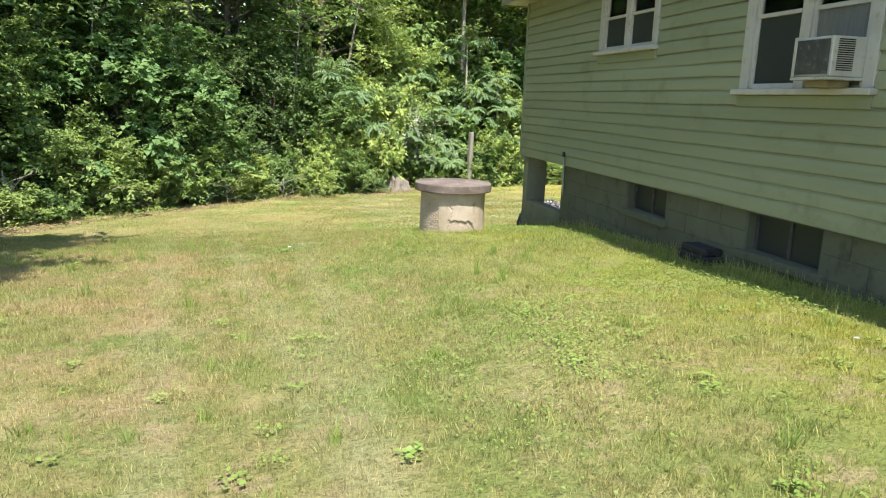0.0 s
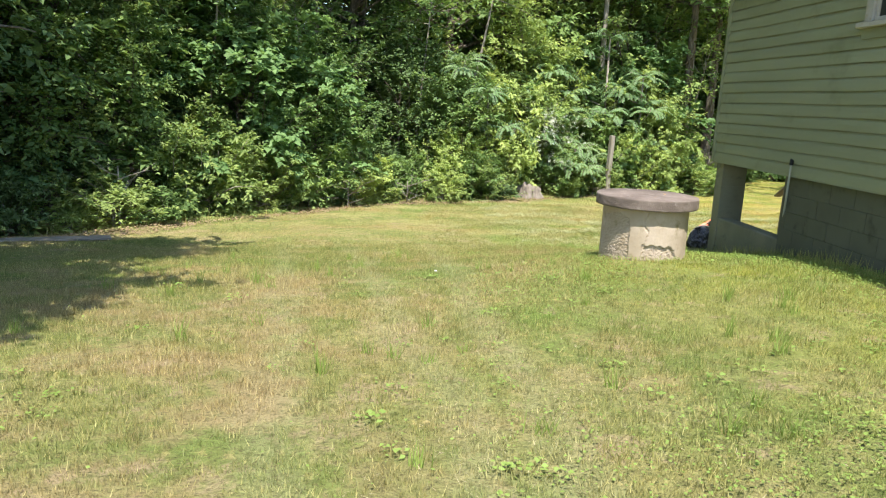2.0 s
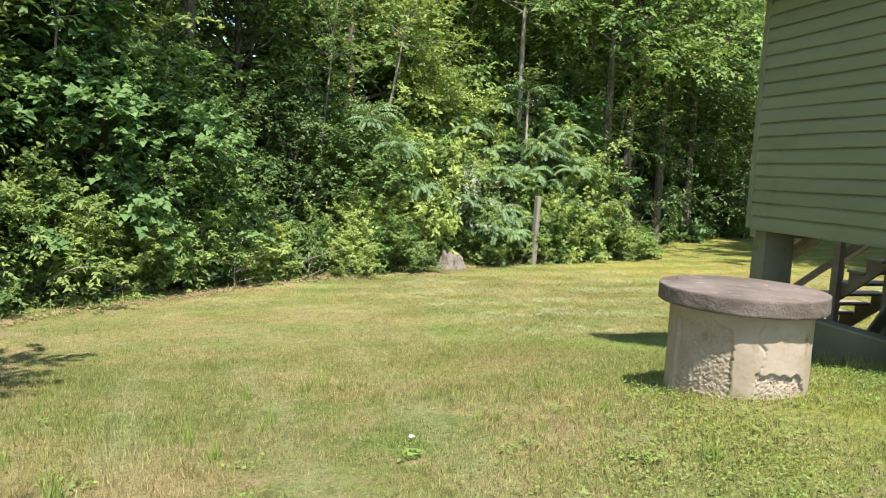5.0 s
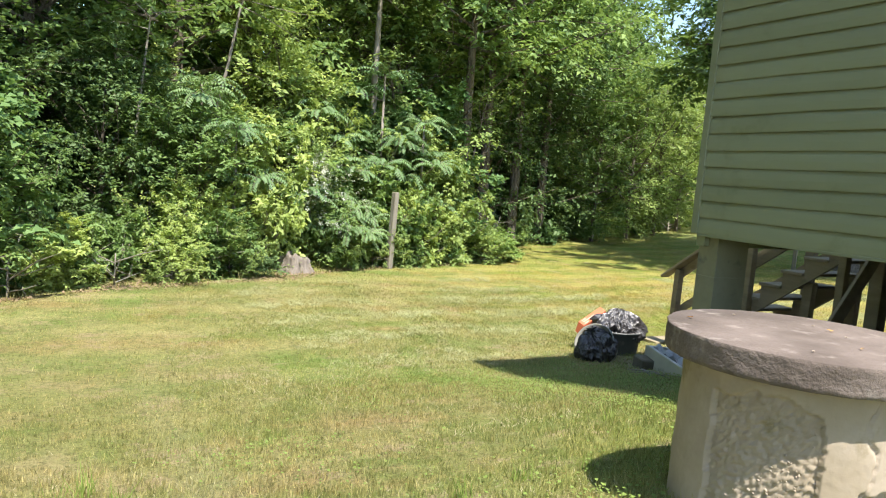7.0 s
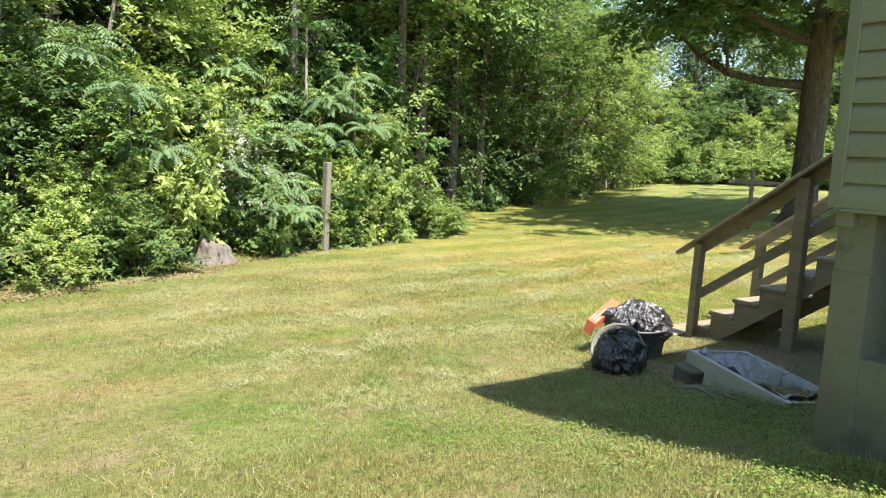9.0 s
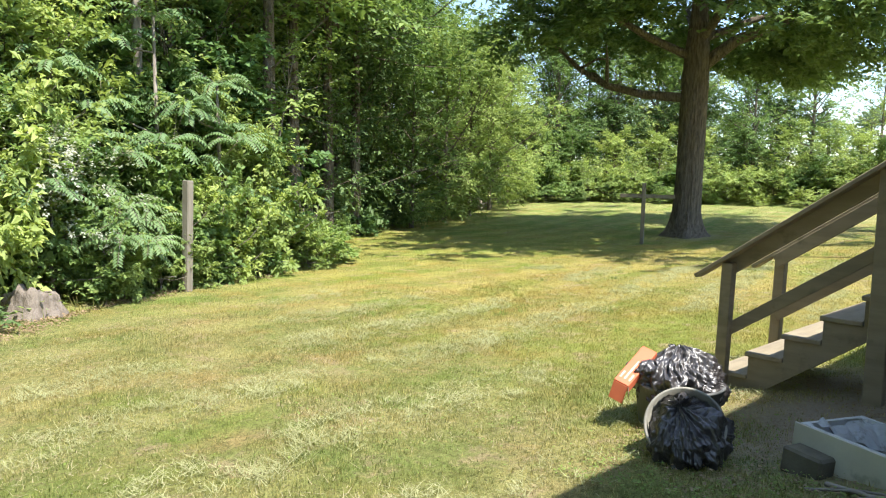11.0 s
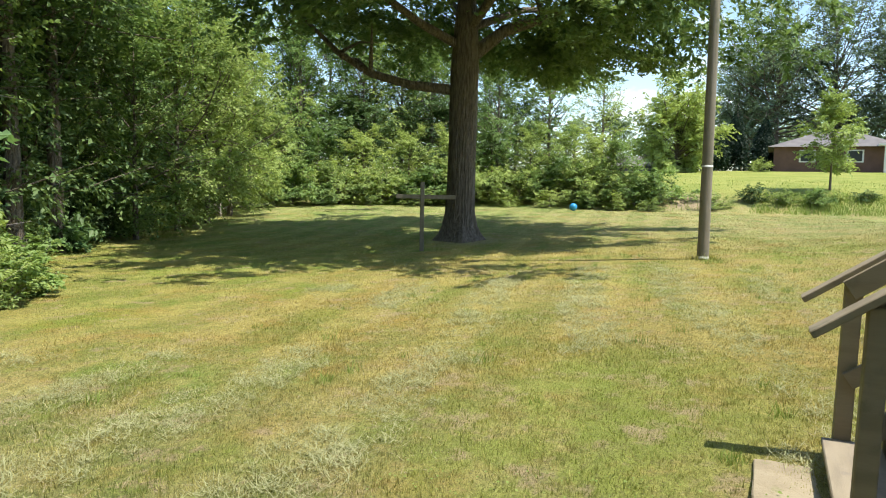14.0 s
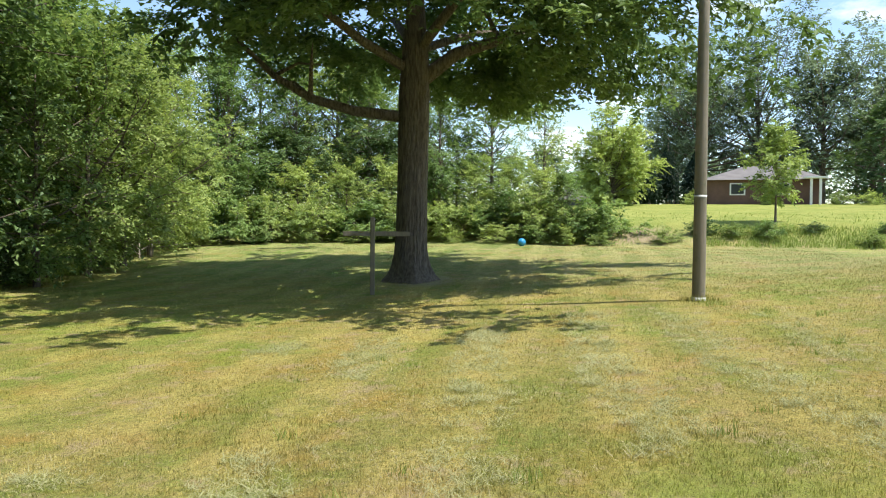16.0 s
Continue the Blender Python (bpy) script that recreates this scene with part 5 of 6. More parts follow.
def tree(name, label, at, seed, height, z_from, reach, n_branch, n_twig, n_leaf, leaf, twig, material, bark, r0, group="", category="tree", sides=6, **kw):
    """A tree or shrub: a trunk mesh with its limbs, and a crown of leaves on twigs."""
    t = thing(name, label, category, at, group)
    V, F, rows = branch_arrays(seed, height, z_from, reach, n_branch, n_twig, n_leaf, leaf, twig, **kw)
    low = V[:, 2] < 0.02
    V[low, 2] = 0.02 + 0.05 * np.abs(V[low, 2]) ** 0.5
    array_mesh("crown", V, F, material, t)
    V, F = tubes(branch_paths(seed, height * min(0.9, kw.get("fork", 0.72) + 0.12), r0, rows), sides)
    array_mesh("trunk", V, F, bark, t, True)
    return t


EDGE = [(-9.5, 9.9), (-7.2, 13.7), (-5.1, 16.2), (-3.2, 18.9), (0.2, 22.0), (2.6, 22.9), (5.9, 25.4), (10.4, 27.4), (12.4, 30.5), (19.0, 35.2), (27.5, 39.3), (36.0, 43.0)]


def along_edge(step, start=0.0):
    """Points along the lawn's edge with the way into the woods."""
    out, carry = [], start
    for (ax, ay), (bx, by) in zip(EDGE, EDGE[1:]):
        ln = math.hypot(bx - ax, by - ay)
        dx, dy = (bx - ax) / ln, (by - ay) / ln
        s = carry
        while s < ln:
            out.append((ax + dx * s, ay + dy * s, -dy, dx))
            s += step
        carry = s - ln
    return out


def spot(x, y, turn, size, tall=1.0, sink=0.03):
    return pose(x, y, gz(x, y) - sink, 0, 0, turn) @ Matrix.Diagonal((size, size, size * tall, 1))


rs = random.Random(11)
shrubs, mids, talls, backs = [], [], [], []
for k, mt in enumerate((m_leaf, m_leaf_yellow, m_leaf_yellow, m_leaf_cool, m_leaf_deep)):
    shrubs.append((("shrub", "leafy green shrub at the edge of the woods"), dict(seed=20 + k, height=1.25, z_from=0.05, reach=1.05, n_branch=22, n_twig=12, n_leaf=15, fork=0.35, leaf=(0.095, 0.085, 0.085, 0.12, 0.095)[k], twig=0.36, narrow=(0.55, 0.5, 0.45, 0.8, 0.55)[k], material=mt, bark=m_twig, r0=0.02, category="shrub", sides=4)))
for k, mt in enumerate((m_leaf_cool, m_leaf_yellow, m_leaf, m_leaf_deep, m_leaf_deep)):
    mids.append((("young_tree", "young broadleaf tree with layered sprays of leaves"), dict(seed=40 + k, height=4.6, z_from=0.5, reach=2.1, n_branch=32, n_twig=15, n_leaf=15, leaf=(0.165, 0.125, 0.13, 0.13, 0.12)[k], twig=0.72, narrow=(0.8, 0.5, 0.55, 0.6, 0.55)[k], material=mt, bark=m_bark, r0=0.06, sides=5)))
for k, mt in enumerate((m_leaf, m_leaf_deep, m_leaf)):
    talls.append((("woodland_tree", "tall broadleaf tree of the woods with dark trunk"), dict(seed=60 + k, height=13.5, z_from=2.2, reach=3.7, n_branch=46, n_twig=14, n_leaf=13, leaf=0.21, twig=1.25, material=mt, bark=(m_bark, m_bark_pale, m_bark)[k], r0=0.19)))
for k in range(2):
    backs.append((("woodland_tree", "tall broadleaf tree deep in the woods"), dict(seed=80 + k, height=16, z_from=1.2, reach=4.3, n_branch=46, n_twig=12, n_leaf=11, leaf=0.29, twig=1.35, material=(m_leaf, m_leaf_yellow)[k], bark=m_bark, r0=0.22)))
canopy = [(("woodland_tree", "tall woodland tree with a bare trunk and high spreading crown"), dict(seed=90 + k, height=14.5, z_from=6.6, reach=4.6, n_branch=40, n_twig=14, n_leaf=13, leaf=0.23, twig=1.4, material=m_leaf, bark=m_bark, r0=0.21)) for k in range(2)]
broad = [(("broadleaf_tree", "bright leafy tree with layered spreading branches at the lawn's edge"), dict(seed=95 + k, height=8.6, z_from=0.6, reach=3.5, n_branch=44, n_twig=18, n_leaf=18, leaf=0.15, twig=1.05, hang=0.35, material=(m_leaf_yellow, m_leaf)[k], bark=m_bark, r0=0.11)) for k in range(2)]
bushes = [(("bush", "dense rounded bush with fresh green leaves"), dict(seed=150 + k, height=1.75, z_from=0.05, reach=1.35, n_branch=34, n_twig=14, n_leaf=17, fork=0.4, leaf=(0.105, 0.09, 0.115)[k], twig=0.40, narrow=(0.5, 0.45, 0.7)[k], material=(m_leaf_yellow, m_leaf_yellow, m_leaf)[k], bark=m_twig, r0=0.03, category="shrub", sides=4)) for k in range(3)]
made = {}


def plant(stock, group, x, y, size, tall=1.0, k=None):
    """One more of a kind of plant: the first of each is built, the rest are copies."""
    k = rs.randrange(len(stock)) if k is None else k
    if math.hypot(x - 3.98, y - 24.15) < 1.25:
        x, y = x - 0.75, y + 1.3
    (name, label), spec = stock[k]
    key = (name, spec["seed"])
    m = spot(x, y, rs.uniform(0, 360), size, tall)
    if key not in made:
        made[key] = tree(name, label, (x, y, 0), group=group, **spec)
        made[key].matrix_basis = m
        return made[key]
    ob = made[key]
    keep = ob.matrix_basis.copy()
    ob.matrix_basis = Matrix()
    c = copy_thing(ob, m)
    ob.matrix_basis = keep
    return c


for x, y, nx, ny in along_edge(0.98):
    o = rs.uniform(0.25, 0.95)
    far = y > 34
    plant(shrubs, "shrubs along the woods", x + nx * o, y + ny * o, rs.uniform(0.6, 1.15) * (1.25 if far else 1.0), rs.uniform(0.8, 1.3))
for x, y, nx, ny in along_edge(1.75, 0.6):
    o = rs.uniform(1.7, 3.0)
    plant(mids, "young trees of the woods", x + nx * o, y + ny * o, rs.uniform(0.75, 1.2), rs.uniform(0.85, 1.15), (4, 3, 4)[rs.randrange(3)] if 10.4 < x < 19 or -1.6 < x < 2.0 else rs.randrange(4))
for x, y, nx, ny in along_edge(2.9, 1.2):
    o = rs.uniform(4.6, 7.5)
    plant(talls, "tall trees of the woods", x + nx * o, y + ny * o, rs.uniform(0.85, 1.2))
# high crowns over the edge, which keep the inside of the woods dark
for x, y, nx, ny in along_edge(3.7, 0.2):
    o = rs.uniform(2.6, 4.2) + (2.4 if 1.0 < x < 11.5 else 0.0)
    if x < 31 and not 0.5 < x < 10.2:
        plant(canopy, "high trees of the woods", x + nx * o, y + ny * o, rs.uniform(0.9, 1.15))
for x, y, nx, ny in along_edge(3.6, 0.4):
    for lo, hi in ((9.5, 12.5), (14.0, 18.0), (20.0, 24.0)):
        o = rs.uniform(lo, hi)
        plant(backs, "deep trees of the woods", x + nx * o, y + ny * o, rs.uniform(0.85, 1.2))
for x, y in ((12.2, 30.4), (14.6, 32.2), (17.2, 34.2), (10.6, 29.0)):
    plant(canopy, "high trees of the woods", x, y, 1.0)
# understorey that closes the view between the trunks
for x, y, nx, ny in along_edge(2.5, 0.9):
    o = rs.uniform(6.0, 9.5)
    plant(mids, "young trees of the woods", x + nx * o, y + ny * o, rs.uniform(1.1, 1.6), 0.9, 3)

# trees beside the lawn to the west, which shade it
for k, (x, y, r) in enumerate(((-4.6, 5.0, 2.7), (-4.8, 8.3, 2.9), (-7.2, 11.2, 3.0), (-8.6, 13.2, 3.0), (-8.9, 8.2, 3.4), (-10.8, 4.6, 3.8))):
    tree("yard_tree", "broad shade tree beside the lawn", (x, y, gz(x, y)), 171 + k, 9.0, 6.6, r, 40, 15, 18, 0.2, 0.95, m_leaf_deep, m_bark, 0.2, "trees beside the lawn", low=5.4)
for x, y, s, k in ((-8.6, 14.6, 0.9, 1), (-12.5, 9.0, 1.0, 0), (-12.0, 15.0, 1.0, 2)):
    plant(talls, "tall trees of the woods", x, y, s, 1.0, k)
plant(canopy, "high trees of the woods", -8.2, 15.4, 0.9)

# hedge at the far end of the lawn
HEDGE = [(35.0, 43.6), (37.4, 42.4), (39.4, 40.6), (41.0, 38.4), (42.4, 36.0), (43.4, 33.6), (44.1, 31.2), (44.5, 28.9), (44.5, 26.8), (44.2, 25.0), (43.8, 23.4)]
for n, (x, y) in enumerate(HEDGE):
    end = n / (len(HEDGE) - 1)
    plant(mids, "hedge trees", x + 0.6, y + 0.6, 1.25 - 0.4 * end, 0.9, (1, 1, 2, 1)[n % 4])
    for o in (-0.4, 0.9):
        plant(shrubs, "hedge shrubs", x - 0.7 + 0.4 * o, y - 0.8 - 0.8 * o, rs.uniform(1.6, 2.5) - 0.3 * end, rs.uniform(0.9, 1.15), (1, 0, 2)[n % 3])
    plant(shrubs, "hedge shrubs", x - 1.9, y - 1.4, rs.uniform(0.7, 1.1), 0.8, (1, 2, 0)[n % 3])
for x, y, s, k in ((39, 48, 0.95, 1), (43, 45.5, 0.9, 0), (46.5, 42, 0.85, 2), (49, 38, 0.85, 1), (45, 51, 1.0, 1), (50, 47, 0.95, 2), (54, 42, 0.9, 1), (36, 52, 1.0, 2), (24, 44.5, 1.2, 0), (28, 46.5, 1.2, 2), (32, 48.5, 1.2, 0)):
    plant(talls, "trees behind the hedge", x, y, s, 1.0, k)
for x, y in ((41, 45), (45, 41.5), (48, 36.5), (38, 47), (49.5, 32.0)):
    plant(mids, "hedge trees", x, y, 1.5, 0.9, 3)

for k in range(0, 15, 2):
    a = radians(46.0 + 2.05 * k + (4.0 if k > 8 else 0.0))
    d = 47 + 5 * math.sin(k * 2.4)
    plant(backs if k % 3 else talls, "trees behind the hedge", 5.3 + d * math.sin(a), 17.5 + d * math.cos(a), 0.78 + 0.1 * math.sin(k * 1.7) - 0.012 * k)

for x, y, size, k in ((46.5, 47.5, 1.35, 1), (50.5, 43.5, 1.3, 0), (53.0, 40.0, 1.25, 1), (41.5, 50.5, 1.4, 1), (54.5, 36.2, 1.1, 1), (37.0, 49.0, 1.3, 1)):
    plant(broad, "trees behind the hedge", x, y, size, 1.15, k)

# big shade tree in the lawn
oak = thing("shade_tree", "large old shade tree with ridged grey bark and spreading limbs", "tree", (25.75, 25.6, gz(25.75, 25.6)))
for nm, seed, top, low, reach, n, hang in (("crown", 101, 16.0, 6.0, 10.8, 120, 0.45), ("skirt", 102, 9.8, 6.8, 10.6, 78, 0.6)):
    V, F, rows = branch_arrays(seed, top, low, reach, n, 30, 38, 0.225, 1.8, rise=(-0.05, 1.2) if nm == "crown" else (0.0, 0.3), droop=0.12, hang=hang, low=4.2)
    if nm == "crown":
        V[:, 0] = np.where(V[:, 0] < 0, V[:, 0] * 1.25, V[:, 0])
    mid = V.reshape(-1, 4, 3).mean(1)
    far_out = np.hypot(mid[:, 0], mid[:, 1])
    side = mid[:, 0] * 0.37 - mid[:, 1] * 0.93
    if nm == "crown":
        keep = (mid[:, 2] > np.maximum(8.8 - 0.42 * far_out, np.where(mid[:, 0] < -7, 6.6, 4.6))) & ((far_out > 3.4) | (mid[:, 2] > 8.0))
    else:
        keep = (far_out > 3.6) & (side > -8.5) & (mid[:, 2] > 6.6 - 0.25 * np.clip(side, -3, 3)) & (mid[:, 0] > -9)
    keep &= (mid[:, 1] < 6.5 + 1.2 * np.sin(mid[:, 0] * 0.9)) & ((mid[:, 1] < 3.4 + np.sin(mid[:, 0])) | (mid[:, 2] < 9.4))
    V = V.reshape(-1, 4, 3)[keep].reshape(-1, 3)
    k = np.arange(len(V) // 4)[:, None] * 4
    F = np.concatenate([k + np.array([[0, 1, 2]]), k + np.array([[0, 2, 3]])], axis=1).reshape(-1, 3)
    array_mesh(nm, V, F, m_leaf_oak, oak)
ring_n = 128
vs, fs = [], []
prof = ((-0.3, 1.0), (0.0, 0.82), (0.18, 0.66), (0.45, 0.55), (0.9, 0.49), (1.6, 0.455), (2.6, 0.44), (3.6, 0.44), (4.4, 0.445), (5.6, 0.44), (6.6, 0.39), (8.0, 0.27), (9.5, 0.18), (11.5, 0.10), (13.5, 0.03))
for z, r in prof:
    for j in range(ring_n):
        a = 2 * math.pi * j / ring_n
        root = max(0.0, 0.8 - z) * 0.16 * max(0, math.cos(5 * a + 0.7)) ** 2
        ridge = 0.05 * abs(noise.noise((math.cos(a) * 9, math.sin(a) * 9, z * 0.6))) + 0.03 * noise.noise((math.cos(a) * 20, math.sin(a) * 20, z * 1.1))
        rr = r + root + ridge * min(1, r * 3)
        vs.append((rr * math.cos(a) + 0.05 * math.sin(z * 0.7), rr * math.sin(a) + 0.06 * math.sin(z * 0.5 + 1), z))
for i in range(len(prof) - 1):
    for j in range(ring_n):
        a, b = i * ring_n + j, i * ring_n + (j + 1) % ring_n
        fs += [(a, b, b + ring_n), (a, b + ring_n, a + ring_n)]
array_mesh("trunk", np.array(vs), np.array(fs), m_bark, oak, True)
limbs = [
    [((-0.1, 0.25, 4.95), 0.18), ((-0.75, 1.6, 5.1), 0.15), ((-1.3, 2.8, 5.45), 0.13), ((-1.7, 3.8, 6.1), 0.10), ((-2.0, 4.8, 7.1), 0.06), ((-2.2, 5.6, 8.0), 0.02)],
    [((0.15, -0.2, 6.1), 0.25), ((0.5, -1.2, 6.9), 0.20), ((0.9, -2.4, 7.3), 0.16), ((1.3, -4.0, 8.1), 0.11), ((1.2, -6.0, 8.6), 0.06), ((1.0, -8.0, 8.2), 0.02)],
    [((-0.2, 0.15, 6.4), 0.16), ((-1.6, 0.9, 6.9), 0.13), ((-3.2, 1.6, 7.6), 0.10), ((-5.2, 2.2, 7.9), 0.06), ((-7.2, 2.6, 7.6), 0.02)],
    [((0, -0.1, 6.9), 0.17), ((-1.2, -1.8, 8.0), 0.13), ((-2.6, -3.8, 8.6), 0.09), ((-4.0, -6.2, 8.4), 0.03)],
    [((0.2, 0.2, 7.3), 0.15), ((2.2, 1.6, 8.6), 0.11), ((4.6, 3.0, 9.4), 0.06), ((7.0, 4.2, 9.2), 0.02)],
    [((0.2, 0, 7.0), 0.15), ((2.4, -1.2, 8.0), 0.11), ((5.0, -2.6, 8.5), 0.06), ((7.6, -3.4, 8.2), 0.02)],
]
ro = random.Random(8)
for base in limbs[:]:
    for k in range(6):
        i = ro.randrange(2, len(base))
        s, r = Vector(base[i][0]), base[i][1] * 0.6 + 0.008
        e = s + Vector((ro.uniform(-2, 2), ro.uniform(-2, 2), ro.uniform(-0.9, 1.2)))
        limbs.append([(tuple(s), r), (tuple(s.lerp(e, 0.5) + Vector((0, 0, 0.2))), r * 0.6), (tuple(e), 0.006)])
V, F = tubes(limbs, 10)
array_mesh("limb_frame", V, F, m_bark, oak, True)

# tall tree with a pale trunk, and a thin leaning one
tree("pale_trunk_tree", "tall tree with a flaking pale brown trunk above the shrubs", (-4.1, 23.6, gz(-4.1, 23.6)), 131, 14, 7.5, 3.2, 30, 12, 12, 0.2, 1.1, m_leaf, m_bark_flake, 0.30)
slim = tree("slim_tree", "thin pale leaning tree above the undergrowth", (1.6, 25.4, gz(1.6, 25.4)), 132, 9, 6.0, 1.8, 16, 9, 11, 0.15, 0.7, m_leaf_yellow, m_bark_pale, 0.075)
slim.rotation_euler = (0, radians(11), 0)
for k, (x, y, h, lean) in enumerate(((10.6, 29.6, 6.5, 9), (12.4, 31.6, 7.5, -7), (13.6, 33.2, 6.0, 12), (-2.2, 22.6, 7.0, -8), (-4.6, 19.8, 7.5, 5), (16.5, 35.0, 8.0, -6), (0.4, 24.6, 8.0, 4))):
    st = tree("slim_tree", "thin pale stem in the shade of the woods", (x, y, gz(x, y)), 500 + k, h, h * 0.6, 1.5, 12, 8, 10, 0.14, 0.6, m_leaf, m_bark_pale, 0.05, "slim stems in the woods", sides=6)
    st.rotation_euler = (radians(lean * 0.5), radians(lean), 0)


# sumac-like trees with long feathered leaves
def feather_tree(name, at, seed, stem, tips, reach, size, label):
    rng = np.random.default_rng(seed)
    rr = random.Random(seed)
    t = thing(name, label, "tree", at, "feather-leaved saplings")
    paths = [[((0, 0, -0.2), 0.055 * size), ((0.03, 0.0, stem * 0.5), 0.045 * size), ((0.0, 0.05, stem), 0.03 * size)]]
    heads = [(Vector((0, 0.05, stem)), 1.0)]
    for k in range(tips - 1):
        s = Vector((0, 0.02, stem * rr.uniform(0.35, 0.95)))
        a = k * 2.4 + rr.uniform(-0.3, 0.3)
        e = s + Vector((math.cos(a), math.sin(a), rr.uniform(0.3, 0.8))) * reach * rr.uniform(0.5, 1.1)
        paths.append([(tuple(s), 0.022 * size), (tuple(s.lerp(e, 0.5) + Vector((0, 0, -0.05))), 0.017 * size), (tuple(e), 0.012 * size)])
        heads.append((e, 0.85))
    Ps, Ds, Ns, Ls = [], [], [], []
    for h, sc in heads:
        fronds = rr.randint(9, 13)
        for f in range(fronds):
            a = f * 2.39996 + rr.uniform(-0.2, 0.2)
            rise = rr.uniform(0.0, 0.75)
            ln = rr.uniform(0.8, 1.2) * size * sc
            out = Vector((math.cos(a), math.sin(a), rise)).normalized()
            n = 13
            prev = h.copy()
            spine = [(tuple(h), 0.006)]
            for q in range(1, n + 1):
                u = q / n
                stp = (out + Vector((0, 0, -1.25 * u * u))).normalized() * ln / n
                cur = prev + stp
                side = stp.cross(Vector((0, 0, 1))).normalized()
                upv = side.cross(stp).normalized()
                for sg in (-1, 1):
                    dv = (side * sg * 0.95 + stp.normalized() * 0.35 + Vector((0, 0, -0.5))).normalized()
                    Ps.append(cur)
                    Ds.append(dv)
                    Ns.append((upv + Vector((rr.uniform(-1, 1), rr.uniform(-1, 1), 0)) * 0.18).normalized())
                    Ls.append(0.16 * size * (1 - 0.35 * abs(u - 0.45)) * rr.uniform(0.85, 1.1))
                prev = cur
                if q in (4, 8, n):
                    spine.append((tuple(cur), 0.004))
            paths.append(spine)
    L = np.array(Ls)
    V, F = leaf_arrays(np.array(Ps), np.array(Ds), np.array(Ns), L, L * 0.40, 0.15)
    array_mesh("foliage", V, F, m_sumac, t)
    V, F = tubes(paths, 5)
    array_mesh("stem", V, F, m_bark_pale, t, True)
    return t


for k, (x, y, stem, tips, reach, size) in enumerate((
        (6.95, 27.0, 5.1, 8, 1.1, 1.0), (8.1, 26.7, 3.9, 6, 0.9, 0.9), (5.4, 25.9, 2.6, 6, 0.9, 0.85), (4.2, 25.0, 2.0, 5, 0.8, 0.85), (2.6, 24.4, 3.0, 5, 0.9, 0.85),
        (5.6, 25.2, 1.5, 5, 0.7, 0.8), (5.2, 24.9, 1.1, 5, 0.6, 0.75), (1.9, 24.9, 4.0, 5, 1.0, 0.95), (6.1, 25.7, 0.9, 4, 0.5, 0.7), (4.9, 26.6, 3.9, 6, 1.0, 0.95))):
    feather_tree("feather_leaf_sapling", (x, y, gz(x, y)), 200 + k, stem, tips, reach, size, "sapling with long feathered pale green leaves")
tree("woodland_tree", "tall straight trunk rising behind the feather-leaved saplings", (7.1, 28.2, gz(7.1, 28.2)), 140, 14, 7.5, 3.0, 28, 12, 12, 0.2, 1.1, m_leaf, m_bark_pale, 0.14)

# bright rounded bushes in front, one in pale bloom
for x, y, size, k in ((2.2, 25.0, 0.72, 1), (3.3, 26.0, 0.85, 1), (4.4, 27.0, 0.9, 0), (5.7, 27.0, 0.8, 1), (6.3, 27.7, 0.95, 0), (7.9, 27.7, 0.8, 1), (9.2, 28.0, 0.85, 1), (0.9, 24.3, 0.8, 2), (9.6, 28.9, 0.9, 2), (-5.6, 19.4, 0.9, 0), (-3.6, 20.6, 1.0, 0), (-2.5, 21.4, 0.9, 0), (-6.6, 18.0, 0.9, 2), (-7.6, 17.6, 1.3, 2), (-6.0, 20.2, 1.4, 0)):
    plant(mids, "leafy saplings along the edge", x, y, size, 1.0, k)
for n, (x, y, size, tall) in enumerate(((3.9, 25.1, 0.8, 1.1), (6.0, 26.4, 0.9, 1.2), (8.2, 27.1, 1.0, 1.3), (9.6, 27.3, 0.9, 1.1), (2.0, 23.9, 0.8, 1.2), (5.0, 25.6, 0.9, 1.2), (7.5, 26.9, 0.9, 1.5), (9.0, 27.1, 1.25, 1.35), (10.1, 27.3, 0.8, 0.8), (7.7, 26.2, 1.0, 1.25), (-4.3, 18.9, 1.25, 1.15), (-3.3, 19.6, 0.9, 1.0), (-0.6, 21.9, 0.85, 0.8), (5.2, 25.9, 1.1, 1.3), (3.2, 25.3, 1.2, 1.7), (6.4, 26.2, 1.0, 1.5), (1.4, 23.4, 0.9, 1.3), (4.6, 26.3, 1.35, 2.0), (6.9, 27.9, 1.3, 1.9), (8.6, 28.1, 1.3, 1.8), (5.0, 25.1, 0.62, 1.0), (5.9, 25.75, 0.7, 1.1), (7.3, 26.1, 0.75, 1.0), (2.4, 23.3, 0.7, 1.0), (8.4, 26.7, 0.7, 1.0), (1.2, 22.5, 0.7, 0.9), (5.55, 25.0, 0.6, 1.3), (4.6, 25.2, 0.8, 1.6), (7.0, 25.6, 0.6, 1.2), (11.3, 27.5, 0.75, 0.8), (12.1, 28.4, 0.5, 0.7), (10.3, 26.8, 0.7, 0.9))):
    plant(bushes, "bright bushes along the edge", x, y, size, tall, (0, 2, 1, 1, 1, 0, 2)[n % 7])
fl = tree("flowering_shrub", "shrub covered in pale cream blossom", (4.5, 25.0, gz(4.5, 25.0)), 160, 2.9, 0.2, 1.3, 26, 12, 13, 0.085, 0.42, m_leaf, m_twig, 0.03, category="shrub", sides=4)
V, F, c = branch_arrays(160, 2.95, 0.9, 1.32, 22, 10, 12, 0.055, 0.42, narrow=0.85)
array_mesh("blossom", V + np.array([0.0, 0.0, 0.03]), F, m_bloom, fl)

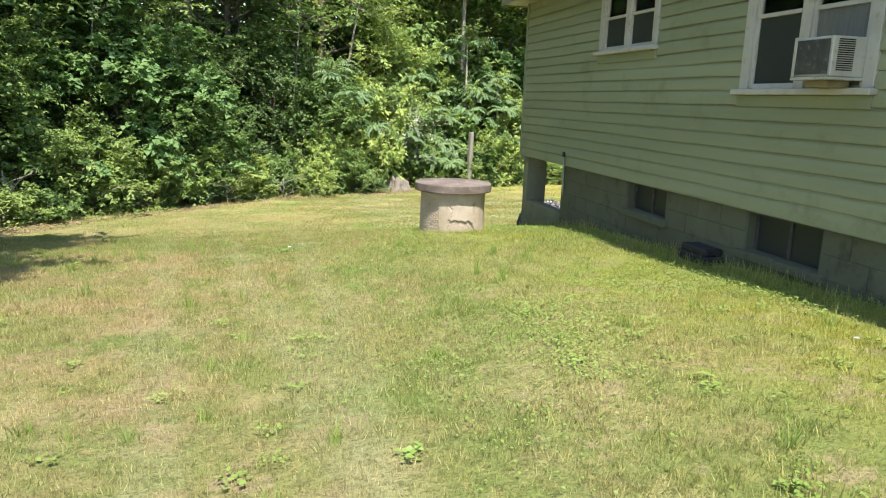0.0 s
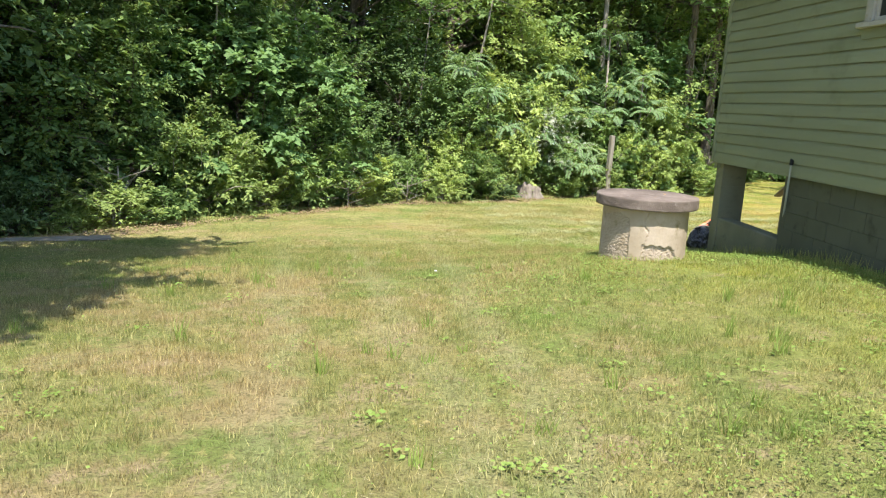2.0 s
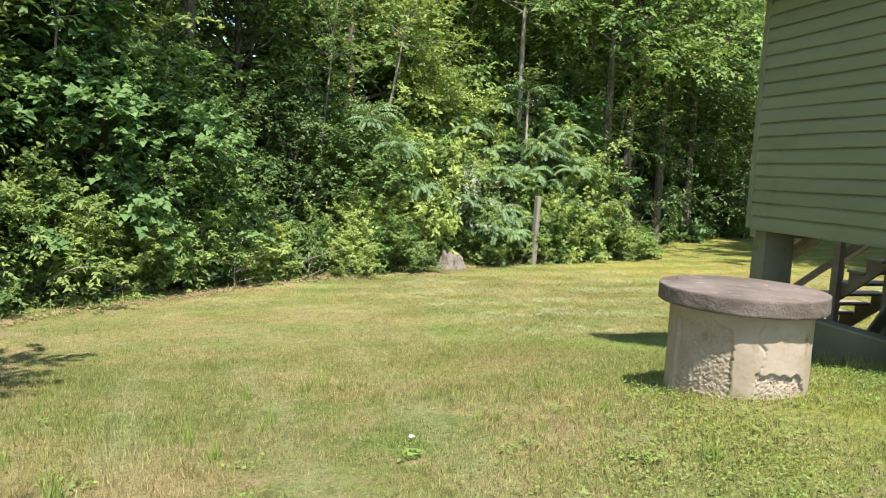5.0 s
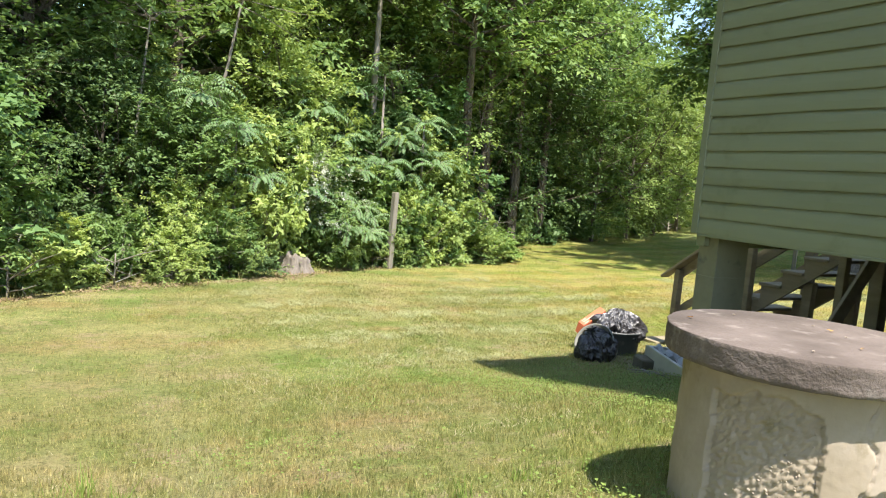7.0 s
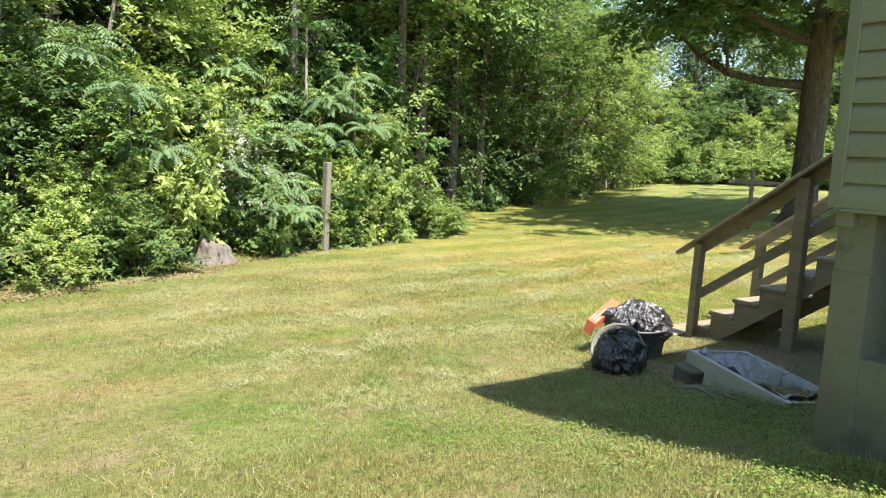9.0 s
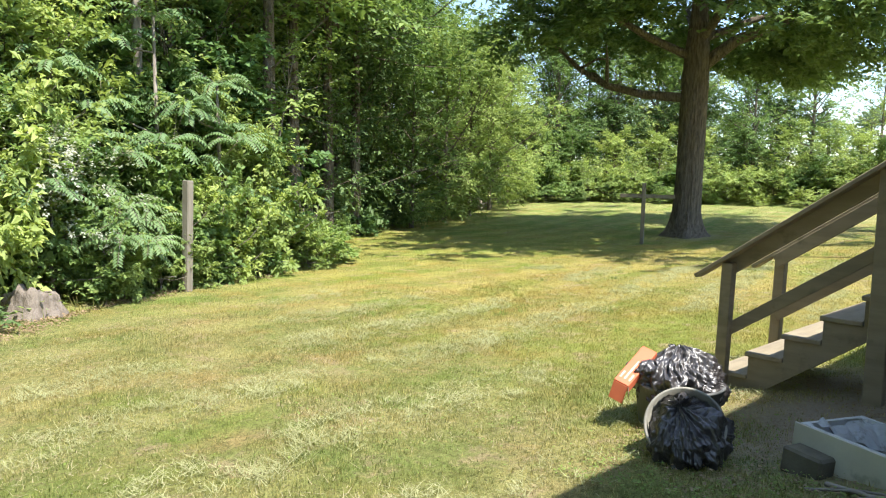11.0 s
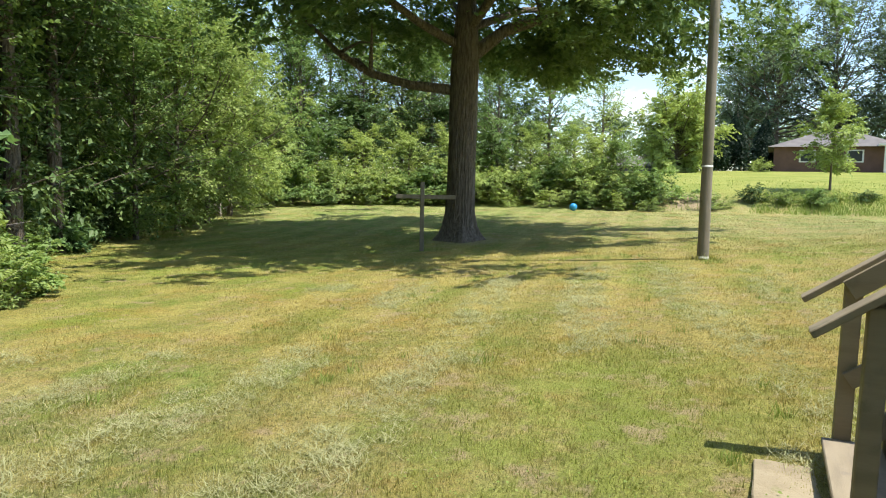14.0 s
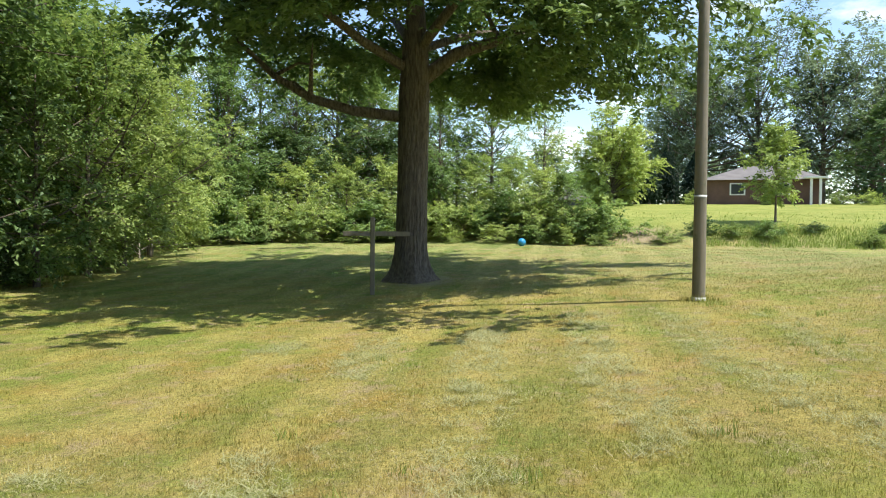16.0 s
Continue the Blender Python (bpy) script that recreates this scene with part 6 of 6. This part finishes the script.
# low bushes on the bank
for k in range(16):
    plant(shrubs, "bushes on the bank", 43.6 + rs.uniform(-0.8, 1.4), -3.0 + k * 1.45 + rs.uniform(-0.4, 0.4), rs.uniform(0.45, 0.95), rs.uniform(0.6, 0.9), (0, 1, 4, 1)[k % 4])

# large bright trees on the left of the far lawn
for x, y, s, k in ((33.5, 41.0, 0.75, 0), (30.4, 39.6, 0.95, 0), (27.4, 38.2, 1.1, 0), (24.4, 36.9, 1.05, 0), (21.4, 35.8, 0.9, 1)):
    plant(broad, "bright trees along the far lawn", x, y, s, 1.0, k)
for x, y, s in ((-7.4, 19.0, 0.8), (-5.2, 21.2, 0.9), (3.6, 28.6, 0.95), (8.6, 30.2, 1.0)):
    plant(broad, "bright trees at the edge of the woods", x, y, s, 1.1, 0)
for x, y, s in ((-3.9, 20.3, 0.56), (-5.7, 18.3, 0.52), (-2.2, 21.6, 0.5)):
    plant(broad, "spreading young trees at the edge", x, y, s, 1.0, 1)
for x, y, s in ((13.6, 32.6, 1.5), (16.6, 34.6, 1.6), (18.8, 36.4, 1.6)):
    plant(mids, "young trees of the woods", x, y, s, 1.15, 4)

# dead branches and brush
for k, (x, y, z, s) in enumerate(((-1.3, 20.6, 0.9, 1.0), (0.2, 21.8, 0.8, 0.8), (30.0, 39.8, 0.9, 1.6), (31.5, 40.4, 0.7, 1.5), (12.2, 29.9, 1.8, 1.5), (-5.5, 16.9, 1.6, 0.9), (6.3, 25.3, 0.7, 0.7))):
    rr = random.Random(300 + k)
    br = thing("dead_branch", "bare pale dead branch among the leaves", "branch", (x, y, gz(x, y)), "dead branches")
    paths = []
    for j in range(7):
        a = rr.uniform(0, 6.28)
        s0 = Vector((0, 0, z * rr.uniform(0.0, 0.6)))
        e = s0 + Vector((math.cos(a), math.sin(a), rr.uniform(0.1, 0.9))) * s * rr.uniform(0.6, 1.2)
        m1 = s0.lerp(e, 0.5) + Vector((rr.uniform(-1, 1), rr.uniform(-1, 1), rr.uniform(-1, 1))) * 0.12 * s
        paths.append([(tuple(s0), 0.014 * s), (tuple(m1), 0.010 * s), (tuple(e), 0.003)])
        for q in range(2):
            e2 = m1 + Vector((rr.uniform(-1, 1), rr.uniform(-1, 1), rr.uniform(-0.3, 0.8))) * 0.4 * s
            paths.append([(tuple(m1), 0.006 * s), (tuple(e2), 0.002)])
    paths.append([((0, 0, -0.05), 0.02 * s), ((0, 0, z * 0.7), 0.014 * s)])
    V, F = tubes(paths, 5)
    array_mesh("twig", V, F, m_twig, br, True)

# far trees beyond the field
def far_tree(name, label, x, y, height, z_from, reach, n_branch, leaf, twig, mt, seed, r0=0.3, n_twig=10, n_leaf=9, **kw):
    return tree(name, label, (x, y, gz(x, y) - 0.1), seed, height, z_from, reach, n_branch, n_twig, n_leaf, leaf, twig, mt, m_bark, r0, "distant trees", **kw)


far_tree("round_tree", "rounded pale green tree at the far side of the field", 79.9, 25.4, 9.4, 0.5, 5.2, 90, 0.32, 1.4, m_leaf_yellow, 401, 0.2, 20, 17, fork=0.4)
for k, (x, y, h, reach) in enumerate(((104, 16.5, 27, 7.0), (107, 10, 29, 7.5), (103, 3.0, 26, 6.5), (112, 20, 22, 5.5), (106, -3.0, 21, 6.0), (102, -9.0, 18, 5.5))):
    far_tree("far_tree", "tall airy tree behind the brick house", x, y, h, 4.5, reach * 1.15, 56, 0.42, 2.6, m_leaf_hazed, 410 + k, 0.4, 17, 16, fork=0.5, rise=(0.35, 1.4))
far_tree("far_tree", "dark dense tree at the edge of the field", 90, -0.5, 11, 0.8, 4.2, 40, 0.42, 1.5, m_leaf_deep, 421, 0.3, 12, 12)
far_tree("far_tree", "dark dense tree at the edge of the field", 87, -8.0, 12, 0.8, 4.6, 40, 0.42, 1.5, m_leaf_deep, 422, 0.3, 12, 12)
tree("sapling", "slender young tree with fresh leaves on the bank", (47.1, 13.45, gz(47.1, 13.45)), 431, 5.2, 1.3, 1.8, 40, 13, 13, 0.17, 0.65, m_leaf_yellow, m_bark, 0.06)
for k, (x, y, h) in enumerate(((95, 20.6, 8.5), (97, 17.6, 7.6), (98, 24.5, 7.5), (94, 22.6, 6.0))):
    V, F, c = crown_arrays(440 + k, 1.9, h * 0.5, h * 0.5, 260, 22, 0.34, 0.8, lean_up=0.4, droop=0.6)
    V[:, :2] *= np.clip(1.25 * (1 - V[:, 2:3] / (h * 1.02)), 0.04, 1.2)
    cf = thing("conifer", "dark pointed evergreen beyond the field", "tree", (x, y, gz(x, y)), "distant evergreens")
    array_mesh("crown", V, F, m_conifer, cf)
    V, F = tubes([[((0, 0, -0.2), 0.16), ((0, 0, h * 0.95), 0.03)]], 6)
    array_mesh("trunk", V, F, m_bark, cf, True)
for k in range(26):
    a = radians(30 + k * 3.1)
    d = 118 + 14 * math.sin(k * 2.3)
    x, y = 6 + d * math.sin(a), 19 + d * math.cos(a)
    far_tree("far_tree", "distant woodland tree on the skyline", x, y, 9.5, 0.8, 5.2, 26, 0.75, 2.2, m_leaf_hazed, 460 + k, 0.3, 8, 8)
for x, y in ((83.6, 17.6), (83.0, 10.8), (84.0, 4.0), (82.5, 2.0)):
    plant(shrubs, "foundation shrubs", x, y, 1.5, 0.7, 1)

# fallen sticks beside the tub and dry leaves on the well lid
for k, (a, b, r) in enumerate((((5.27, 14.16), (4.98, 13.72), 0.016), ((5.20, 13.98), (5.02, 13.50), 0.011), ((5.12, 14.22), (5.22, 13.70), 0.009), ((5.75, 14.55), (5.95, 14.32), 0.010), ((4.96, 14.02), (5.16, 13.86), 0.008))):
    a, b = Vector((*a, gz(*a) + 0.012)), Vector((*b, gz(*b) + 0.022))
    m = a.lerp(b, 0.5) + Vector((0.03, 0.01, 0.008))
    V, F = tubes([[(tuple(a), r), (tuple(m), r * 0.85), (tuple(b), r * 0.5)]], 6)
    tagged(array_mesh("stick", V, F, m_twig, None, True), "dry brown stick lying in the litter by the tub", "stick", "fallen sticks")
for x, y, turn, s in ((2.50, 10.12, 0.4, 0.034), (2.03, 10.42, 2.0, 0.03), (2.30, 9.86, 4.1, 0.022)):
    top = WZ + LID0 + 0.117
    V, F = leaf_arrays(np.array([[x, y, top], [x, y, top + 0.002]]), unit(np.array([[math.cos(turn), math.sin(turn), 0.12], [math.cos(turn + 1.1), math.sin(turn + 1.1), 0.2]])), unit(np.array([[0.2, 0, 1.0], [0, 0.25, 1.0]])), np.array([s, s * 0.8]), np.array([s * 0.5, s * 0.4]), 0.1)
    tagged(array_mesh("fallen_leaf", V, F, m_dry_leaf), "curled orange-yellow dry leaf on the well lid", "leaf", "leaves on the well lid")

# ---------------------------------------------------------------- weeds on the bank, ground cover
rng = np.random.default_rng(7)


def blades(n, x0, x1, y0, y1, h0, h1, w, keep, lean=0.55, clump=1, spread=0.03):
    """Grass blades, one triangle each, over a stretch of the plan; clump: how many stand together in a tuft."""
    m = n // clump
    x, y = rng.uniform(x0, x1, m), rng.uniform(y0, y1, m)
    k = keep(x, y)
    x, y = x[k], y[k]
    tall = rng.uniform(0.7, 1.3, len(x)) if clump > 1 else np.ones(len(x))
    if clump > 1:
        x, y, tall = np.repeat(x, clump), np.repeat(y, clump), np.repeat(tall, clump)
        x, y = x + rng.normal(scale=spread, size=len(x)), y + rng.normal(scale=spread, size=len(x))
    n = len(x)
    z = ground_z(x, y)
    h = rng.uniform(h0, h1, n) * tall * (0.75 + 0.5 * (0.5 + 0.5 * np.sin(x * 2.1 + np.sin(y * 1.7) * 2)))
    a = rng.random(n) * 2 * np.pi
    tilt = rng.random(n) ** 0.7 * lean if lean < 1 else lean * (0.78 + 0.22 * rng.random(n))
    ax, ay = np.cos(a), np.sin(a)
    b = rng.random(n) * 2 * np.pi
    wx, wy = np.cos(b) * w * 0.5, np.sin(b) * w * 0.5
    lift = rng.random(n) * 0.035 if clump > 1 and lean > 1 else 0.0
    P0 = np.stack([x - wx, y - wy, z - 0.006 + lift], 1)
    P1 = np.stack([x + wx, y + wy, z - 0.006 + lift], 1)
    P2 = np.stack([x + ax * h * np.sin(tilt), y + ay * h * np.sin(tilt), z + h * np.cos(tilt) + lift], 1)
    return np.stack([P0, P1, P2], 1).reshape(-1, 3), np.arange(n * 3).reshape(-1, 3)


def edge_side(x, y):
    """Positive on the lawn's side of the woods' edge."""
    best = np.full(x.shape, 1e9)
    side = np.ones(x.shape)
    for (ax, ay), (bx, by) in zip(EDGE, EDGE[1:]):
        dx, dy = bx - ax, by - ay
        t = np.clip(((x - ax) * dx + (y - ay) * dy) / (dx * dx + dy * dy), 0, 1)
        q = np.hypot(x - ax - dx * t, y - ay - dy * t)
        s = (x - ax) * dy - (y - ay) * dx
        near = q < best
        best, side = np.where(near, q, best), np.where(near, np.sign(s), side)
    return best * side


def on_lawn(x, y):
    ok = (np.hypot(x - WELL[0], y - WELL[1]) > 0.46) & ~((x > FX) & (y < NY - 0.1)) & (edge_side(x, y) > -0.4)
    soil = (np.abs(x - 6.9) < 1.3 + 0.3 * np.sin(y * 5)) & (np.abs(y - 13.7) < 1.3 + 0.3 * np.sin(x * 6)) & (rng.random(x.shape) < 0.85)
    bare = np.sin(x * 2.3 + 1.1 * np.sin(y * 1.3)) * np.sin(y * 1.9 + 0.8 * np.sin(x * 2.7)) > 0.82
    return ok & ~soil & ~(bare & (rng.random(x.shape) < 0.7))


def faded(x, y, x0, x1, y0, y1, soft=3.0):
    """Thins out softly towards the sides of a stretch."""
    near = np.minimum(np.minimum(x - x0, x1 - x), np.minimum(y - y0, y1 - y))
    return rng.random(x.shape) < smooth01(near + 1.0, -soft * 0.5, soft * 0.8)


def lawn_part(name, sets, label, mt=m_blade):
    V = np.concatenate([v for v, _ in sets])
    ob = array_mesh(name, V, np.arange(len(V)).reshape(-1, 3), mt)
    return tagged(ob, label, "grass", kind="stuff")


lawn_part("grass_near", [blades(420000, -4.6, 4.15, 1.8, 14.5, 0.018, 0.05, 0.0055, lambda x, y: on_lawn(x, y) & faded(x, y, -4.6, 5.0, 0.0, 13.6), 0.8, 14), blades(360000, 0.5, 13.0, 12.0, 22.5, 0.013, 0.036, 0.006, lambda x, y: on_lawn(x, y) & faded(x, y, 0.9, 11.0, 13.6, 21.5), 0.8, 14)], "short mown lawn grass in uneven tufts with dry straw blades")
lawn_part("grass_far", [blades(110000, -9.0, 7.0, 7.0, 25.0, 0.02, 0.045, 0.010, on_lawn), blades(110000, 4.0, 26.0, 13.0, 34.0, 0.02, 0.045, 0.012, on_lawn), blades(50000, 20.0, 41.5, 8.0, 41.0, 0.025, 0.05, 0.02, on_lawn)], "short mown grass of the farther lawn")
lawn_part("grass_edge", [blades(26000, -10.0, 32.0, 11.0, 42.0, 0.10, 0.28, 0.014, lambda x, y: np.abs(edge_side(x, y)) < 0.45),
                         blades(2600, WELL[0] - 0.75, WELL[0] + 0.75, WELL[1] - 0.75, WELL[1] + 0.75, 0.03, 0.075, 0.006, lambda x, y: np.abs(np.hypot(x - WELL[0], y - WELL[1]) - 0.50) < 0.06),
                         blades(5000, 3.75, 4.17, 2.0, 12.4, 0.05, 0.15, 0.008, lambda x, y: rng.random(x.shape) < 0.6),
                         blades(500, 19.4, 20.5, 16.9, 17.9, 0.06, 0.16, 0.014, lambda x, y: np.hypot(x - 19.93, y - 17.38) < 0.4)], "longer uncut grass along edges")
lawn_part("field_weeds", [blades(15000, 42.3, 45.6, -4.0, 24.5, 0.10, 0.30, 0.035, lambda x, y: (np.sin(y * 1.3) + np.sin(y * 0.55 + 1) + rng.random(x.shape) > -0.4) & ((np.abs(y - 20.2) > 1.6) | (rng.random(x.shape) < 0.15))), blades(1500, 46.0, 60.0, -8.0, 30.0, 0.05, 0.14, 0.06, lambda x, y: x > 44)], "tall green weeds and hay on the field bank", m_clover)

lush = lambda x, y: np.hypot((x - 8.6) / 2.1, (y - 17.0) / 1.3) < 1 + 0.3 * np.sin(x * 4) * np.sin(y * 5)
stripe = lambda x, y: np.sin((x * 0.17 - y * 0.985) * 4.3 + 1.2 * np.sin(x * 0.5)) > 0.1
lawn_part("hay_tufts", [blades(230000, 2.0, 18.0, 14.0, 24.0, 0.05, 0.12, 0.006, lambda x, y: on_lawn(x, y) & stripe(x, y) & ~lush(x, y) & (y < 21.5 + 2 * np.sin(x)) & (rng.random(x.shape) < smooth01(y, 13.5, 17.5)), 1.4, 40, 0.055)], "loose tufts of cut hay left along the mown rows", m_hay)
lawn_part("tall_tufts", [blades(2400, -3.0, 4.0, 2.0, 12.0, 0.07, 0.16, 0.007, lambda x, y: on_lawn(x, y), 0.6, 24, 0.025), blades(1500, 7.0, 21.0, 15.5, 22.0, 0.06, 0.13, 0.008, lambda x, y: on_lawn(x, y), 0.8, 30, 0.05)], "scattered taller tufts of green grass", m_clover)
lawn_part("grass_clippings", [blades(160000, 0.5, 19.0, 12.0, 25.0, 0.04, 0.10, 0.008, lambda x, y: on_lawn(x, y) & ~lush(x, y) & (rng.random(x.shape) < smooth01(y, 25.0, 21.0)) & (np.sin(x * 1.3 - y * 2.2) + np.sin(x * 3.1 + y * 1.1) + rng.normal(size=x.shape) > 0.5), lean=1.5),
                              blades(60000, -4.5, 4.1, 1.8, 13.0, 0.03, 0.06, 0.005, lambda x, y: on_lawn(x, y) & (np.sin(x * 1.3 + y * 1.2) + np.sin(x * 2.1 - y * 1.9) + rng.normal(size=x.shape) > 0.6), lean=1.5)], "dry straw clippings lying on the mown lawn", m_straw)

# broad-leaved weeds and clover in the lawn near the house
def rosettes(n, x0, x1, y0, y1, leaf, keep):
    x, y = rng.uniform(x0, x1, n), rng.uniform(y0, y1, n)
    k = keep(x, y)
    x, y = x[k], y[k]
    n = len(x)
    P = np.stack([x, y, ground_z(x, y) + rng.uniform(0.012, 0.05, n)], 1)
    a = rng.random(n) * 2 * np.pi
    D = unit(np.stack([np.cos(a), np.sin(a), rng.uniform(-0.15, 0.35, n)], 1))
    Nn = unit(np.stack([rng.normal(scale=0.3, size=n), rng.normal(scale=0.3, size=n), np.ones(n)], 1))
    L = leaf * rng.uniform(0.6, 1.3, n)
    return leaf_arrays(P, D, Nn, L, L * 0.75, 0.1)


def weedy(x, y):
    m = np.sin(x * 1.9 + np.sin(y * 1.1)) + np.sin(y * 1.5 + np.sin(x * 1.7)) + 0.9 * rng.normal(size=x.shape) + 0.35 * (x - 2)
    return on_lawn(x, y) & (m > 0.9)


sets = [rosettes(60000, -1.0, 4.1, 1.8, 12.5, 0.018, weedy), rosettes(14000, -3.5, 7.5, 3.0, 18.0, 0.02, weedy), rosettes(30000, 1.5, 4.1, 3.0, 12.5, 0.022, weedy), rosettes(50000, 1.6, 5.3, 10.0, 14.6, 0.015, weedy), rosettes(9000, 4.5, 6.4, 12.6, 15.4, 0.02, lambda x, y: np.sin(x * 4.1 + y) + np.sin(y * 3.3 - x) + rng.normal(size=x.shape) > 0.6)]
for k in range(170):
    x, y = (rs.uniform(-2.5, 4.0), rs.uniform(2.0, 11.0)) if k % 3 else (rs.uniform(1.4, 4.0), rs.uniform(2.0, 7.0))
    sets.append(rosettes(rs.randint(10, 26), x - 0.07, x + 0.07, y - 0.07, y + 0.07, rs.uniform(0.018, 0.034), on_lawn))
V = np.concatenate([v for v, _ in sets])
F, base = [], 0
for v, f in sets:
    F.append(f + base)
    base += len(v)
tagged(array_mesh("clover", V, np.concatenate(F), m_clover), "patches of clover and broad-leaved weeds in the lawn", "weeds", kind="stuff")

# low green growth along the woods, and dry leaves on bare soil
V, F = rosettes(60000, -10.0, 34.0, 10.0, 43.0, 0.10, lambda x, y: np.abs(edge_side(x, y) + 0.25) < 0.4 + 0.25 * np.sin(x * 1.7))
V[:, 2] += np.repeat(rng.random(len(V) // 4) ** 2 * 0.3, 4)
tagged(array_mesh("ground_cover", V, F, m_leaf_yellow), "low leafy ground cover along the edge of the woods", "ground cover", kind="stuff")
V, F = rosettes(11000, 4.4, 8.6, 11.9, 15.5, 0.022, lambda x, y: (np.hypot(x - 6.4, y - 13.7) + 0.3 * np.sin(x * 5) * np.sin(y * 4) < 1.9) & (rng.random(x.shape) < 0.8))
V[:, 2] -= 0.02
tagged(array_mesh("leaf_litter", V, F, m_litter), "dry brown leaves and bark on bare soil", "leaf litter", kind="stuff")
V, F = rosettes(330000, -8.0, 14.0, 11.0, 32.0, 0.042, lambda x, y: np.abs(edge_side(x, y) - 0.35) < 0.55 * (0.6 + 0.4 * np.sin(x * 2.3)) * rng.random(x.shape) ** 0.5)
V[:, 2] -= 0.01
tagged(array_mesh("dry_leaves", V, F, m_litter), "dry brown leaves along the lawn's edge", "leaf litter", kind="stuff")
